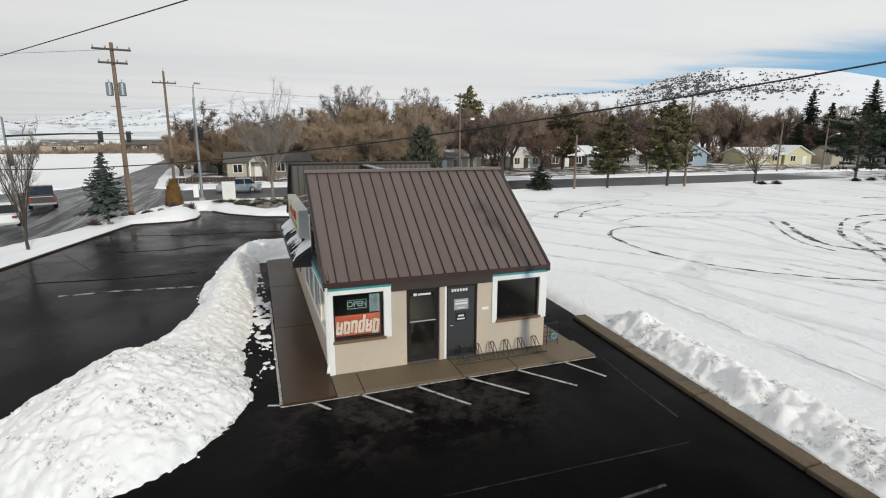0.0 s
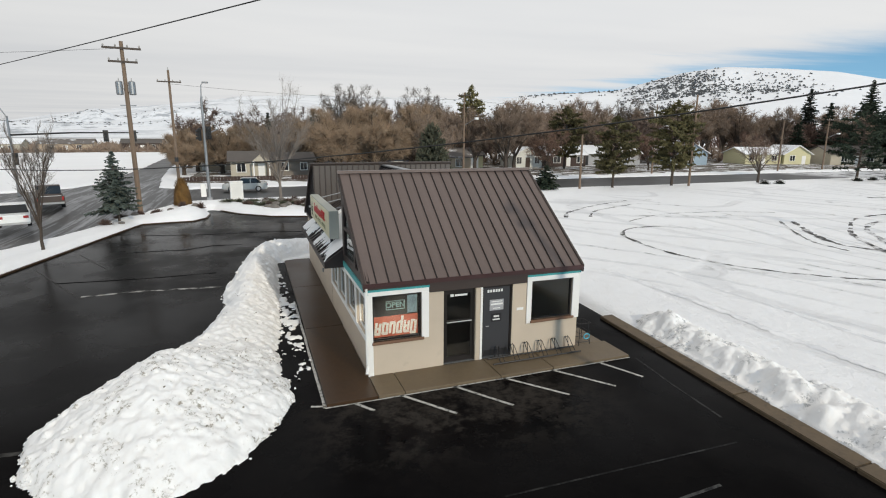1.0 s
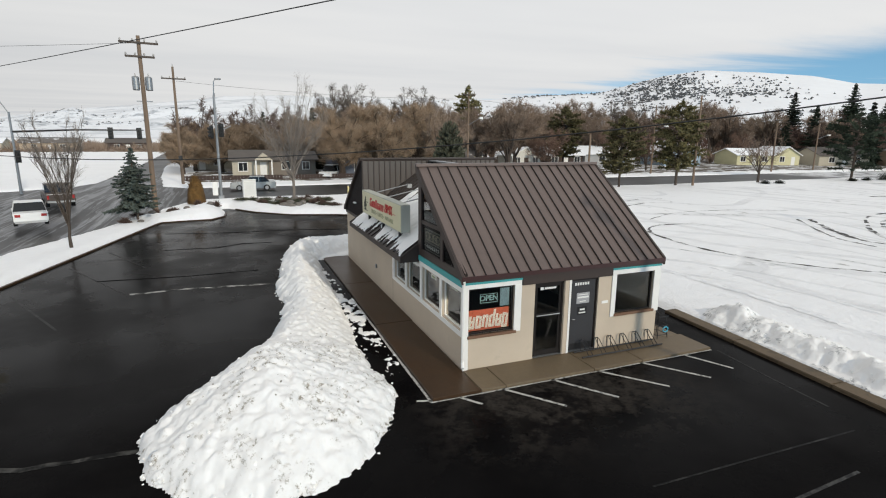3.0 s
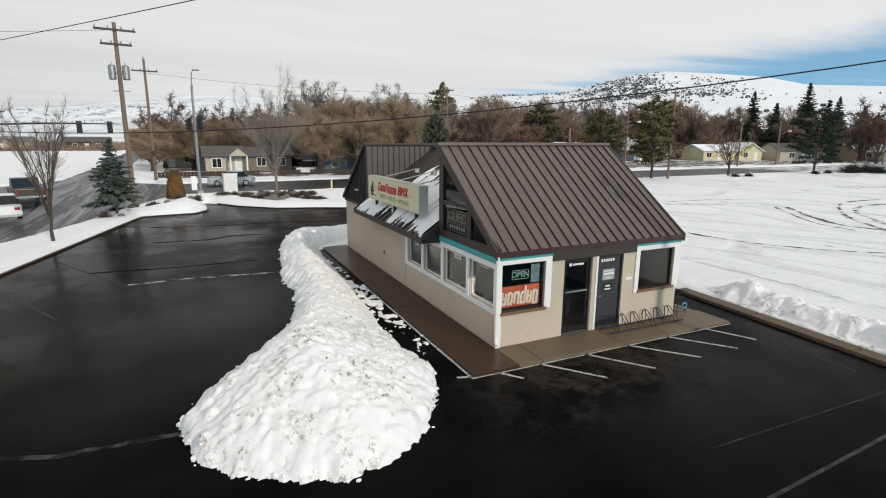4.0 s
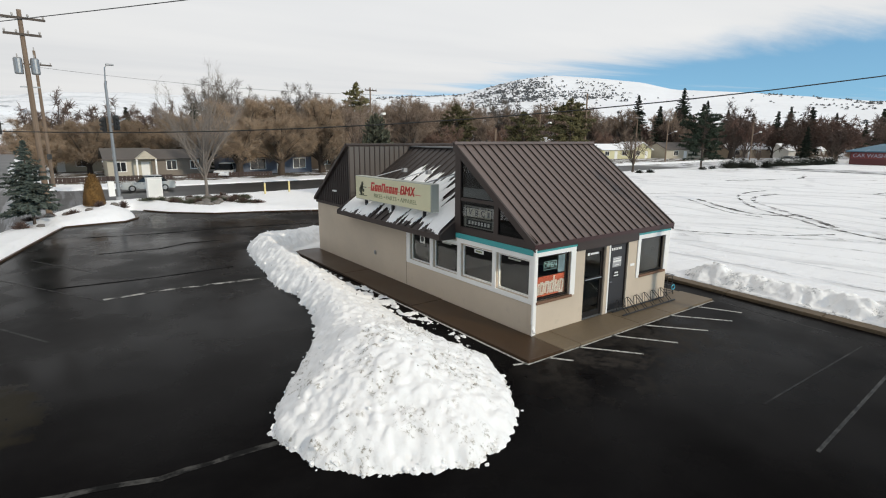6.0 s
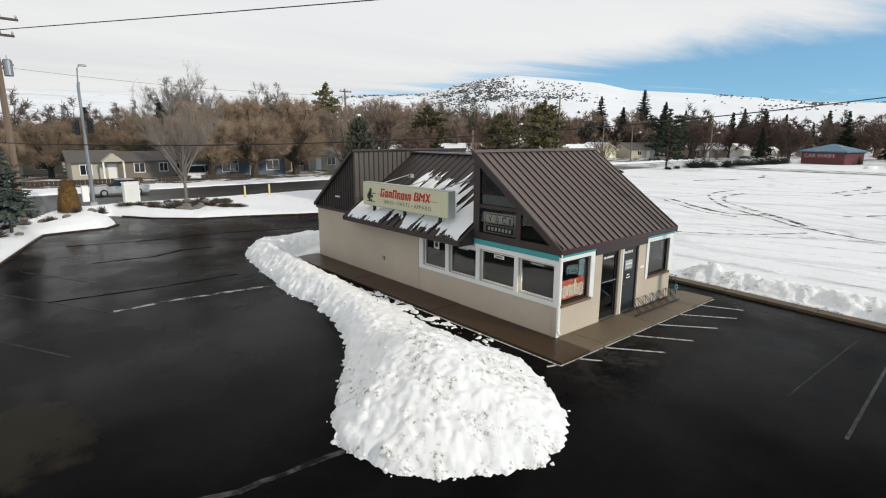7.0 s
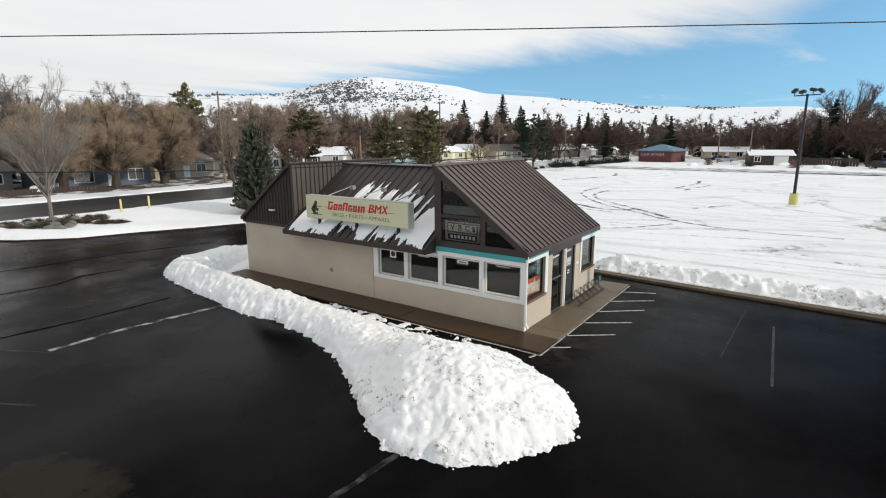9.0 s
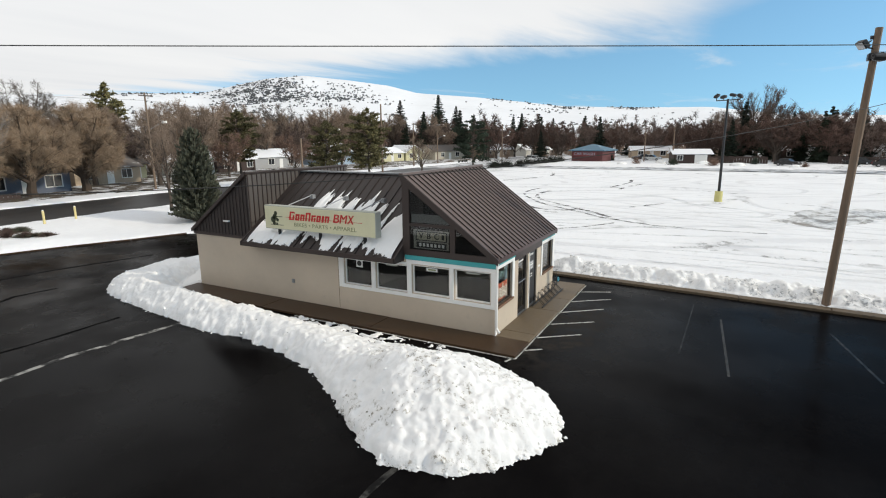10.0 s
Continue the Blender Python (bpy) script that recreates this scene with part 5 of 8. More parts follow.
def track(name, pts, width, seed, mat=TRACK, label="dark curved tyre track scraped through snow"):
    P_ = np.array(pts)
    zz_ = ground_top(P_[:, 0], P_[:, 1])
    r_ = random.Random(seed)
    bm_ = bmesh.new()
    rows = []
    for i in range(len(pts)):
        a, b = P_[max(i - 1, 0)], P_[min(i + 1, len(pts) - 1)]
        d = Vector((b[0] - a[0], b[1] - a[1], 0)).normalized()
        s = Vector((-d.y, d.x, 0))
        w_ = width * r_.uniform(0.3, 1.0) / 2
        c = Vector((P_[i][0], P_[i][1], zz_[i] + 0.008))
        rows.append((bm_.verts.new(c + s * w_), bm_.verts.new(c - s * w_)))
    for a, b in zip(rows, rows[1:]):
        bm_.faces.new((a[0], a[1], b[1], b[0]))
    bmesh.ops.recalc_face_normals(bm_, faces=bm_.faces[:])
    return tagged(obj(name, bm_, mat), label, "tyre track", "tyre tracks", "structure")


# long pressed ruts beside the curb
for i, (x0, ya, yb, bow, wd) in enumerate(((13.36, 7.0, -9.0, -0.004, 0.50), (15.75, 6.0, -14.0, -0.003, 0.30))):
    pts = []
    for k in range(90):
        y = ya + (yb - ya) * k / 89
        pts.append((x0 + bow * (y - 1) ** 2 + 0.10 * noise.noise(Vector((0.35 * y, 7.0 * i, 0))), y))
    track("tyre_track", pts, wd, 500 + i, PRESSED, "soft grey wheel rut pressed into snow")


def curve(pts, step=0.35):
    """A smooth line through a few points."""
    out = []
    for i in range(len(pts) - 1):
        p0, p1, p2, p3 = (Vector(pts[max(0, min(len(pts) - 1, k))]) for k in (i - 1, i, i + 1, i + 2))
        n_ = max(2, int((p2 - p1).length / step))
        for k in range(n_):
            t = k / n_
            out.append(tuple(0.5 * (2 * p1 + (p2 - p0) * t + (2 * p0 - 5 * p1 + 4 * p2 - p3) * t * t + (3 * p1 - p0 - 3 * p2 + p3) * t ** 3)))
    return out + [tuple(pts[-1])]


track("tyre_track", curve([(47, 13.4), (43.1, 13.9), (39.7, 13.0), (36.5, 11.1), (33.5, 9.0), (30.0, 5.0), (27.0, 1.8), (25.3, -1.6)]), 0.42, 1)
track("tyre_track", curve([(44.5, 11.6), (41.8, 12.0), (39.1, 11.4), (36.3, 9.9), (33.2, 6.9), (30.4, 4.0), (27.7, 1.6)]), 0.55, 2)
track("tyre_track", curve([(27.7, 2.5), (25.5, -1.0), (24.6, -4.5), (24.4, -9.0)]), 0.30, 9)
track("tyre_track", curve([(35.0, 14.2), (31.8, 10.6), (30.4, 8.4), (30.0, 6.4), (31.4, 5.0)]), 0.55, 3)
track("tyre_track", curve([(34.2, 14.6), (31.0, 11.0), (29.2, 8.4), (28.7, 6.2)]), 0.30, 13)
track("tyre_track", curve([(25.6, 16.0), (22.4, 16.5), (20.2, 14.9), (19.3, 12.6), (18.9, 9.7), (19.2, 7.4), (20.1, 5.1), (22.2, 2.7), (25.0, 0.8)]), 0.36, 4)
track("tyre_track", curve([(20.6, 22.2), (22.2, 24.4), (24.4, 25.9), (28.0, 27.8), (31.9, 29.0)]), 0.40, 5)
track("tyre_track", curve([(22.6, 21.8), (24.4, 23.9), (26.6, 25.2), (30.4, 26.6)]), 0.34, 6)
track("tyre_track", curve([(38.0, 18.0), (33.0, 20.4), (28.0, 20.6), (24.0, 18.9)]), 0.22, 7)
track("tyre_track", curve([(50.3, 6.0), (54, 5.6), (58.5, 4.9), (63.0, 5.5)]), 0.6, 8)
track("tyre_track", curve([(49.0, 4.6), (52.5, 4.2), (57.0, 3.0)]), 0.5, 10)
track("tyre_track", curve([(56, 22.0), (62, 19.5), (68, 18.5), (74, 20.0)]), 0.7, 11)
track("tyre_track", curve([(33.8, 1.2), (35.4, 0.2), (38.0, -1.4)]), 0.55, 12)


def thaw_h(X, Y):
    d = np.hypot((X - 33.5 + 0.9 * (Y + 13.5)) / 4.6, (Y + 14.0) / 4.6) + 0.45 * vnoise(X, Y, 0.5, 71, 4)
    return ground_top(X, Y) + 0.06 - 0.09 * sstep(d, 0.75, 0.98)


THAW = Mat("wet_bare_gravel_and_slush", (0.24, 0.215, 0.18), 0.45, var=0.35, big=0.5, fine=9, bump=0.3, bdist=0.02, rvar=0.2)
THAW.over(THAW.step(THAW.noise(0.9, 8, 0.75), 0.40, 0.56), (0.78, 0.77, 0.75))
tagged(heightfield("thawed_ground", np.arange(22, 44, 0.3), np.arange(-24, -3, 0.3), thaw_h, THAW.m, lambda X, Y, Z: Z > ground_top(X, Y) + 0.005), "wet bare patch of ground thawing out of the snow", "bare patch", kind="structure")

# ---- trees ----


def tri_soup(name, tris, mat, parent, quads=False):
    k = 4 if quads else 3
    v = np.array(tris).reshape(-1, 3)
    f = np.arange(len(v)).reshape(-1, k)
    return pydata(name, v.tolist(), f.tolist(), mat, parent)


def bare_tree(name, label, at, h, rx, trunk_r, seed, twig_mat, twigs=6000, clear=0.2, zc=0.6, limbs=9, up=0.4, droop=0.0, twig_w=0.016, twig_len=0.07, group="", lump=0.3, sub=(8, 5), bark=None, low=-0.3, wild=0.6):
    """A leafless tree: a trunk forks into bowed limbs, branches and sprays that fill a lumpy crown, with fine twigs on the outer wood."""
    r_ = random.Random(seed)
    tree = thing(name, label, "tree", at, r_.uniform(0, 360), group)
    bm_ = bmesh.new()
    C, fork = Vector((0, 0, h * zc)), h * clear
    rt, rb = h * (1 - zc) * 0.96, h * (zc - clear)

    def reach(d):
        rz = rt if d.z > 0 else rb
        return (1 + lump * noise.noise(d * 2.2 + Vector((seed * 1.7, 0, 0)))) / math.sqrt((d.x ** 2 + d.y ** 2) / rx ** 2 + d.z ** 2 / rz ** 2)

    def hold(p):
        v = p - C
        ln = v.length
        if ln < 1e-4:
            return p
        lim = reach(v / ln) * r_.uniform(0.9, 1.03)
        return C + v / ln * lim if ln > lim else p

    def rnd(k=1.0):
        return Vector((r_.gauss(0, k), r_.gauss(0, k), r_.gauss(0, k)))

    def along(pts, t):
        i = min(int(t * (len(pts) - 1)), len(pts) - 2)
        f = t * (len(pts) - 1) - i
        return pts[i].lerp(pts[i + 1], f), (pts[i + 1] - pts[i]).normalized()

    top = Vector((r_.uniform(-0.02, 0.02) * h, r_.uniform(-0.02, 0.02) * h, fork + 0.16 * h))
    trunk = [Vector((0, 0, -0.3)), Vector((0, 0, fork * 0.5)) + rnd(0.006 * h), Vector((0, 0, fork)) + rnd(0.006 * h), top]
    tube(bm_, trunk, [trunk_r * 1.25, trunk_r, trunk_r * 0.85, trunk_r * 0.5], 8, cap=False)
    wood = []
    for i in range(limbs):
        az = 2.39996 * i + r_.uniform(-0.5, 0.5)
        sl = low + (0.97 - low) * ((i * 5 + 2) % limbs + r_.random()) / limbs
        ch_ = math.sqrt(max(0.0, 1 - sl * sl))
        d = Vector((ch_ * math.cos(az), ch_ * math.sin(az), sl))
        tip = C + d * reach(d) * r_.uniform(0.72, 0.95)
        a = trunk[2].lerp(trunk[3], r_.random()) if i % 3 else trunk[1].lerp(trunk[2], r_.uniform(0.6, 1))
        mid = a.lerp(tip, 0.45) + Vector((0, 0, up * 0.35 * (tip - a).length)) * (0.0 if sl > 0.5 else 1.0)
        pts = [a * (1 - t) ** 2 + mid * 2 * t * (1 - t) + tip * t * t + rnd(0.014 * wild * h) * (0 if t == 0 else 1) for t in (0, 0.2, 0.4, 0.6, 0.8, 1.0)]
        r0 = trunk_r * r_.uniform(0.36, 0.56)
        tube(bm_, pts, [r0 * (1 - 0.82 * t) for t in (0, 0.2, 0.4, 0.6, 0.8, 1.0)], 5, cap=False)
        for k in range(sub[0]):
            t = 0.22 + 0.78 * (k + r_.random()) / sub[0]
            b_, bd = along(pts, min(t, 0.999))
            nd = (bd * 0.8 + rnd(wild) + Vector((0, 0, up * 0.5 - droop * 0.5)) + (b_ - Vector((0, 0, fork))).normalized() * 0.4).normalized()
            l2 = rx * r_.uniform(0.3, 0.62) * (1.15 - 0.5 * t)
            e = hold(b_ + nd * l2)
            m_ = b_.lerp(e, 0.5) + rnd(l2 * 0.08)
            r2 = max(0.012, r0 * 0.42 * (1.1 - 0.75 * t))
            tube(bm_, [b_, m_, e], [r2, r2 * 0.7, r2 * 0.3], 3, cap=False)
            p2 = [b_, m_, e]
            wood.append(p2)
            for q in range(sub[1]):
                c, cd = along(p2, r_.uniform(0.2, 0.99))
                nd3 = (cd * 0.7 + rnd(wild) + Vector((0, 0, up * 0.4 - droop))).normalized()
                e3 = hold(c + nd3 * l2 * r_.uniform(0.3, 0.6))
                tube(bm_, [c, c.lerp(e3, 0.55) + rnd(l2 * 0.03), e3], [r2 * 0.4, r2 * 0.3, r2 * 0.14], 3, cap=False)
                wood.append([c, e3])
    tris = []
    for _ in range(twigs):
        w_ = wood[r_.randrange(len(wood))]
        c, cd = along(w_, r_.uniform(0.1, 0.999))
        d = (cd * 0.6 + rnd(wild + 0.05) + Vector((0, 0, up * 0.4 - droop * 0.8))).normalized()
        l_ = h * twig_len * r_.uniform(0.35, 1.0)
        e = c + d * l_ + Vector((0, 0, -droop * l_ * 0.5))
        s = d.cross(rnd()).normalized() * twig_w
        tris += [tuple(c - s), tuple(c + s), tuple(e)]
        if r_.random() < 0.55:
            m_ = c.lerp(e, r_.uniform(0.3, 0.7))
            e2 = m_ + (d + rnd(0.6)).normalized() * l_ * 0.5
            tris += [tuple(m_ - s * 0.8), tuple(m_ + s * 0.8), tuple(e2)]
    part("trunk", bm_, bark or BARK, tree)
    tri_soup("crown", tris, twig_mat, tree)
    return tree


def conifer(name, label, at, h, rad, seed, mat, clear=0.08, whorls=26, tuft=0.22, open_=0.0, power=1.0, group="", pine=False, juniper=False):
    """An evergreen: trunk, whorls of limbs, and needle sprays as many small blades."""
    r_ = random.Random(seed)
    tree = thing(name, label, "tree", at, r_.uniform(0, 360), group)
    bm_ = tube(bmesh.new(), [(0, 0, -0.25), (0, 0, h * 0.5), (0, 0, h * 0.97)], [h * 0.018, h * 0.011, 0.01], 7)
    tris = []
    for w_ in range(whorls):
        t = w_ / (whorls - 1)
        z = h * (clear + (0.985 - clear) * t)
        jit = h * 0.5 / whorls
        if pine:
            R = rad * (0.45 + 0.75 * math.sin(math.pi * min(1, 0.18 + 0.80 * t))) * (1.0 if t < 0.8 else (1.02 - t) / 0.22)
        else:
            R = rad * (1 - t) ** power + 0.05
        n_ = 9 if t < 0.7 else 6
        for b_ in range(n_):
            if r_.random() < open_:
                continue
            az = 2 * math.pi * (b_ + r_.random()) / n_
            Rb = R * (r_.uniform(0.72, 1.05) if juniper else r_.uniform(0.5, 1.15))
            dr = (r_.uniform(-0.30, -0.05) if not pine else r_.uniform(-0.05, 0.35)) + (0.35 * t if not pine else 0)
            if juniper:
                dr = r_.uniform(0.25, 0.6)
            d = Vector((math.cos(az), math.sin(az), dr))
            base = Vector((0, 0, max(0.0, min(h * 0.98, z + r_.uniform(-jit, jit)) - (dr * Rb if juniper else 0))))
            tip = base + d * Rb
            if Rb > 0.5:
                tube(bm_, [base, base.lerp(tip, 0.9)], [0.02 + 0.012 * Rb, 0.008], 3, cap=False)
            m_ = max(3, int(Rb / (tuft * 0.42)))
            for i in range(m_):
                f = (i + 0.6) / m_
                if pine and f < 0.35:
                    continue
                c = base.lerp(tip, f) + Vector((0, 0, r_.uniform(-0.06, 0.06)))
                for q in range(6 if pine else 5):
                    side = Vector((-math.sin(az), math.cos(az), 0)) * r_.choice((-1, 1))
                    if pine:
                        e = Vector((r_.gauss(0, 1), r_.gauss(0, 1), r_.gauss(0.3, 0.8))).normalized() * tuft * r_.uniform(0.7, 1.6)
                    elif juniper:
                        e = (side * r_.uniform(0.0, 0.5) + d * r_.uniform(0.1, 0.6) + Vector((0, 0, r_.uniform(0.3, 1.0)))) * tuft * r_.uniform(0.7, 1.4)
                    else:
                        e = (side * r_.uniform(0.35, 1.0) + d * r_.uniform(0.2, 0.9) + Vector((0, 0, r_.uniform(-0.55, 0.2)))) * tuft * r_.uniform(0.8, 1.7) * (1.15 - 0.5 * f) * (1.1 - 0.65 * t)
                    s = e.cross(Vector((r_.uniform(-1, 1), r_.uniform(-1, 1), r_.uniform(-1, 1)))).normalized() * tuft * 0.30
                    tris += [c - s, c + s, c + e]
    part("trunk", bm_, BARK, tree)
    tri_soup("crown", [tuple(t_) for t_ in tris], mat, tree)
    return tree


def gz_at(x, y):
    return float(ground_top(np.array([x]), np.array([y]))[0])


def place(src, x, y, k=1.0, rz=0.0, kz=None, label=""):
    c = copy_thing(src, pose(x, y, gz_at(x, y), 0, 0, rz) @ Matrix.Diagonal((k, k, kz or k, 1)))
    if label:
        c["label"] = label
    return c


def tree_at(fn, x, y, *a, **kw):
    return fn(*a[:2], (x, y, gz_at(x, y)), *a[2:], **kw)


# near and middle trees
tree_at(bare_tree, -0.1, 38.2, "bare_tree", "tall pale bare tree with a wide fan of fine branches", 12.0, 3.6, 0.13, 16, TWIGP, 5200, 0.16, 0.50, 24, 0.4, 0, 0.005, 0.085, lump=0.0, sub=(8, 4), bark=TWIGP, low=-0.45, wild=0.27)
tree_at(bare_tree, -13.4, 20.4, "bare_tree", "slim young bare street tree in snow", 8.8, 1.5, 0.075, 18, TWIGP, 2600, 0.13, 0.52, 15, 0.9, 0, 0.006, 0.08, lump=0.15, sub=(7, 3), low=-0.1, wild=0.28)
tree_at(bare_tree, 15.3, 38.6, "bare_tree", "slender bare tree beside the street", 10.2, 2.9, 0.14, 13, TWIG, 5000, 0.18, 0.60, 11, 0.6, 0, 0.010, 0.075, low=-0.3)
tree_at(bare_tree, 61.0, 38.6, "bare_tree", "small bare round tree at the field edge", 6.8, 3.3, 0.16, 14, TWIG, 3200, 0.2, 0.55, 10, 0.45, 0, 0.012, 0.08)
tree_at(conifer, -11.6, 29.6, "blue_spruce", "small blue-green spruce beside the road", 4.9, 1.75, 21, NEEDLEB, 0.19, 22, 0.26, 0.1, 0.85)
tree_at(conifer, 12.4, 31.0, "conifer", "dense dark grey-green conifer behind the shop", 7.3, 2.1, 22, NEEDLEG, 0.04, 46, 0.26, 0.0, 0.42, juniper=True)
tree_at(conifer, 13.9, 32.6, "conifer", "low dark conifer behind the shop", 4.9, 1.8, 25, NEEDLEG, 0.05, 28, 0.28, 0.0, 0.5, juniper=True)
tree_at(conifer, 29.4, 40.0, "evergreen_shrub", "rounded dark evergreen shrub at the field edge", 2.7, 1.7, 26, NEEDLE, 0.03, 14, 0.3, 0.0, 0.55)
pineA = tree_at(conifer, 47.0, 39.2, "pine", "tall olive-green pine at the field edge", 10.4, 2.9, 23, NEEDLEP, 0.20, 24, 0.36, 0.30, pine=True, group="pines at the field edge")
place(pineA, 38.4, 39.6, 0.82, 70, label="olive-brown pine at the field edge")
place(pineA, 52.5, 72, 1.1, 130, label="olive pine behind the houses")
tree_at(conifer, 79.0, 37.6, "pine", "dark spreading pine at the field edge", 10.2, 4.0, 24, NEEDLE, 0.16, 16, 0.38, 0.38, pine=True, group="pines at the field edge")
fir = tree_at(conifer, 188.5, 105, "fir_tree", "tall dark pointed fir", 24.5, 7.2, 27, NEEDLE, 0.05, 40, 0.8, 0.05, 0.85, group="distant firs")
tree_at(conifer, 43.5, 95.7, "pine", "tall dark olive pine behind the houses", 16.6, 2.9, 28, NEEDLEP, 0.1, 34, 0.55, 0.2, pine=True)

# kinds of bare trees for the streets beyond
BT = "bare trees beyond the street"
kindA = tree_at(bare_tree, 30, 62, "bare_tree", "broad bare grey-brown street tree", 10.0, 5.0, 0.30, 31, TWIG, 15000, 0.2, 0.58, 12, 0.45, 0, 0.014, 0.10, group=BT, wild=0.45, lump=0.25)
kindB = tree_at(bare_tree, 9.0, 61.5, "willow", "rounded orange-brown bare willow tree", 9.9, 5.0, 0.46, 32, TWIGW, 42000, 0.15, 0.55, 15, 0.35, 0.1, 0.013, 0.125, group=BT, low=-0.8, sub=(9, 5), lump=0.2, wild=0.42, bark=WILLOWBARK)
kindC = tree_at(bare_tree, 26, 126, "bare_tree", "tall bare grey-brown cottonwood tree", 19.6, 6.8, 0.46, 33, TWIGC, 15000, 0.22, 0.58, 18, 0.3, 0, 0.017, 0.06, group=BT, lump=0.12, sub=(9, 6), wild=0.55, bark=TWIGC)
kindD = tree_at(bare_tree, 45, 66, "bare_tree", "low reddish-brown bare garden tree", 8.0, 3.8, 0.18, 34, SHRUB, 6500, 0.1, 0.52, 12, 0.4, 0, 0.018, 0.11, group=BT, low=-0.5)
kindE = tree_at(bare_tree, 40, 118, "bare_tree", "distant bare brown garden tree", 10.5, 4.8, 0.28, 35, TWIGD, 2300, 0.15, 0.55, 8, 0.4, 0.1, 0.045, 0.11, group=BT, sub=(6, 3), low=-0.5)
kindF = tree_at(bare_tree, 60, 120, "bare_tree", "distant reddish bare garden tree", 8.5, 4.2, 0.25, 36, SHRUBD, 2300, 0.12, 0.54, 8, 0.4, 0.1, 0.045, 0.12, group=BT, sub=(6, 3), low=-0.5)
kindG = tree_at(bare_tree, 143, 120, "bare_tree", "broad dark bare tree with heavy spreading limbs", 17.6, 9.4, 0.62, 38, TWIG, 5200, 0.2, 0.55, 10, 0.35, 0, 0.03, 0.06, group=BT, lump=0.4, sub=(9, 5))
tree_at(bare_tree, 160, -13, "bare_tree", "great bare cottonwood with a fan of upright limbs", 20.6, 9.6, 0.55, 39, TWIGD, 9000, 0.14, 0.50, 26, 0.5, 0, 0.024, 0.07, group=BT, lump=0.03, sub=(10, 5), low=-0.25, wild=0.3)
firL = tree_at(conifer, 205, 92, "fir_tree", "distant dark pointed fir tree", 13.0, 3.3, 37, NEEDLE, 0.05, 22, 0.75, 0.12, 0.9, group="distant firs")
rs = random.Random(17)
# willows and street trees beside the houses
for kd, x, y, k in ((kindB, -6.5, 76, 0.72), (kindB, -1.0, 78, 0.75), (kindB, 4.5, 77, 0.8), (kindB, 14.7, 62, 1.03), (kindB, 21.2, 63.3, 1.06), (kindA, 26.5, 71, 1.1), (kindB, -10.5, 82, 0.7), (kindB, -11.8, 74, 0.62), (kindB, -12.6, 92, 0.8), (kindA, 33.5, 58.5, 1.05), (kindA, 41.0, 70, 1.15), 
                    (kindB, 11, 78, 0.9), (kindB, 18, 79, 0.95), (kindB, 25, 78, 0.95), (kindA, 32, 80, 1.05), (kindA, 41, 73, 0.9), (kindC, 20.2, 123, 0.98), (kindC, 34.2, 105, 0.9), (kindC, 41, 118, 0.86), (kindA, 18, 92, 1.1), (kindA, 7, 96, 1.0),
                    (kindA, 50, 86, 1.15), (kindA, 57, 90, 1.1), (kindA, 64, 92, 1.15), (kindD, 56, 62, 0.95), (kindD, 65, 64, 0.9), (kindD, 74, 66, 0.9), (kindC, 80, 104, 0.8), (kindC, 88, 100, 0.82), (kindC, 96, 104, 0.85), (kindC, 104, 100, 0.78), (kindC, 66, 104, 0.74), (kindA, 112, 96, 1.35), (kindA, 122, 100, 1.3), (kindA, 100, 92, 1.25), (kindA, 90, 96, 1.1), (kindA, 76, 100, 1.3), (kindA, 108, 94, 1.1), (kindA, 118, 92, 1.2), (kindA, 130, 90, 1.2), (kindA, 144, 84, 1.2), (kindD, 112, 84, 1.0),
                    (kindA, 70, 84, 0.9), (kindA, 128, 72, 0.9), (kindG, 152, 124, 0.95), (kindA, 158, -4, 1.1), (kindA, 165, -26, 1.1), (kindB, -3, 86, 0.78), (kindB, 8, 88, 0.9)):
    place(kd, x, y, k * (1.15 if kd is kindA and x > 45 else 1.0), rs.uniform(0, 360))
# a loose belt of gardens behind, filling the town as far as the foot of the hills
for row, (y0, step, k0) in enumerate(((88, 6.0, 1.0), (100, 6.0, 1.05), (114, 6.5, 1.1), (134, 8.0, 1.2), (165, 11, 1.25))):
    x = -34 - row * 6
    while x < 96 + row * 16:
        u = rs.random()
        yy_ = y0 + rs.uniform(-6, 6)
        if x > -12 + 0.06 * (yy_ - 60):
            if u < 0.84:
                place(kindE if u < 0.6 else kindF, x, yy_, k0 * rs.uniform(0.75, 1.15), rs.uniform(0, 360))
            else:
                place(firL, x, yy_, rs.uniform(0.6, 0.95), rs.uniform(0, 360))
        x += step * rs.uniform(0.6, 1.4)
n = 0
while n < 250:
    az, dist = radians(rs.uniform(50, 118)), 136 + 120 * rs.random() ** 1.5
    x, y = -8 + dist * math.sin(az), -9 + dist * math.cos(az)
    if x < 128 or (abs(x - 128) < 22 and abs(y - 20) < 16):
        continue
    u = rs.random()
    if u < 0.72:
        place(kindE if u < 0.3 else kindF, x, y, rs.uniform(0.95, 1.45), rs.uniform(0, 360))
    else:
        place(firL, x, y, rs.uniform(0.6, 1.15), rs.uniform(0, 360))
    n += 1
for x, y, k in ((179.3, 118.5, 0.91), (233, 119, 0.92), (196, 112, 0.7), (186, 96, 0.6), (214, 100, 0.7), (192, 98, 0.62), (205, 86, 0.6), (186, 82, 0.55), (196, 70, 0.66), (201, 72, 0.62), (207, 60, 0.58)):
    place(fir, x, y, k, rs.uniform(0, 360))

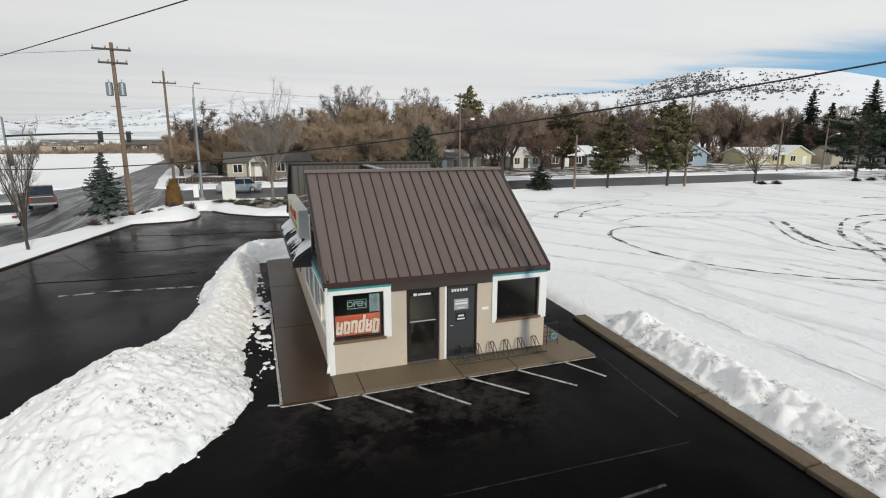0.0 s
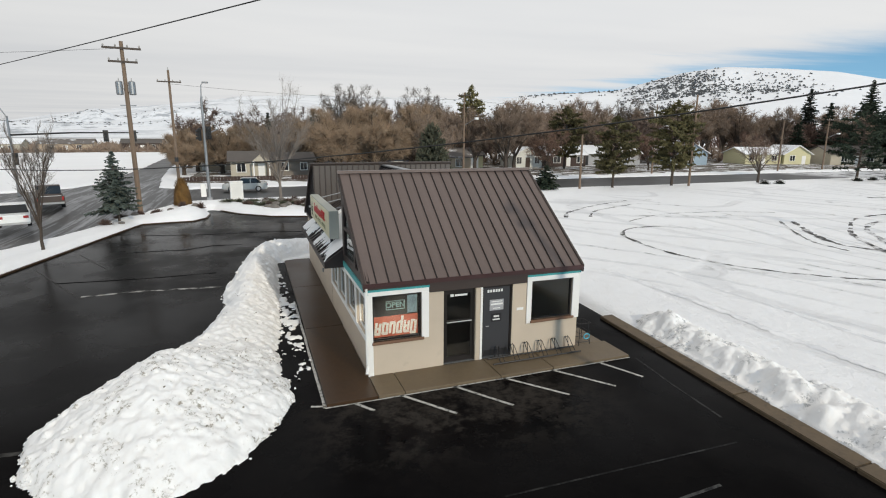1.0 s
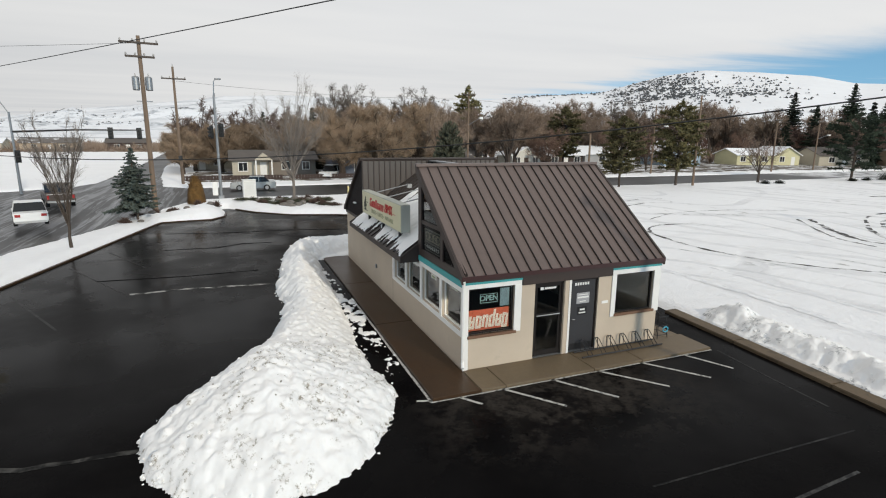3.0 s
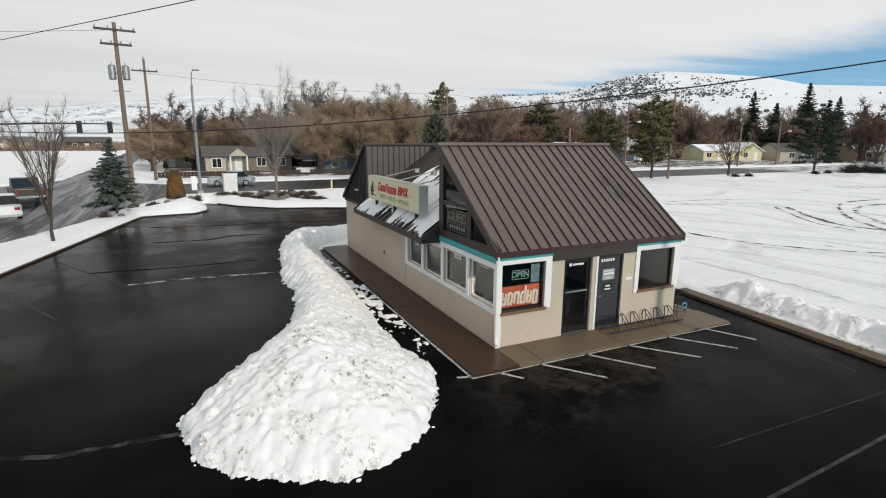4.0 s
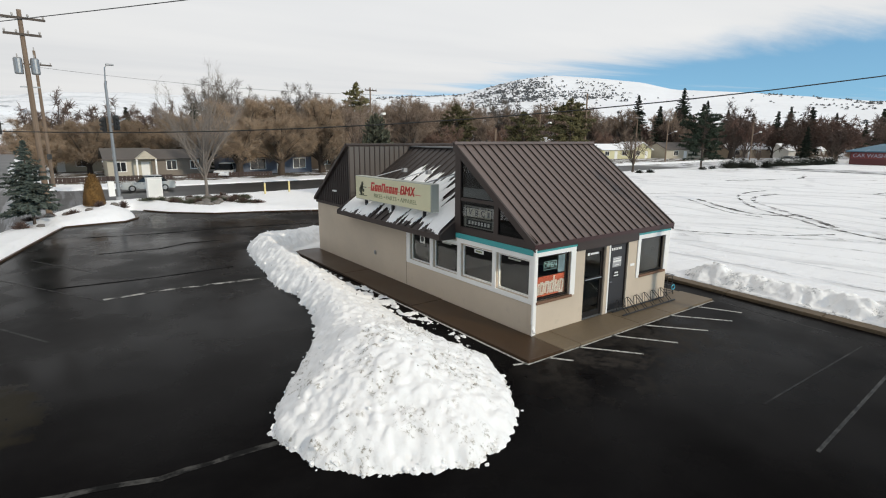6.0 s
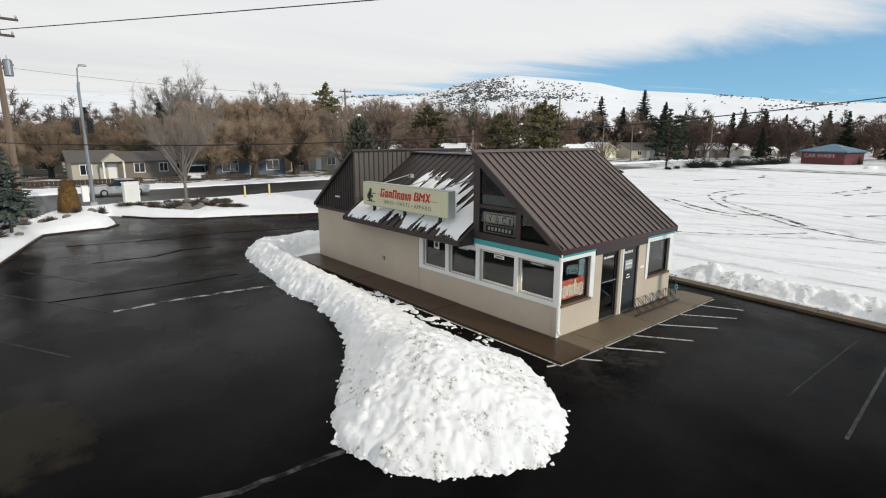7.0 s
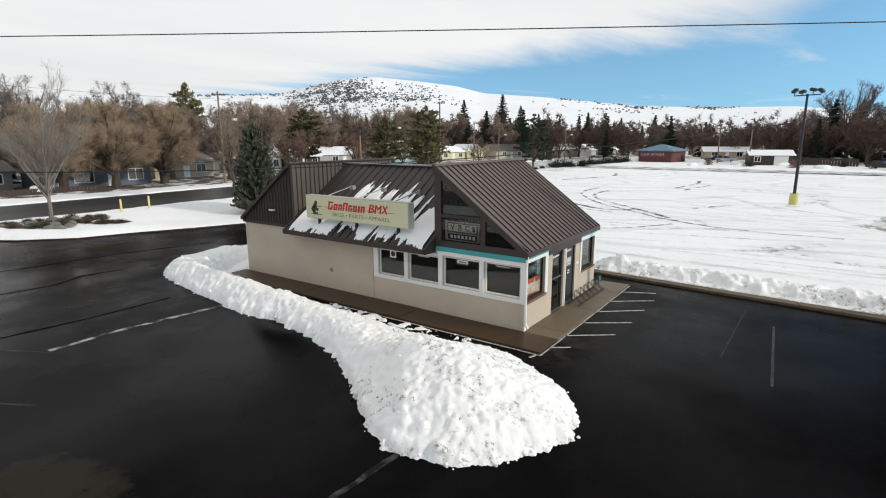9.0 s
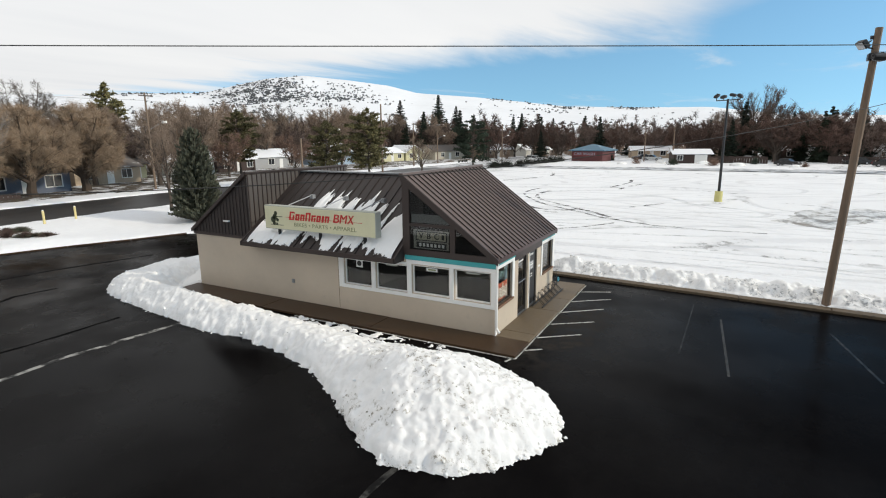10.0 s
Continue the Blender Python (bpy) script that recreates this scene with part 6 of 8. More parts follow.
# the bare woods further out, too many to count
rs = random.Random(93)
tris = []
for _ in range(420):
    az, dist = radians(rs.uniform(48, 118)), rs.uniform(215, 340)
    x, y, hh = -8 + dist * math.sin(az), -9 + dist * math.cos(az), rs.uniform(6.5, 12.5)
    if x < 128:
        continue
    for _k in range(90):
        a, el, q = rs.uniform(0, 2 * math.pi), rs.uniform(-0.4, 1.5), rs.uniform(0.6, 1.05)
        e = Vector((math.cos(a) * math.cos(el) * hh * 0.42, math.sin(a) * math.cos(el) * hh * 0.42, hh * 0.55 + math.sin(el) * hh * 0.45)) * q
        b_ = e * rs.uniform(0.3, 0.7)
        sd = e.cross(Vector((rs.uniform(-1, 1), rs.uniform(-1, 1), rs.uniform(-1, 1)))).normalized() * 0.11
        o = Vector((x, y, 0.4))
        tris += [tuple(o + b_ - sd), tuple(o + b_ + sd), tuple(o + e)]
tagged(tri_soup("far_woods", tris, SHRUBD, None), "hazy brown bare woods beyond the houses", "woods", kind="stuff")

# brush, hedges and undergrowth between the houses, too fine to count
rs = random.Random(91)
tris = []
for _ in range(900):
    az = radians(rs.uniform(-3, 112))
    dist = rs.uniform(92, 300)
    x, y = -8 + dist * math.sin(az), -9 + dist * math.cos(az)
    if (y < 84 and x < 128) or abs(x + 19) < 7 or (x > 128 and dist < 150):
        continue
    z0, r0, h0 = 0.4, rs.uniform(1.5, 4.0), rs.uniform(1.5, 4.5)
    for _k in range(46):
        a, el, q = rs.uniform(0, 2 * math.pi), rs.uniform(0.1, 1.4), rs.uniform(0.7, 1.1)
        e = Vector((math.cos(a) * math.cos(el) * r0, math.sin(a) * math.cos(el) * r0, math.sin(el) * h0)) * q
        b_ = e * rs.uniform(0, 0.4)
        s = e.cross(Vector((rs.uniform(-1, 1), rs.uniform(-1, 1), rs.uniform(-1, 1)))).normalized() * 0.10
        o = Vector((x, y, z0))
        tris += [tuple(o + b_ - s), tuple(o + b_ + s), tuple(o + e)]
tagged(tri_soup("undergrowth", tris, TWIG, None), "brown brush and hedges between distant houses", "brush", kind="stuff")

rs = random.Random(92)
tris = []
for _ in range(900):
    x, y = rs.uniform(-210, -24), 190 + 150 * rs.random() ** 1.5
    r0, h0 = rs.uniform(2.0, 7.0), rs.uniform(0.8, 2.6) * rs.choice((1, 1, 1.7))
    for _k in range(24):
        a, el, q = rs.uniform(0, 2 * math.pi), rs.uniform(0.1, 1.4), rs.uniform(0.7, 1.1)
        e = Vector((math.cos(a) * math.cos(el) * r0, math.sin(a) * math.cos(el) * r0, math.sin(el) * h0)) * q
        b_ = e * rs.uniform(0, 0.4)
        s = e.cross(Vector((rs.uniform(-1, 1), rs.uniform(-1, 1), rs.uniform(-1, 1)))).normalized() * 0.2
        o = Vector((x, y, 0.2))
        tris += [tuple(o + b_ - s), tuple(o + b_ + s), tuple(o + e)]
tagged(tri_soup("hedgerow", tris, TWIG, None), "long brown hedgerow across the snowy fields", "hedgerow", kind="stuff")

# shrubs, boulders and the clipped cone in the corner beds


def clump(name, label, at, r, h, seed, mat, n_=260, category="shrub", group="", snow=0):
    r_ = random.Random(seed)
    e = thing(name, label, category, at, 0, group)
    tris = []
    for _ in range(n_):
        az, el = r_.uniform(0, 2 * math.pi), r_.uniform(0.05, 1.45)
        d = Vector((math.cos(az) * math.cos(el) * r, math.sin(az) * math.cos(el) * r, math.sin(el) * h))
        b_ = d * r_.uniform(0.0, 0.5)
        e_ = d * r_.uniform(0.75, 1.1)
        s = d.cross(Vector((r_.uniform(-1, 1), r_.uniform(-1, 1), r_.uniform(-1, 1)))).normalized() * 0.022
        tris += [tuple(b_ - s), tuple(b_ + s), tuple(e_)]
    tri_soup("foliage", tris, mat, e)
    tris = []
    for _ in range(snow):
        az, el = r_.uniform(0, 2 * math.pi), r_.uniform(0.55, 1.5)
        c = Vector((math.cos(az) * math.cos(el) * r, math.sin(az) * math.cos(el) * r, math.sin(el) * h)) * r_.uniform(0.85, 1.0)
        w_ = r_.uniform(0.10, 0.28)
        for k in range(3):
            a = 2.1 * k + az
            tris.append(tuple(c + Vector((math.cos(a) * w_, math.sin(a) * w_, r_.uniform(-0.05, 0.03)))))
    if snow:
        tri_soup("snow", tris, SNOW, e)
    return e


def boulder(at, r, seed):
    r_ = random.Random(seed)
    bm_ = bmesh.new()
    bmesh.ops.create_icosphere(bm_, subdivisions=2, radius=r)
    for v in bm_.verts:
        v.co *= 1 + 0.35 * noise.noise(v.co * (1.5 / r) + Vector((seed, 0, 0)))
        v.co.z *= 0.62
    o = obj("boulder", bm_, ROCK, smooth=True)
    o.matrix_world = pose(*at, 0, 0, r_.uniform(0, 360))
    return tagged(o, "dark grey boulder half buried in snow", "boulder", "boulders in the beds")


rs = random.Random(23)
for i in range(30):
    x = rs.uniform(-3.9, 3.4)
    y = 36.2 + rs.uniform(-1.6, 2.2) - 0.25 * x
    if i % 2:
        boulder((x, y, gz_at(x, y) + 0.08), rs.uniform(0.22, 0.45), i)
    else:
        clump("shrub", "low dry red-brown shrub poking through snow", (x, y, gz_at(x, y)), rs.uniform(0.4, 0.8), rs.uniform(0.3, 0.55), 50 + i, BEDSHRUB, group="shrubs in the beds")
for i, (x, y) in enumerate(((-10.9, 33.2), (-9.6, 32.6), (-11.8, 31.0), (-8.0, 34.6), (-6.6, 34.0), (-12.2, 28.4))):
    clump("shrub", "low dry red-brown shrub poking through snow", (x, y, gz_at(x, y)), rs.uniform(0.4, 0.7), rs.uniform(0.3, 0.6), 80 + i, BEDSHRUB, group="shrubs in the beds")
    boulder((x + 0.9, y + 0.3, gz_at(x + 0.9, y) + 0.05), rs.uniform(0.18, 0.32), 40 + i)
for i in range(16):
    x = rs.uniform(-4.6, 3.6)
    y = 36.4 + rs.uniform(-1.4, 1.6) - 0.25 * x
    clump("shrub", "low dark juniper shrub spreading over snow", (x, y, gz_at(x, y)), rs.uniform(0.6, 1.1), rs.uniform(0.25, 0.5), 400 + i, NEEDLEG, 300, group="shrubs in the beds")
for i in range(20):
    x, y = 84 + i * 1.9 + rs.uniform(-0.6, 0.6), 36.5 - i * 0.28 + rs.uniform(-1, 1)
    clump("shrub", "low dark evergreen shrub dusted with snow", (x, y, gz_at(x, y)), rs.uniform(1.5, 2.4), rs.uniform(1.2, 2.0), 120 + i, NEEDLED, 420, group="shrubs along the field", snow=34)
for i, (x, y) in enumerate(((60.0, 36.8), (62.2, 36.4), (77.0, 36.2), (80.6, 36.4))):
    clump("shrub", "low dark evergreen shrub dusted with snow", (x, y, gz_at(x, y)), 0.9, 0.6, 150 + i, NEEDLED, 260, group="shrubs along the field", snow=8)

cone = thing("clipped_arborvitae", "bronze-brown clipped column of arborvitae in snow", "hedge", (-8.2, 36.6, gz_at(-8.2, 36.6)))
bm = bmesh.new()
bmesh.ops.create_cone(bm, cap_ends=True, segments=28, radius1=0.72, radius2=0.40, depth=2.2, matrix=pose(0, 0, 1.08))
bmesh.ops.subdivide_edges(bm, edges=bm.edges[:], cuts=2, use_grid_fill=True)
for v in bm.verts:
    if v.co.z > 1.6:
        k_ = (v.co.z - 1.6) / 0.6
        v.co.x *= 1 - 0.55 * k_ * k_
        v.co.y *= 1 - 0.55 * k_ * k_
    v.co += Vector((v.co.x, v.co.y, 0)) * 0.18 * noise.noise(v.co * 3)
part("foliage", bm, ARBOR, cone, smooth=True)
tris = []
for _ in range(900):
    a, z = rs.uniform(0, 2 * math.pi), rs.uniform(0.0, 2.18)
    r = (0.72 - 0.32 * z / 2.2) * (1 - 0.55 * max(0, (z - 1.6) / 0.6) ** 2)
    c = Vector((math.cos(a) * r, math.sin(a) * r, z))
    e = c + Vector((math.cos(a) * 0.10, math.sin(a) * 0.10, rs.uniform(0.05, 0.2)))
    s = Vector((-math.sin(a), math.cos(a), 0)) * 0.03
    tris += [tuple(c - s), tuple(c + s), tuple(e)]
tri_soup("sprays", tris, ARBOR, cone)

ub = thing("utility_cabinet", "white upright utility cabinet on a snowy bed", "utility box", (-3.9, 38.9, gz_at(-3.9, 38.9)), 8)
part("body", B(-0.55, -0.28, -0.1, 0.55, 0.28, 1.78, bev=0.03), WHITE, ub)
part("door_seam", B(-0.46, -0.288, 0.1, 0.46, -0.281, 1.66), simple("off_white_panel", (0.72, 0.71, 0.67), 0.6), ub)
part("lid", B(-0.6, -0.33, 1.785, 0.6, 0.33, 1.85, bev=0.02), WHITE, ub)
bol = thing("bollard", "short yellow and white steel bollard in snow", "bollard", (5.2, 39.3, gz_at(5.2, 39.3)), group="bollards")
part("post", T([(0, 0, -0.2), (0, 0, 1.0)], 0.085, 10), YELLOW, bol)
part("cap", T([(0, 0, 1.0), (0, 0, 1.06)], [0.085, 0.03], 10), WHITE, bol)
place(bol, 7.6, 39.6)

# ---- poles and wires ----


def crossarm(parent, z, half, rz=0.0, pins=4):
    c, s = math.cos(rz), math.sin(rz)
    bm_ = bmesh.new()
    box(bm_, -half, -0.22, z - 0.07, half, -0.10, z + 0.07)
    bmesh.ops.rotate(bm_, verts=bm_.verts[:], cent=(0, 0, 0), matrix=Matrix.Rotation(rz, 3, "Z"))
    arm = part("crossarm", bm_, ARMWOOD, parent)
    for i in range(pins):
        u = -half * 0.92 + 2 * half * 0.92 * i / (pins - 1)
        x, y_ = u * c + 0.16 * s, u * s - 0.16 * c
        part("insulator", T([(x, y_, z + 0.07), (x, y_, z + 0.16), (x, y_, z + 0.26)], [0.03, 0.07, 0.045], 7), INSUL, arm)
    return arm


def utility_pole(name, label, at, h, r, group="utility poles"):
    p = thing(name, label, "utility pole", at, 0, group)
    part("shaft", T([(0, 0, -0.5), (0, 0, h * 0.5), (0, 0, h)], [r, r * 0.85, r * 0.66], 10), WOODPOLE, p, "weathered brown wooden shaft")
    return p


pa = utility_pole("utility_pole", "tall wooden utility pole with two crossarms and transformers", (-10.9, 33.5, 0.1), 12.9, 0.19)
crossarm(pa, 12.4, 1.25, 0.15, 4)
crossarm(pa, 11.45, 0.95, 0.15, 4)
for sx in (-0.42, 0.42):
    tr = part("transformer", T([(sx, -0.1, 9.1), (sx, -0.1, 9.15), (sx, -0.1, 10.0), (sx, -0.1, 10.08)], [0.2, 0.24, 0.24, 0.18], 14), GALV, pa, "grey transformer can")
    part("bushing", T([(sx, -0.1, 10.08), (sx, -0.1, 10.3)], [0.05, 0.03], 6), INSUL, tr)
part("bracket", B(-0.5, -0.06, 9.5, 0.5, 0.02, 9.62), GALV, pa)
part("side_arm", B(-0.5, -0.06, 8.3, 0.55, 0.02, 8.38), GALV, pa)


def signal(parent, x, y_, z, rz=0.0):
    bm_ = B(-0.17, -0.12, -0.5, 0.17, 0.12, 0.5, bev=0.02)
    s = part("signal_head", bm_, SIGNAL, parent, "black three-lens traffic signal")
    s.matrix_local = pose(x, y_, z, 0, 0, rz)
    for i in range(3):
        part("visor", T([(0, -0.12, 0.31 - 0.31 * i), (0, -0.30, 0.29 - 0.31 * i)], [0.12, 0.12], 10), SIGNAL, s)
        part("lens", T([(0, -0.125, 0.31 - 0.31 * i), (0, -0.13, 0.31 - 0.31 * i)], [0.1, 0.1], 10), AMBER if i == 1 else SIGNAL, s)
    part("backplate", B(-0.24, 0.02, -0.58, 0.24, 0.035, 0.58), SIGNAL, s)



pb = utility_pole("utility_pole", "wooden utility pole with a single crossarm across the street", (-10.6, 56.6, 0.3), 13.2, 0.18)
crossarm(pb, 11.9, 1.25, 0.1, 4)
part("top_pin", T([(0, 0, 13.1), (0, 0, 13.5)], 0.05, 6), INSUL, pb)
part("pedestrian_signal", B(-0.2, -0.35, 2.9, 0.2, -0.12, 3.4), SIGNAL, pb)

sp = thing("signal_pole", "grey steel signal pole with a luminaire arm", "street light", (-6.3, 40.4, gz_at(-6.3, 40.0)))
part("shaft", T([(0, 0, -0.3), (0, 0, 9.0), (0.05, 0, 9.3)], [0.15, 0.10, 0.09], 10), GALV, sp)
part("base", B(-0.25, -0.25, -0.2, 0.25, 0.25, 0.25, bev=0.03), GALV, sp)
part("luminaire_arm", T([(0.0, 0, 9.1), (0.08, -0.02, 10.3), (0.25, -0.05, 10.5)], 0.045, 8), GALV, sp)
part("lamp_head", B(0.15, -0.16, 10.44, 0.7, 0.06, 10.58, bev=0.04), GALV, sp, "grey cobra lamp head")
part("mast_arm", T([(0, 0, 5.9), (1.2, 1.4, 6.5)], [0.08, 0.05], 8), GALV, sp)
signal(sp, 0.4, -0.35, 6.1, 25)
signal(sp, -0.42, 0.1, 5.95, -60)
part("control_box", B(-0.7, -0.25, 0.3, -0.25, 0.2, 1.5, bev=0.02), WHITE, sp)

# far left lamp
ll = thing("signal_mast", "grey steel signal mast with lamp arm and hanging signals", "traffic light", (-24.3, 50.4, 0.3))
part("shaft", T([(0, 0, -0.3), (0, 0, 7.7)], [0.14, 0.09], 9), GALV, ll)
part("lamp_arm", T([(0, 0, 7.6), (-0.5, -0.1, 8.6), (-1.3, -0.2, 9.2), (-2.2, -0.3, 9.4)], 0.05, 7), GALV, ll)
part("lamp_head", B(-2.8, -0.45, 9.32, -2.1, -0.2, 9.46, bev=0.04), GALV, ll)
part("mast_arm", T([(0, 0, 5.9), (5.0, 0.7, 6.15), (10.8, 1.5, 6.2)], [0.10, 0.08, 0.05], 8), BLACKSTEEL, ll)
signal(ll, 7.9, 0.9, 5.85, 12)
signal(ll, 10.4, 1.3, 5.85, 12)
signal(ll, 0.3, -0.3, 3.6, 40)

for (x, y_, h, lamp) in ((48.5, 37.9, 10.9, False), (33.6, 39.4, 6.2, False), (26.2, 57.3, 11.8, True), (59.6, 57, 11.0, True), (87.0, 56.0, 9.5, False), (100, 57, 9.5, True), (120, 48, 10.0, True), (118, 5, 8.5, False), (124, 12, 8.0, False)):
    q = utility_pole("utility_pole", "slim wooden utility pole beside the street", (x, y_, gz_at(x, y_)), h, 0.15)
    if h > 8 and not (x == 48.5):
        crossarm(q, h - 0.4, 0.95, 0.1, 4)
    if lamp:
        part("lamp_arm", T([(0, 0, h * 0.62), (1.3, -0.9, h * 0.70)], 0.035, 6), GALV, q)
        part("lamp_head", B(1.2, -1.25, h * 0.69, 1.7, -0.85, h * 0.715), WHITE, q)

# pole with floodlights at the curb, and the field's lamp post
npole = thing("flood_light_pole", "brown wooden pole with floodlights beside the curb", "light pole", (8.62, -10.13, 0.0))
part("shaft", T([(0, 0, -0.5), (0, 0, 5), (0, 0, 10.0)], [0.155, 0.135, 0.11], 12), WOODPOLE, npole)
for sx, sy, sz, tilt, turn in ((-0.30, 0.42, 9.42, 40, 205), (-0.22, -0.10, 9.02, 62, 110), (0.12, -0.30, 9.05, 55, 20)):
    hd = part("flood_head", B(-0.20, -0.09, -0.15, 0.20, 0.09, 0.15, bev=0.03), BLACKSTEEL, npole, "black floodlight")
    hd.matrix_local = pose(sx, sy, sz, tilt, 0, turn)
    part("lens", B(-0.17, -0.098, -0.12, 0.17, -0.092, 0.12), LENSCLR, hd, "clear glass lens")
    part("yoke", T([(-0.22, 0.0, 0), (-0.22, 0.16, 0), (0.22, 0.16, 0), (0.22, 0.0, 0)], 0.014, 5), BLACKSTEEL, hd)
part("bracket", B(-0.16, -0.18, 8.92, 0.16, 0.18, 9.16, bev=0.02), BLACKSTEEL, npole, "black steel clamp")
part("bracket_arm", T([(0, 0, 9.3), (-0.16, 0.24, 9.34), (-0.28, 0.38, 9.36)], 0.028, 6), BLACKSTEEL, npole)
part("photocell", T([(-0.02, 0.16, 9.62), (-0.02, 0.16, 9.74)], 0.05, 8), BLACKSTEEL, npole)
npole.matrix_world = pose(8.62, -10.13, 0.0, 2.0, 0, 0)
lp = thing("lot_lamp_post", "tall steel lamp post with four floodlights on a yellow base", "light pole", (41.0, -5.83, gz_at(41, -5.83)))
part("base", T([(0, 0, -0.2), (0, 0, 0.95)], [0.36, 0.34], 14), POLEYEL, lp, "yellow painted concrete base")
part("shaft", T([(0, 0, 0.95), (0, 0, 9.4)], [0.13, 0.09], 10), BLACKSTEEL, lp)
part("crossbar", T([(-0.45, -0.95, 9.3), (0.45, 0.95, 9.3)], 0.045, 8), BLACKSTEEL, lp)
for t, tilt, lift_ in ((-1.0, -38, 0.30), (-0.4, -14, 0.42), (0.4, 14, 0.30), (1.0, 38, 0.42)):
    fh = part("flood_head", B(-0.24, -0.26, -0.14, 0.24, 0.26, 0.14, bev=0.09), BLACKSTEEL, lp, "black floodlight")
    fh.matrix_local = pose(t * 0.45, t * 0.95, 9.3 + lift_, -tilt, 0, -25)
    part("stem", T([(t * 0.45, t * 0.95, 9.3), (t * 0.45, t * 0.95, 9.3 + lift_)], 0.03, 6), BLACKSTEEL, lp)


def wire(name, a, b, sag, r, label, mat=WIRE):
    a, b = Vector(a), Vector(b)
    n_ = 40
    pts = [a.lerp(b, i / n_) - Vector((0, 0, sag * 4 * (i / n_) * (1 - i / n_))) for i in range(n_ + 1)]
    return tagged(obj(name, T(pts, r, 5), mat), label, "cable", "overhead cables")


wire("overhead_cable", (-33, 42, 8.6), (21, -38, 9.3), 0.55, 0.012, "thin black overhead cable crossing above the lot")
wire("overhead_cable", (-10.9, 33.4, 12.5), (-80, 60, 12), 0.6, 0.012, "thin black overhead cable")
wire("overhead_cable", (-34, 27.5, 10.39), (17, -21.0, 11.09), 5.29, 0.011, "black overhead cable sagging low across the lot")
wire("overhead_cable", (26.2, 57.3, 11.3), (-10.6, 56.6, 12.0), 0.5, 0.014, "thin black overhead cable along the street")
wire("overhead_cable", (26.2, 57.3, 11.3), (59.6, 57, 10.6), 0.5, 0.014, "thin black overhead cable along the street")
wire("overhead_cable", (59.6, 57, 10.6), (100, 57, 9.3), 0.5, 0.014, "thin black overhead cable along the street")

# ---- houses ----
SHINGLE = Mat("snow_dusted_shingles", (0.14, 0.125, 0.115), 0.9, var=0.2, big=0.5, fine=9, bump=0.2, bdist=0.02)
SHINGLE.over(SHINGLE.math("MULTIPLY", SHINGLE.step(SHINGLE.noise(0.4, 6, 0.7), 0.52, 0.62), 0.8), (0.75, 0.76, 0.78))
SHINGLE = SHINGLE.m
DARKSH = simple("dark_shingles", (0.10, 0.088, 0.08), 0.9, var=0.2, fine=12, bump=0.2)
ROOFSNOW = simple("snow_on_roof", (0.84, 0.85, 0.87), 0.7, var=0.04, bump=0.2)
BLUETIN = Mat("blue_metal_roof", (0.075, 0.17, 0.24), 0.5, 0.2, var=0.12, bump=0.05)
BLUETIN.over(BLUETIN.step(BLUETIN.noise(0.7, 5), 0.60, 0.70), (0.7, 0.72, 0.75))
BLUETIN = BLUETIN.m
SIGNGREY = simple("faded_grey_blue_sign_paint", (0.34, 0.38, 0.46), 0.6, var=0.3)


def siding(name, col):
    return Mat(name, col, 0.75, var=0.08, big=0.8, fine=12, bump=0.1, stretch=(1, 1, 5)).m


CREAM, BLUEG, WHITEH = siding("cream_siding", (0.46, 0.415, 0.33)), siding("blue_grey_siding", (0.115, 0.135, 0.18)), siding("white_siding", (0.68, 0.68, 0.64))
YELL, BRICKR, BROWNH = siding("pale_yellow_siding", (0.62, 0.58, 0.36)), siding("red_brick_siding", (0.11, 0.035, 0.035)), siding("brown_siding", (0.05, 0.031, 0.025))
BLUEH, TANH, GREYH = siding("light_blue_siding", (0.30, 0.38, 0.45)), siding("tan_siding", (0.42, 0.33, 0.24)), siding("grey_siding", (0.36, 0.36, 0.36))


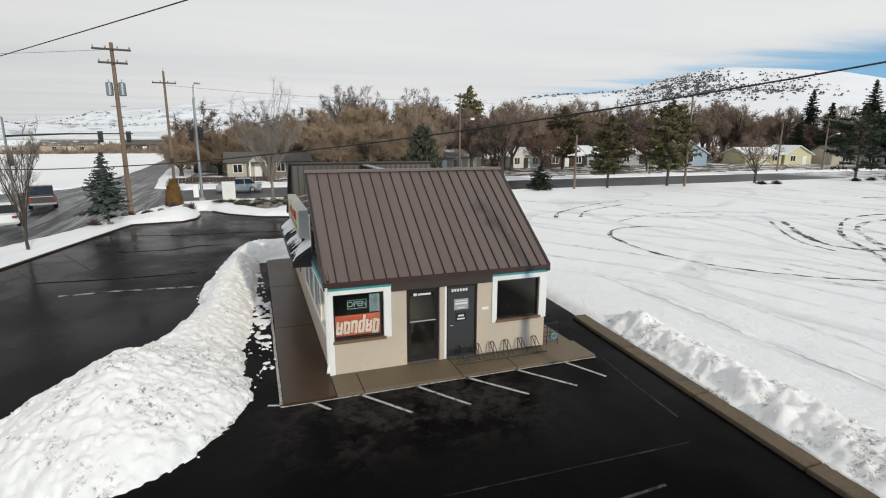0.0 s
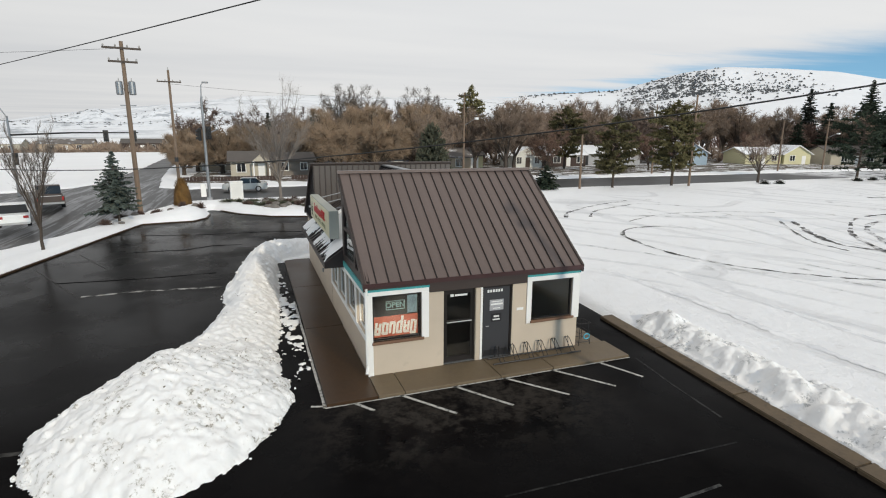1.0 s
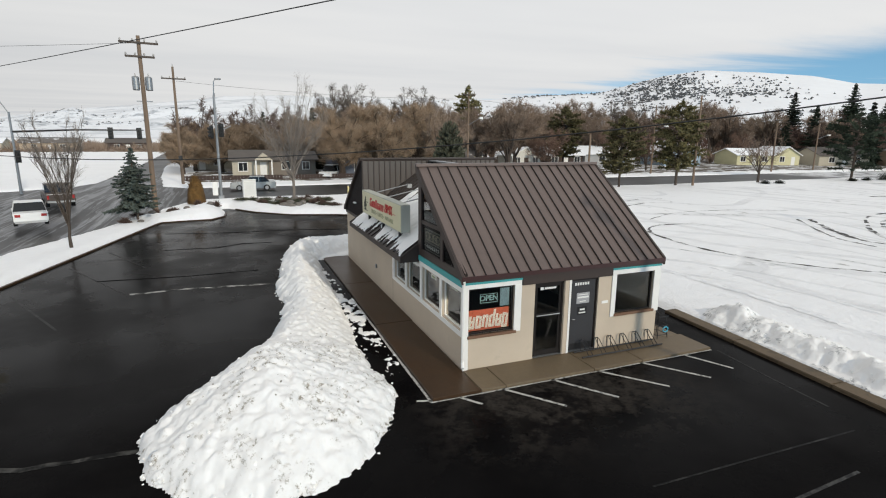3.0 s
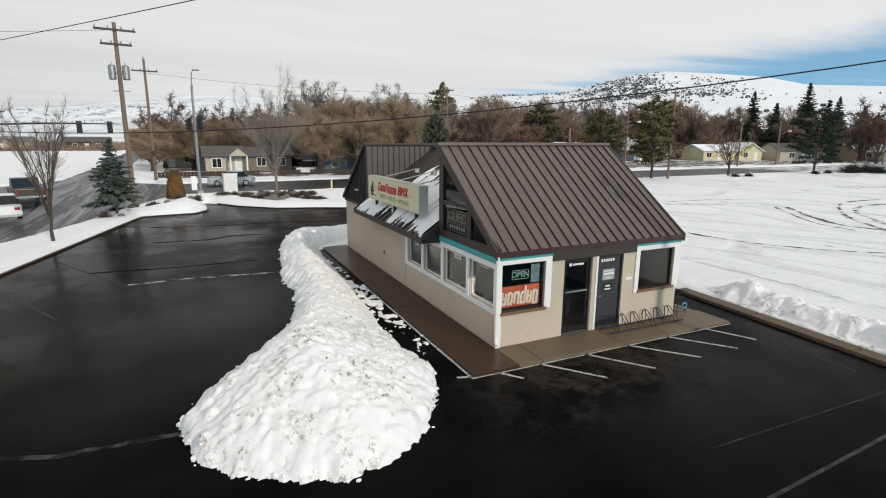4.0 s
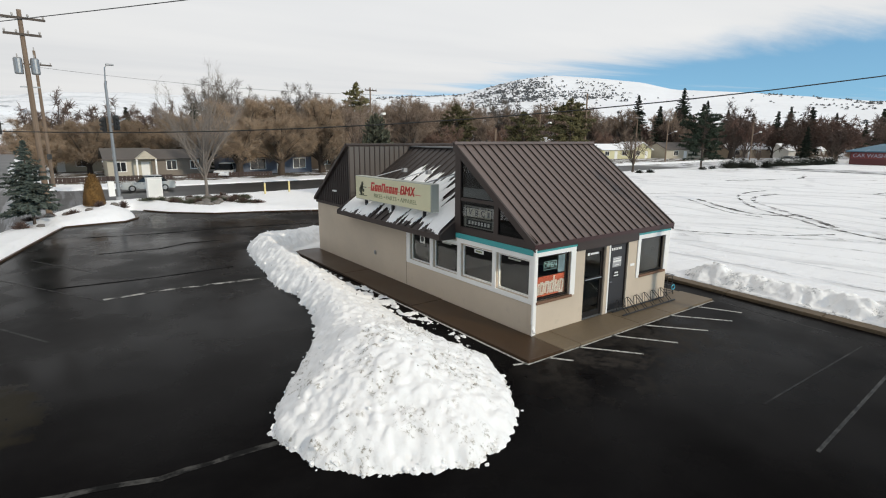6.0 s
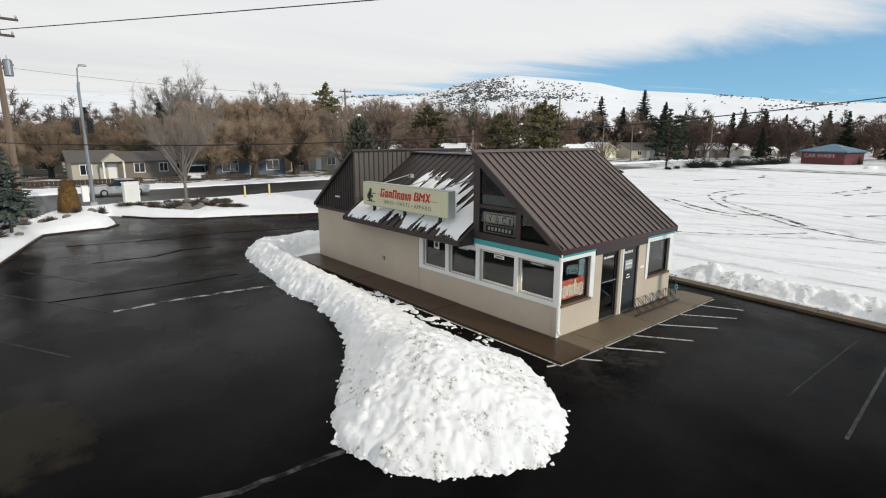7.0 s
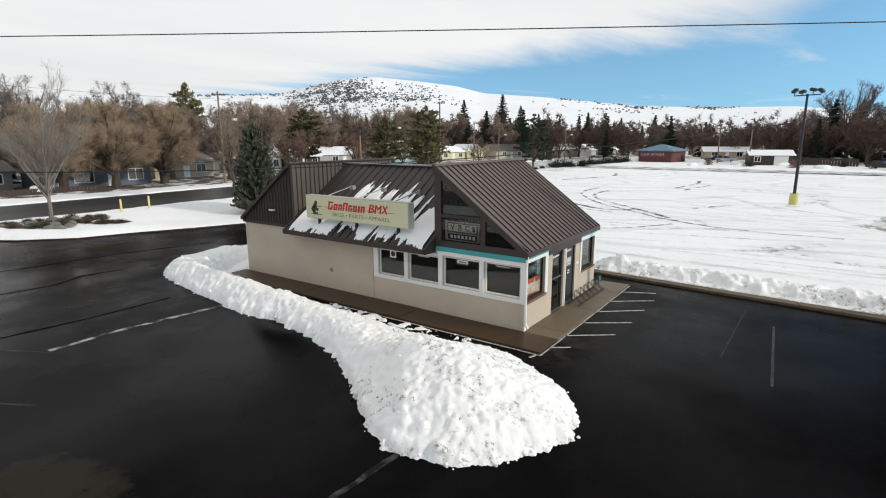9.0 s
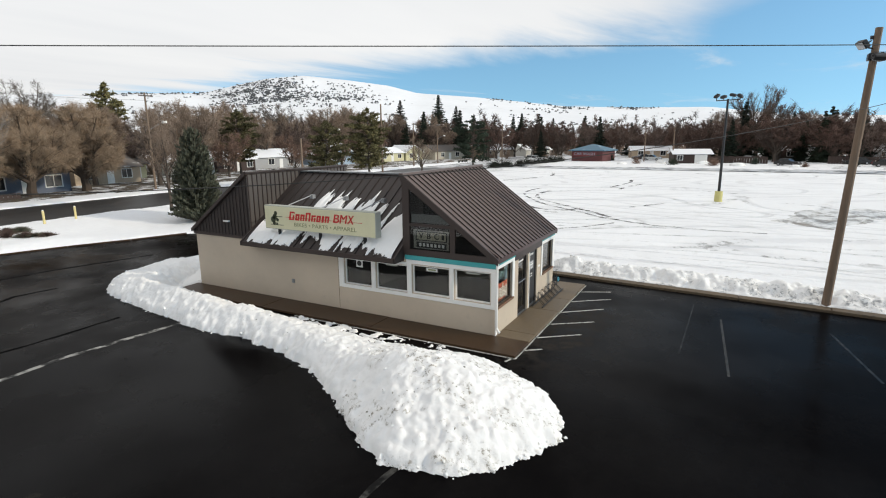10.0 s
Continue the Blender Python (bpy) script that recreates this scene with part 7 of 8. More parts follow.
def house(label, at, rz, wd, dp, eave, ridge, wall_m, roof_m, wins=(), doors_=(), along=True, over=0.45, chimney=False, z=None, hip=False):
    """A low house whose front faces -y in its own frame. wins: (x, z, width, height) on the front."""
    hz_ = gz_at(*at) - 0.1 if z is None else z
    h_ = thing("house", label, "house", (*at, hz_), rz)
    bm_ = B(-wd / 2, 0, -0.4, wd / 2, dp, eave)
    if hip:
        pass
    elif along:
        prism(bm_, [(0, eave), (dp, eave), (dp / 2, ridge - 0.12)], -wd / 2, wd / 2, "x")
    else:
        prism(bm_, [(-wd / 2, eave), (wd / 2, eave), (0, ridge - 0.12)], 0, dp, "y")
    part("wall", bm_, wall_m, h_)
    bm_ = bmesh.new()
    if hip:
        lo, up_ = [], []
        for x, y in ((-1, 0), (1, 0), (1, 1), (-1, 1)):
            lo.append(bm_.verts.new((x * (wd / 2 + over), -over + y * (dp + 2 * over), eave - 0.16)))
            up_.append(bm_.verts.new((x * (wd / 2 + over), -over + y * (dp + 2 * over), eave + 0.06)))
        ra, rb_ = bm_.verts.new((-max(0.3, (wd - dp) / 2), dp / 2, ridge)), bm_.verts.new((max(0.3, (wd - dp) / 2), dp / 2, ridge))
        bm_.faces.new(lo)
        for i in range(4):
            bm_.faces.new((lo[i], lo[(i + 1) % 4], up_[(i + 1) % 4], up_[i]))
        for f_ in ((up_[0], up_[1], rb_, ra), (up_[1], up_[2], rb_), (up_[2], up_[3], ra, rb_), (up_[3], up_[0], ra)):
            bm_.faces.new(f_)
        bmesh.ops.recalc_face_normals(bm_, faces=bm_.faces[:])
    elif along:
        k = (ridge - eave) / (dp / 2)
        for s in (-1, 1):
            prism(bm_, [(dp / 2, ridge), (dp / 2, ridge - 0.14), (dp / 2 + s * (dp / 2 + over), eave - k * over - 0.14 + 0.12), (dp / 2 + s * (dp / 2 + over), eave - k * over + 0.12)], -wd / 2 - over, wd / 2 + over, "x")
    else:
        k = (ridge - eave) / (wd / 2)
        for s in (-1, 1):
            prism(bm_, [(0, ridge), (0, ridge - 0.14), (s * (wd / 2 + over), eave - k * over - 0.02), (s * (wd / 2 + over), eave - k * over + 0.12)], -over, dp + over, "y")
    roof_ = part("roof", bm_, roof_m, h_)
    if chimney:
        part("chimney", B(wd * 0.18, dp * 0.45, ridge - 0.5, wd * 0.18 + 0.6, dp * 0.45 + 0.6, ridge + 0.8), BRICKR, roof_)
    for (x, zc, w_, t_) in wins:
        g_ = part("window", B(x - w_ / 2, -0.02, zc - t_ / 2, x + w_ / 2, 0.01, zc + t_ / 2), DARKGLASS, h_)
        for q in ((x - w_ / 2 - 0.1, zc - t_ / 2, x - w_ / 2, zc + t_ / 2), (x + w_ / 2, zc - t_ / 2, x + w_ / 2 + 0.1, zc + t_ / 2), (x - w_ / 2 - 0.1, zc + t_ / 2, x + w_ / 2 + 0.1, zc + t_ / 2 + 0.1), (x - w_ / 2 - 0.1, zc - t_ / 2 - 0.1, x + w_ / 2 + 0.1, zc - t_ / 2), (x - 0.03, zc - t_ / 2, x + 0.03, zc + t_ / 2)):
            part("window_frame", B(q[0], -0.06, q[1], q[2], -0.021, q[3]), WHITE, g_)
    for (x, w_) in doors_:
        part("door", B(x - w_ / 2, -0.04, 0.0, x + w_ / 2, 0.01, 2.05), WHITE if wall_m is not WHITEH else BROWNH, h_)
    return h_


h1 = house("cream house with a dark roof and small gabled porch", (-2.7, 67), 0, 4.8, 7, 2.45, 3.7, CREAM, DARKSH, ((-1.0, 1.45, 1.1, 1.1),), ((1.7, 0.9),))
part("porch_roof", P([(0.5, 2.4), (2.9, 2.4), (1.7, 3.4)], -1.6, 0.0, "y"), CREAM, h1)
for x in (0.65, 2.75):
    part("porch_post", B(x - 0.09, -1.5, 0, x + 0.09, -1.32, 2.4), WHITE, h1)
house("grey-brown house with small windows behind bare trees", (3.1, 68.2), 0, 6.6, 7, 2.4, 3.5, siding("taupe_siding", (0.20, 0.17, 0.14)), DARKSH, ((-0.9, 1.5, 1.1, 1.1), (1.9, 1.5, 0.9, 1.0)), ())
house("cream cottage with a low snow-dusted roof", (-7.6, 84), 4, 6, 6, 2.3, 3.4, CREAM, SHINGLE, ((0.5, 1.5, 1.3, 1.2),), ((-2, 0.95),))
house("blue-grey house with white-framed windows", (14.4, 65.5), -3, 12, 8, 2.55, 3.7, BLUEG, DARKSH, ((-1.7, 1.5, 2.0, 1.4), (4.2, 1.5, 1.7, 1.3)), ((1.4, 1.0),))
house("tan house behind bare trees", (29, 72), -3, 9, 8, 2.5, 3.8, TANH, SHINGLE, ((-3, 1.5, 1.4, 1.2), (2.5, 1.5, 1.4, 1.2)), ((0.2, 0.95),))
house("pale yellow garage with a grey shingle roof", (36.2, 79), -4, 5.6, 6, 2.5, 3.8, YELL, DARKSH, (), ((0.6, 2.6),))
house("small white house with a snowy roof", (47.6, 77), -6, 6, 7, 2.5, 4.1, WHITEH, ROOFSNOW, ((-1.8, 1.5, 1.0, 1.2), (1.9, 1.5, 1.0, 1.2)), ((0, 0.9),), along=False)
house("red-brown house with a snowy roof", (56.8, 78), -6, 8.5, 8, 2.5, 4.0, BROWNH, ROOFSNOW, ((-2, 1.5, 1.4, 1.2), (3, 1.5, 1.2, 1.2)), ((0.5, 0.9),))
house("low grey house with a snowy roof", (70, 80), -8, 12, 8, 2.6, 4.2, GREYH, ROOFSNOW, ((-2, 1.5, 1.4, 1.2), (3, 1.5, 1.2, 1.2)), ((0.5, 0.9),))
house("light blue gabled house with a snowy roof", (86, 76), -10, 9, 9, 2.7, 5.4, BLUEH, ROOFSNOW, ((0, 1.5, 2.4, 1.3),), ((-3, 0.95),), along=False)
house("pale yellow ranch house with a snowy roof", (105.5, 74), -14, 8.5, 8, 2.5, 3.9, YELL, ROOFSNOW, ((-2.8, 1.5, 1.2, 1.0), (2.6, 1.5, 1.2, 1.0)), ((0, 0.9),))
house("pale yellow gabled house with a snowy roof", (112.8, 71.5), -16, 6.2, 8, 2.5, 4.4, YELL, ROOFSNOW, ((-1.2, 1.5, 1.1, 1.1),), ((1.5, 0.9),), along=False)
house("cream house with a dark roof", (124, 66), -18, 12, 8, 2.6, 4.3, CREAM, DARKSH, ((-3, 1.5, 1.3, 1.1), (3, 1.5, 1.4, 1.2)), ((0, 0.95),))
house("tan ranch house with a snowy roof", (142, 58), -22, 14, 8, 2.6, 4.2, TANH, ROOFSNOW, ((-4, 1.5, 1.3, 1.1), (3, 1.5, 1.4, 1.2)), ((0, 0.95),))
house("white house with a snowy roof", (158, 50), -26, 12, 8, 2.6, 4.4, WHITEH, ROOFSNOW, ((-3, 1.5, 1.3, 1.1), (3, 1.5, 1.4, 1.2)), ((0, 0.95),))
house("brown garage house with white doors", (117, 0.8), -75, 7.8, 6, 2.3, 3.3, BROWNH, ROOFSNOW, ((-2.6, 1.4, 1.1, 1.0),), ((1.8, 2.6),))
house("low tan house with a snowy roof", (147, 13), -75, 11, 8, 2.3, 3.5, TANH, ROOFSNOW, ((-3, 1.5, 1.3, 1.1), (3, 1.5, 1.4, 1.2)), ((0, 0.95),))
house("long low brown building under snow", (146, -24), -78, 13, 8, 2.5, 3.6, BROWNH, ROOFSNOW, ((-4, 1.5, 1.4, 1.0), (4, 1.5, 1.4, 1.0)), ((0, 1.2),))
house("low white house under snow", (150, -44), -84, 14, 9, 2.6, 4.0, GREYH, ROOFSNOW, ((-4, 1.5, 1.6, 1.1), (3, 1.5, 1.6, 1.2)), ((0, 1.2),))
cw = house("red car wash building with a blue metal hipped roof", (122.0, 25.6), -103, 8.4, 7.4, 2.8, 4.3, BRICKR, BLUETIN, (), (), over=0.6, hip=True)
bm = B(-3.9, -0.07, 1.3, 2.6, -0.03, 2.5)
board = part("sign_board", bm, simple("maroon_sign_board", (0.17, 0.04, 0.04), 0.6), cw, "maroon sign board with white letters")
letters("CAR WASH", 1.0, SIGNGREY, board, pose(-0.65, -0.08, 1.9, 90), "sign_letter", 0.01, width=5.8)

def yard_h(X, Y):
    d = np.minimum(np.minimum(Y - 57.2, 118 - Y), np.minimum(X + 11, 150 - X)) + 2.2 * vnoise(X, Y, 0.22, 81, 4)
    return ground_top(X, Y) - 0.05 + 0.09 * sstep(d, 0.0, 0.8)


YARD = Mat("brown_winter_grass_and_leaf_litter", (0.085, 0.066, 0.046), 0.95, var=0.35, big=0.3, fine=4, bump=0.3, bdist=0.03)
YARD.over(YARD.step(YARD.noise(0.35, 7, 0.7), 0.50, 0.58), (0.78, 0.79, 0.80))
tagged(heightfield("yard", np.arange(-14, 152, 1.0), np.arange(54, 120, 1.0), yard_h, YARD.m, lambda X, Y, Z: Z > ground_top(X, Y) + 0.01), "brown winter grass and leaf litter patched with snow", "yard", kind="structure")

GREENTIN = siding("green_metal_roof", (0.07, 0.16, 0.11))
for (lb, x, y, rz_, wd_, rf, wl_) in (("long tan barn with a green metal roof", -96, 212, 6, 26, GREENTIN, TANH), ("low tan shed across the snowy field", -62, 206, 4, 16, SHINGLE, TANH), ("low cream farm house under a snowy roof", -78, 200, 2, 10, ROOFSNOW, CREAM), ("low brown barn across the snowy field", -40, 216, 3, 14, DARKSH, BROWNH)):
    house(lb, (x, y), rz_, wd_, 9, 2.8, 4.4, wl_, rf, ((-wd_ * 0.25, 1.5, 1.4, 1.2), (wd_ * 0.25, 1.5, 1.4, 1.2)), ((0, 1.4),))

fence = thing("board_fence", "low brown wooden board fence in front of the houses", "fence", (2.0, 60.5, 0.35))
for i in range(60):
    if i in (30, 31, 32, 33):
        continue
    part("board", B(-13 + i * 0.4, 0, -0.2, -12.64 + i * 0.4, 0.03, 0.72), BROWNH, fence)
for z in (0.15, 0.52):
    part("rail", B(-13, 0.035, z, 11, 0.09, z + 0.08), BROWNH, fence)

# ---- cars ----


def car(label, at, rz, paint, tall=1.46, ln=4.6, wagon=False):
    c = thing("car", label, "car", at, rz, "cars")
    hw = 0.88
    body = [(-ln / 2, 0.35), (-ln / 2 + 0.03, 0.75), (-ln / 2 + 0.25, 0.88), (-ln * 0.22, 0.92), (ln * 0.32, 0.96), (ln / 2 - 0.05, 0.90), (ln / 2, 0.4), (ln / 2 - 0.1, 0.25), (-ln / 2 + 0.1, 0.25)]
    bm_ = P(body, -hw, hw, "y")
    bmesh.ops.bevel(bm_, geom=[e for e in bm_.edges if abs(e.verts[0].co.y - e.verts[1].co.y) < 0.01], offset=0.06, segments=2, affect="EDGES")
    bd = part("body", bm_, paint, c)
    back = ln * 0.46 if wagon else ln * 0.36
    cab = [(-ln * 0.22, 0.90), (-ln * 0.07, tall - 0.06), (0.0, tall), (back - 0.5 if not wagon else back - 0.15, tall - 0.02), (back, 0.93)]
    bm_ = bmesh.new()
    lo = [bm_.verts.new((p[0], -hw + 0.04, p[1])) if p[1] < 1 else bm_.verts.new((p[0], -hw + 0.16, p[1])) for p in cab]
    hi = [bm_.verts.new((p[0], hw - 0.04, p[1])) if p[1] < 1 else bm_.verts.new((p[0], hw - 0.16, p[1])) for p in cab]
    bm_.faces.new(lo)
    bm_.faces.new(hi[::-1])
    for i in range(len(cab)):
        j = (i + 1) % len(cab)
        bm_.faces.new((lo[i], hi[i], hi[j], lo[j]))
    bmesh.ops.recalc_face_normals(bm_, faces=bm_.faces[:])
    part("glasshouse", bm_, CARGLASS, c, "dark tinted windows")
    part("roof", B(-ln * 0.07, -hw + 0.14, tall - 0.04, back - (0.5 if not wagon else 0.15), hw - 0.14, tall + 0.015, bev=0.02), paint, c)
    for s in (-1, 1):
        part("pillar", T([(ln * 0.12, s * (hw - 0.05), 0.93), (ln * 0.12, s * (hw - 0.15), tall)], 0.035, 5), paint, c)
        for x in (-ln * 0.31, ln * 0.29):
            w_ = part("wheel", T([(x, s * (hw - 0.2), 0.32), (x, s * (hw + 0.02), 0.32)], 0.32, 18), TYRE, c, "black tyre")
            part("rim", T([(x, s * (hw + 0.021), 0.32), (x, s * (hw + 0.03), 0.32)], 0.2, 14), RIM, w_)
        part("headlight", B(-ln / 2 - 0.01, s * 0.62 - 0.16, 0.62, -ln / 2 + 0.12, s * 0.62 + 0.16, 0.76), LENSCLR, c)
        part("tail_light", B(ln / 2 - 0.1, s * 0.66 - 0.14, 0.66, ln / 2 + 0.012, s * 0.66 + 0.14, 0.82), LENSRED, c)
    part("bumper", B(-ln / 2 - 0.04, -hw + 0.05, 0.32, -ln / 2 + 0.1, hw - 0.05, 0.5, bev=0.03), paint, c)
    return c


car("silver sedan on the wet street", (-3.2, 48.3, 0.31), 0, SILVER)
car("white sedan on the slushy road", (-17.85, 30.0, 0.31), -72, CARWHITE)


def pickup(label, at, rz, paint):
    c = thing("pickup_truck", label, "car", at, rz)
    hw, ln = 0.95, 5.3
    bm_ = P([(-2.65, 0.45), (-2.6, 0.95), (-1.25, 1.08), (0.55, 1.08), (0.55, 0.62), (2.6, 0.62), (2.65, 0.45)], -hw, hw, "y")
    bmesh.ops.bevel(bm_, geom=bm_.edges[:], offset=0.03, segments=1, affect="EDGES")
    part("body", bm_, paint, c)
    cab = [(-1.25, 1.08), (-0.65, 1.72), (0.35, 1.74), (0.55, 1.08)]
    part("cab", P(cab, -hw + 0.1, hw - 0.1, "y"), CARGLASS, c, "dark tinted cab windows")
    part("roof", B(-0.66, -hw + 0.09, 1.72, 0.38, hw - 0.09, 1.78, bev=0.02), paint, c)
    for s in (-1, 1):
        part("bed_side", B(0.56, s * (hw - 0.03) - 0.03, 0.6, 2.62, s * (hw - 0.03) + 0.03, 1.06), paint, c)
        for x in (-1.7, 1.6):
            w_ = part("wheel", T([(x, s * (hw - 0.24), 0.37), (x, s * (hw + 0.02), 0.37)], 0.37, 18), TYRE, c, "black tyre")
            part("rim", T([(x, s * (hw + 0.021), 0.37), (x, s * (hw + 0.03), 0.37)], 0.22, 14), RIM, w_)
        part("tail_light", B(2.6, s * 0.82 - 0.07, 0.72, 2.67, s * 0.82 + 0.07, 1.0), LENSRED, c)
    part("tailgate", B(2.58, -hw + 0.07, 0.6, 2.64, hw - 0.07, 1.06), paint, c)
    part("bumper", B(2.64, -hw + 0.05, 0.42, 2.78, hw - 0.05, 0.58, bev=0.02), GALV, c)
    part("snow_load", B(0.58, -hw + 0.07, 0.63, 2.57, hw - 0.07, 0.92, bev=0.05), SNOW, c, "snow lying in the truck bed")
    return c


pickup("dark pickup truck with snow in its bed on the road", (-18.8, 40.2, 0.31), -71, simple("dark_brown_car_paint", (0.06, 0.045, 0.04), 0.35, 0.2, var=0.1, bump=0))
car("white minivan parked beside the blue-grey house", (7.6, 62.5, 0.4), 60, CARWHITE, 1.75, 4.8, True)
for i, (x, y_, rz, p_) in enumerate(((118, 38, 20, SILVER), (134, 14, -60, INK), (126, -10, -70, CARWHITE), (122, -30, -80, INK))):
    car("snow-dusted car parked beyond the field", (x, y_, gz_at(x, y_)), rz, p_)

# ---- bike rack and the basket beside it ----
rack = thing("bike_rack", "black steel bicycle rack with upright loops on the apron", "bike rack", (0, 0, -0.03))
for yy in (-0.52, -0.12):
    part("rail", T([(3.45, yy, 0.035), (6.35, yy, 0.035)], 0.022), BLACKSTEEL, rack)
for i in range(6):
    x = 3.75 + i * 0.47
    for dx in (-0.07, 0.07):
        part("loop", T([(x + dx, -0.52, 0.035), (x + dx * 0.8, -0.16, 0.36), (x + dx * 0.5, -0.10, 0.39), (x + dx, -0.08, 0.34), (x + dx, -0.12, 0.035)], 0.011, 6), BLACKSTEEL, rack)
    part("tie", T([(x - 0.05, -0.12, 0.385), (x + 0.05, -0.12, 0.385)], 0.011, 6), BLACKSTEEL, rack)
cart = thing("wire_stand", "small black wire stand with a blue ring beside the wall", "stand", (6.78, 0.12, -0.03))
for a in ((-0.2, -0.2), (0.2, -0.2), (0.2, 0.25), (-0.2, 0.25)):
    part("leg", T([(a[0], a[1], 0), (a[0] * 0.7, a[1] * 0.7, 0.7)], 0.012, 5), BLACKSTEEL, cart)
for z in (0.1, 0.4, 0.7):
    part("hoop", T([(-0.2, -0.2, z), (0.2, -0.2, z), (0.2, 0.25, z), (-0.2, 0.25, z), (-0.2, -0.2, z)], 0.01, 5), BLACKSTEEL, cart)
ring = [(0.10 * math.cos(a * math.pi / 8), -0.30, 0.32 + 0.08 * math.sin(a * math.pi / 8)) for a in range(17)]
part("blue_ring", T(ring, 0.02, 6), BLUEPAINT, cart, "light blue plastic ring")

# ---- hills ----
PROFILE = [(-180, 1.2), (-120, 1.0), (-60, 1.0), (-30, 0.8), (-20, 0.9), (-16, 1.6), (-12, 2.2), (-7, 2.75), (-3, 3.3), (0, 3.75), (6, 4.0), (12, 3.9), (19, 3.9), (25, 3.75), (32, 4.3), (38, 4.5), (41, 5.3), (44, 6.0), (47.5, 6.35), (52, 5.95), (56, 5.45),
           (59, 4.7), (65, 4.25), (70, 3.7), (74.5, 3.15), (81, 2.9), (88, 2.75), (94, 1.9), (101, 1.6), (115, 1.3), (140, 1.2), (180, 1.2)]
pa_, pe_ = np.array([p[0] for p in PROFILE]), np.array([p[1] for p in PROFILE])


def hill_top(AZ, R):
    el = np.interp(AZ, pa_, pe_)
    X, Y = R * np.sin(np.radians(AZ)), R * np.cos(np.radians(AZ))
    g = np.clip((R - 1050) / 1550, 0, 1)
    fold = 1 + 0.5 * vnoise(X, Y, 0.0026, 41, 4) * (1 - g)
    return 1.0 + 5 * g + R * np.tan(np.radians(el * np.minimum(g ** 0.72 * fold, 0.25 + 0.75 * g ** 0.3)))


az_s = np.arange(-180, 180.01, 0.6)
r_s = np.array([950, 1050, 1150, 1260, 1380, 1500, 1620, 1740, 1860, 1980, 2100, 2220, 2330, 2430, 2520, 2600, 2700, 2850])
AZ, RR = np.meshgrid(az_s, r_s, indexing="ij")
HZ = np.where(RR > 2610, hill_top(AZ, np.full(RR.shape, 2600.0)) - (RR - 2600) * 0.35, hill_top(AZ, RR))
HV = np.stack([RR * np.sin(np.radians(AZ)) - 9, RR * np.cos(np.radians(AZ)) - 10, HZ], -1).reshape(-1, 3)


def near_ridge(R, prof_az, prof_el, seed):
    """A lower ridge in front of the hills, dark scrub along its crest."""
    az_ = np.arange(prof_az[0], prof_az[-1] + 0.01, 0.15)
    el_ = np.interp(az_, prof_az, prof_el) + 0.06 * vnoise(az_, az_ * 0, 0.9, seed, 3)
    rows_ = []
    for g in (0, 0.15, 0.3, 0.45, 0.6, 0.75, 0.88, 1.0):
        rr = R - 320 * (1 - g)
        rows_.append(np.stack([rr * np.sin(np.radians(az_)) - 9, rr * np.cos(np.radians(az_)) - 10, 0.5 + 5.5 * g + rr * np.tan(np.radians(np.maximum(el_, 0) * g ** 1.25 * (1 - 0.25 * (1 - g) * vnoise(az_, az_ * 0 + g * 3, 1.1, seed + 1, 3))))], -1))
    back = rows_[-1] * np.array([1.1, 1.1, 0.0])
    v = np.stack(rows_ + [back], 1).reshape(-1, 3)
    o = pydata("backdrop_ridge", v.tolist(), grid_faces(len(az_), 9)[:, ::-1].tolist(), RIDGE, smooth=True)
    tagged(o, "low snowy ridge with dark scrub along the crest", "hills", kind="structure")
    return az_, el_


RIDGE = Mat("scrubby_snow_ridge", (0.78, 0.80, 0.83), 0.9, var=0.08, big=0.006, fine=0.06, bump=0.0)
RIDGE.over(RIDGE.math("MULTIPLY", RIDGE.step(RIDGE.noise(0.020, 9, 0.74), 0.50, 0.60), 0.7), (0.20, 0.22, 0.25))
RIDGE = RIDGE.m
CRESTS = [(1750, *near_ridge(1750, [-40, -24, -17.5, -15.9, -13.2, -12.4, -11.1, -10, -7.6, -5.5, -3.7, -2.0, 1.0, 6], [0.5, 0.8, 1.0, 1.15, 2.05, 2.3, 1.75, 1.6, 2.35, 2.45, 2.6, 2.5, 1.6, 0.3], 5)),
          (1450, *near_ridge(1450, [-50, -30, -20, -12, -6, 0, 4], [0.4, 0.9, 1.1, 1.0, 1.3, 1.0, 0.3], 9))]
hills = pydata("backdrop_hills", HV.tolist(), grid_faces(len(az_s), len(r_s))[:, ::-1].tolist(), HILL, smooth=True)
tagged(hills, "snow-covered hills speckled with junipers", "hills", kind="structure")
rs = random.Random(77)
JN, cand = [], 0
while len(JN) < 1800 and cand < 160000:
    cand += 1
    a, r = rs.uniform(14, 104), rs.uniform(1400, 2595)
    X_, Y_ = r * math.sin(radians(a)), r * math.cos(radians(a))
    dens = float(vnoise(np.array([X_]), np.array([Y_]), 0.004, 51, 3)[0])
    core = math.exp(-((a - 43.5) / 3.2) ** 2) * (1.0 if r > 1800 else 0.4) + 0.30 * math.exp(-((a - 50) / 4) ** 2) * (1.0 if r < 2450 else 0.05) + 0.8 * math.exp(-((a - 76) / 8) ** 2) * (1.0 if r > 2440 else 0.04) + 0.9 * math.exp(-((a - 31) / 7) ** 2) * (1.0 if r > 2550 else 0.03) + 0.012
    if rs.random() < core * max(0, 0.4 + dens * 2.0):
        JN.append((a, r))
jz = hill_top(np.array([j[0] for j in JN]), np.array([j[1] for j in JN]))
jv, jf = [], []
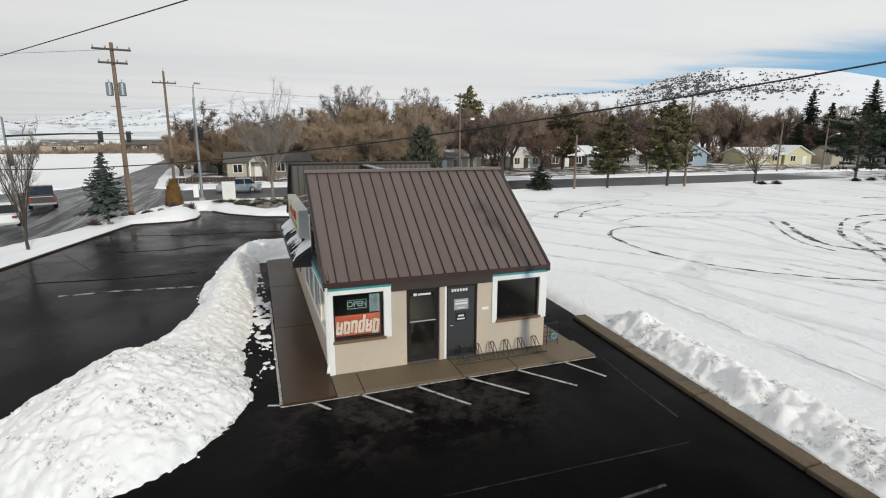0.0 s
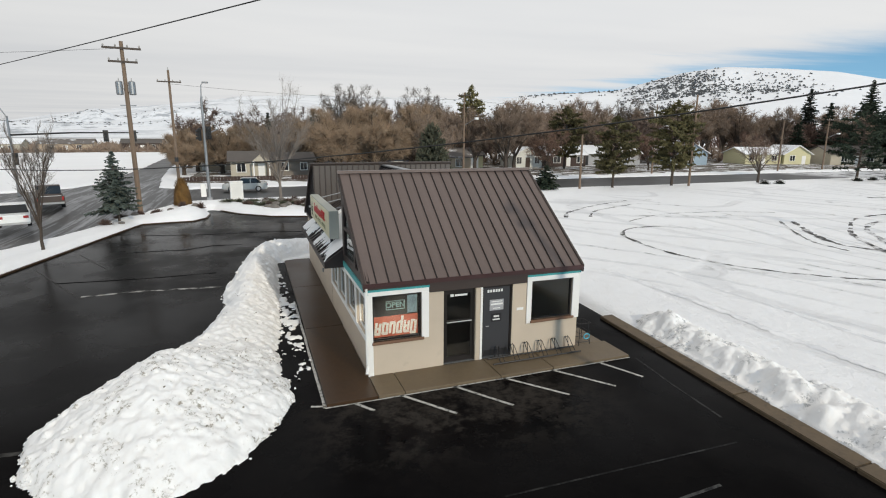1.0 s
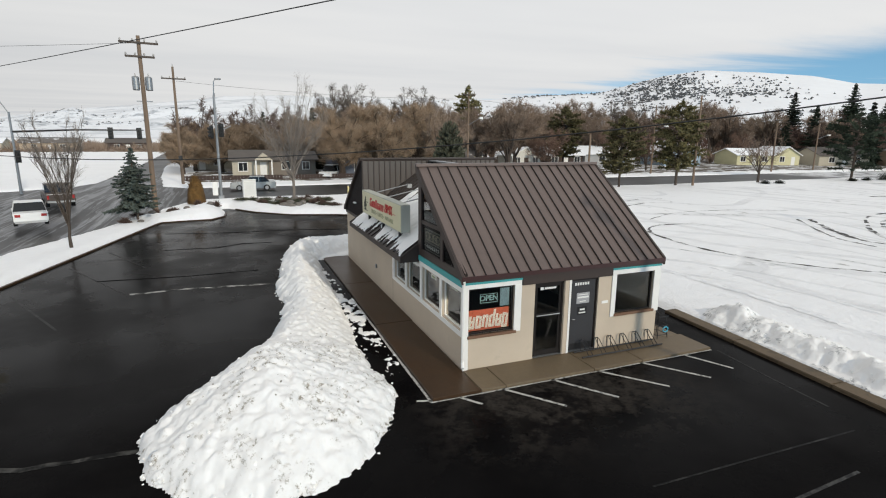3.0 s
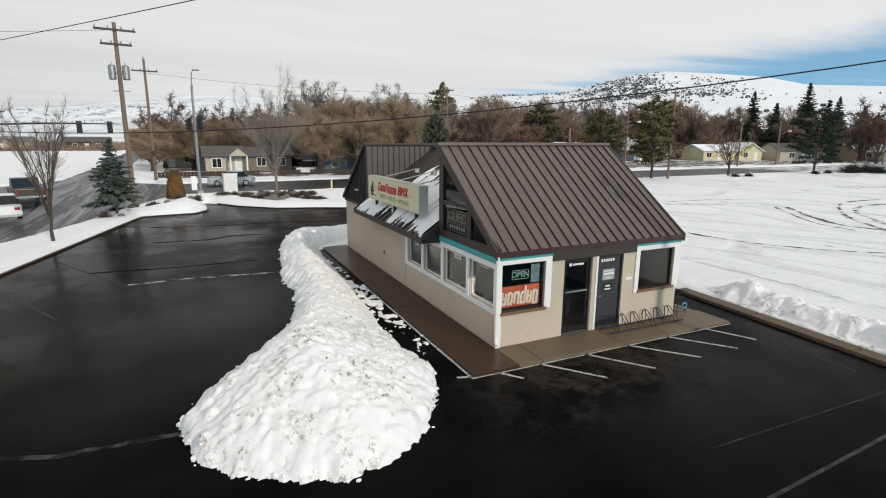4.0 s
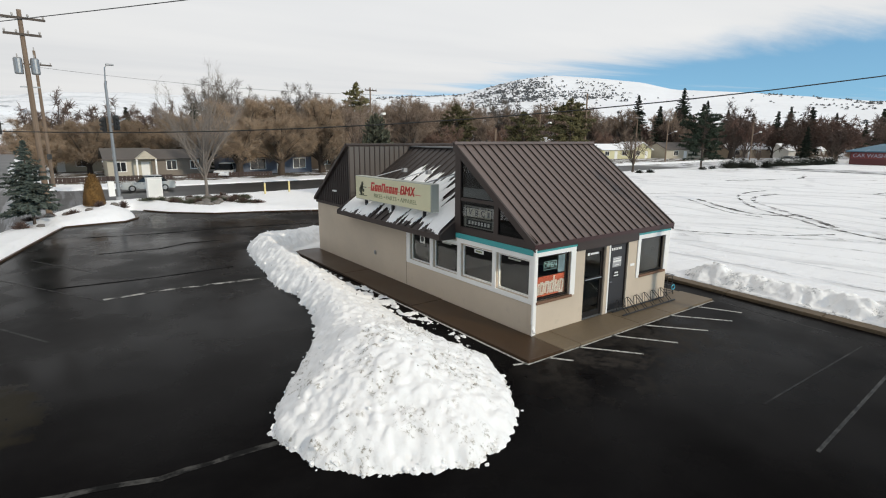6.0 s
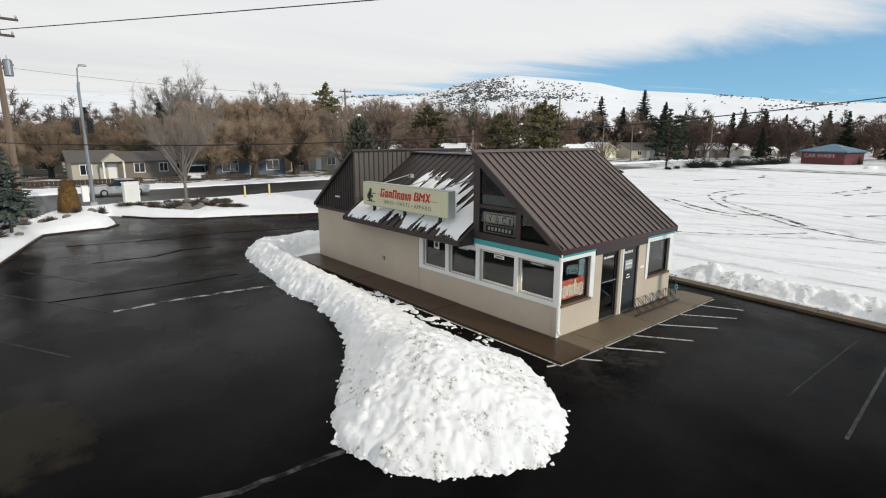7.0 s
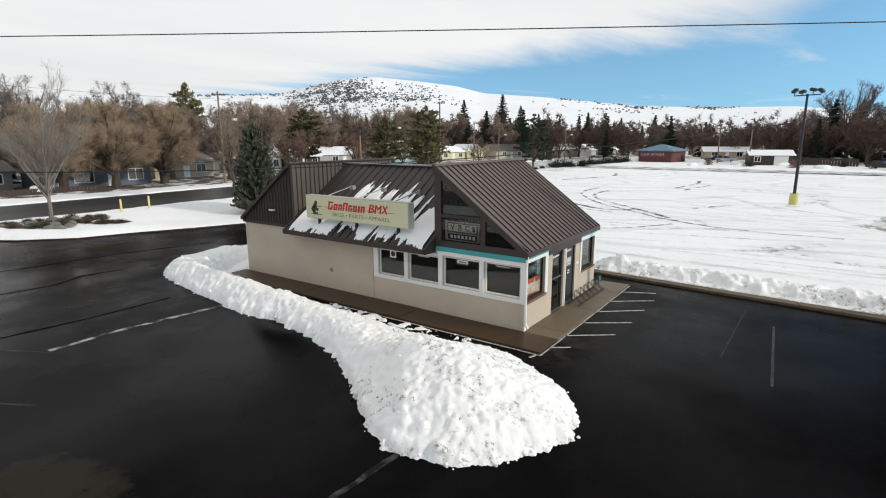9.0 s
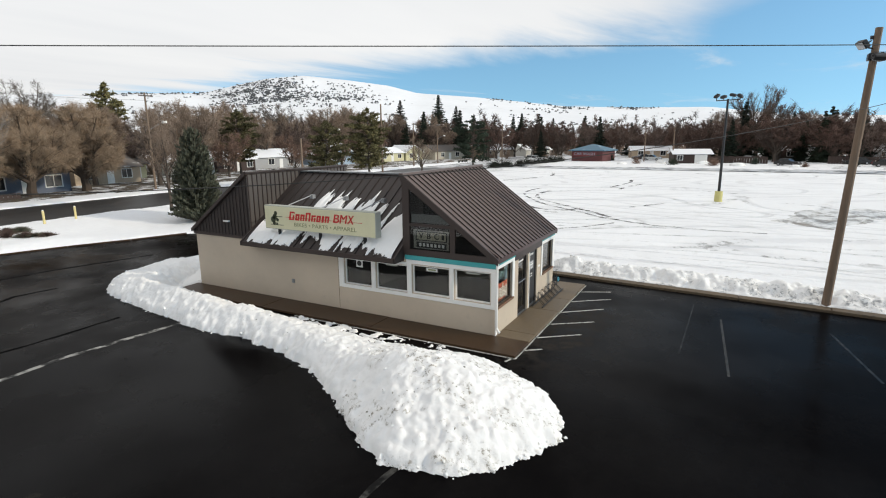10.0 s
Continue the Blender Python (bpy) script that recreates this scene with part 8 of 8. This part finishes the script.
for (a, r), z in zip(JN, jz):
    x, y_ = r * math.sin(radians(a)) - 9, r * math.cos(radians(a)) - 10
    for k in range(rs.randint(1, 3)):
        s = rs.uniform(2.0, 5.2)
        c = Vector((x + rs.uniform(-5, 5), y_ + rs.uniform(-5, 5), z + s * 0.35))
        o = len(jv)
        for d in ((1, 0, 0), (0, 1, 0), (-1, 0, 0), (0, -1, 0)):
            jv.append(tuple(c + Vector(d) * s * rs.uniform(0.7, 1.3) + Vector((0, 0, rs.uniform(-0.3, 0.2) * s))))
        jv.append(tuple(c + Vector((rs.uniform(-0.3, 0.3) * s, 0, s * rs.uniform(0.7, 1.2)))))
        jf += [(o, o + 1, o + 4), (o + 1, o + 2, o + 4), (o + 2, o + 3, o + 4), (o + 3, o, o + 4)]
for R_, az_, el_ in CRESTS:
    for _ in range(420):
        k = rs.randrange(len(az_))
        g = 1 - 0.25 * rs.random() ** 3
        if vnoise(np.array([az_[k]]), np.array([R_ * 1.0]), 0.8, 53, 2)[0] < -0.15 and rs.random() < 0.85:
            continue
        rr = R_ - 320 * (1 - g)
        c0 = Vector((rr * math.sin(radians(az_[k])) - 9, rr * math.cos(radians(az_[k])) - 10, 5.5 * g + rr * math.tan(radians(max(0, el_[k]) * g ** 1.25))))
        s, o = rs.uniform(1.2, 2.8), len(jv)
        for d in ((1.6, 0, 0), (0, 1.6, 0), (-1.6, 0, 0), (0, -1.6, 0), (0, 0, 0.9)):
            jv.append(tuple(c0 + Vector(d) * s * rs.uniform(0.7, 1.2)))
        jf += [(o, o + 1, o + 4), (o + 1, o + 2, o + 4), (o + 2, o + 3, o + 4), (o + 3, o, o + 4)]
jo = pydata("hillside_junipers", jv, jf, JUNIPER)
tagged(jo, "scattered dark junipers on the hillside", "trees", kind="stuff")

# ---- clutter on the far side of the field ----
rs = random.Random(101)
for i in range(34):
    x, y = 107 + rs.uniform(0, 14), -52 + i * 2.7 + rs.uniform(-1, 1)
    if 18 < y < 34:
        x += 16
    if i % 3 == 0:
        clump("shrub", "dark bare hedge shrub in snow", (x, y, gz_at(x, y)), rs.uniform(1.0, 2.0), rs.uniform(1.0, 2.2), 300 + i, NEEDLE if i % 2 else SHRUB, 300, group="shrubs beyond the field")
    elif i % 3 == 1:
        bm = bmesh.new()
        bmesh.ops.create_icosphere(bm, subdivisions=2, radius=rs.uniform(0.6, 1.2))
        for v in bm.verts:
            v.co *= 1 + 0.3 * noise.noise(v.co * 1.2 + Vector((i, 0, 0)))
            v.co.x *= 1.8
            v.co.z *= 0.7
        o = obj("snow_heap", bm, PILE, smooth=True)
        o.matrix_world = pose(x - 3, y, gz_at(x - 3, y), 0, 0, rs.uniform(0, 180))
        tagged(o, "rounded heap of plowed snow beside the street", "snow heap", "snow heaps beyond the field")
for i, (x, y, rz, p_) in enumerate(((131, 11, 80, SILVER), (112, -17, 60, INK), (113, -33, 85, INK), (116, -44, 90, CARWHITE), (120, 40, 12, SILVER))):
    car("car parked beyond the snowy field", (x, y, gz_at(x, y)), rz, p_)
for i, (x, y, rz, n_) in enumerate(((120, -14, 88, 26), (122, -40, 86, 30))):
    f_ = thing("board_fence", "dark weathered wooden board fence in snow", "fence", (x, y, gz_at(x, y)), rz, "fences beyond the field")
    for k in range(n_):
        part("board", B(k * 0.5, 0, -0.2, k * 0.5 + 0.46, 0.04, 1.5 + 0.06 * (k % 3)), BROWNH, f_)
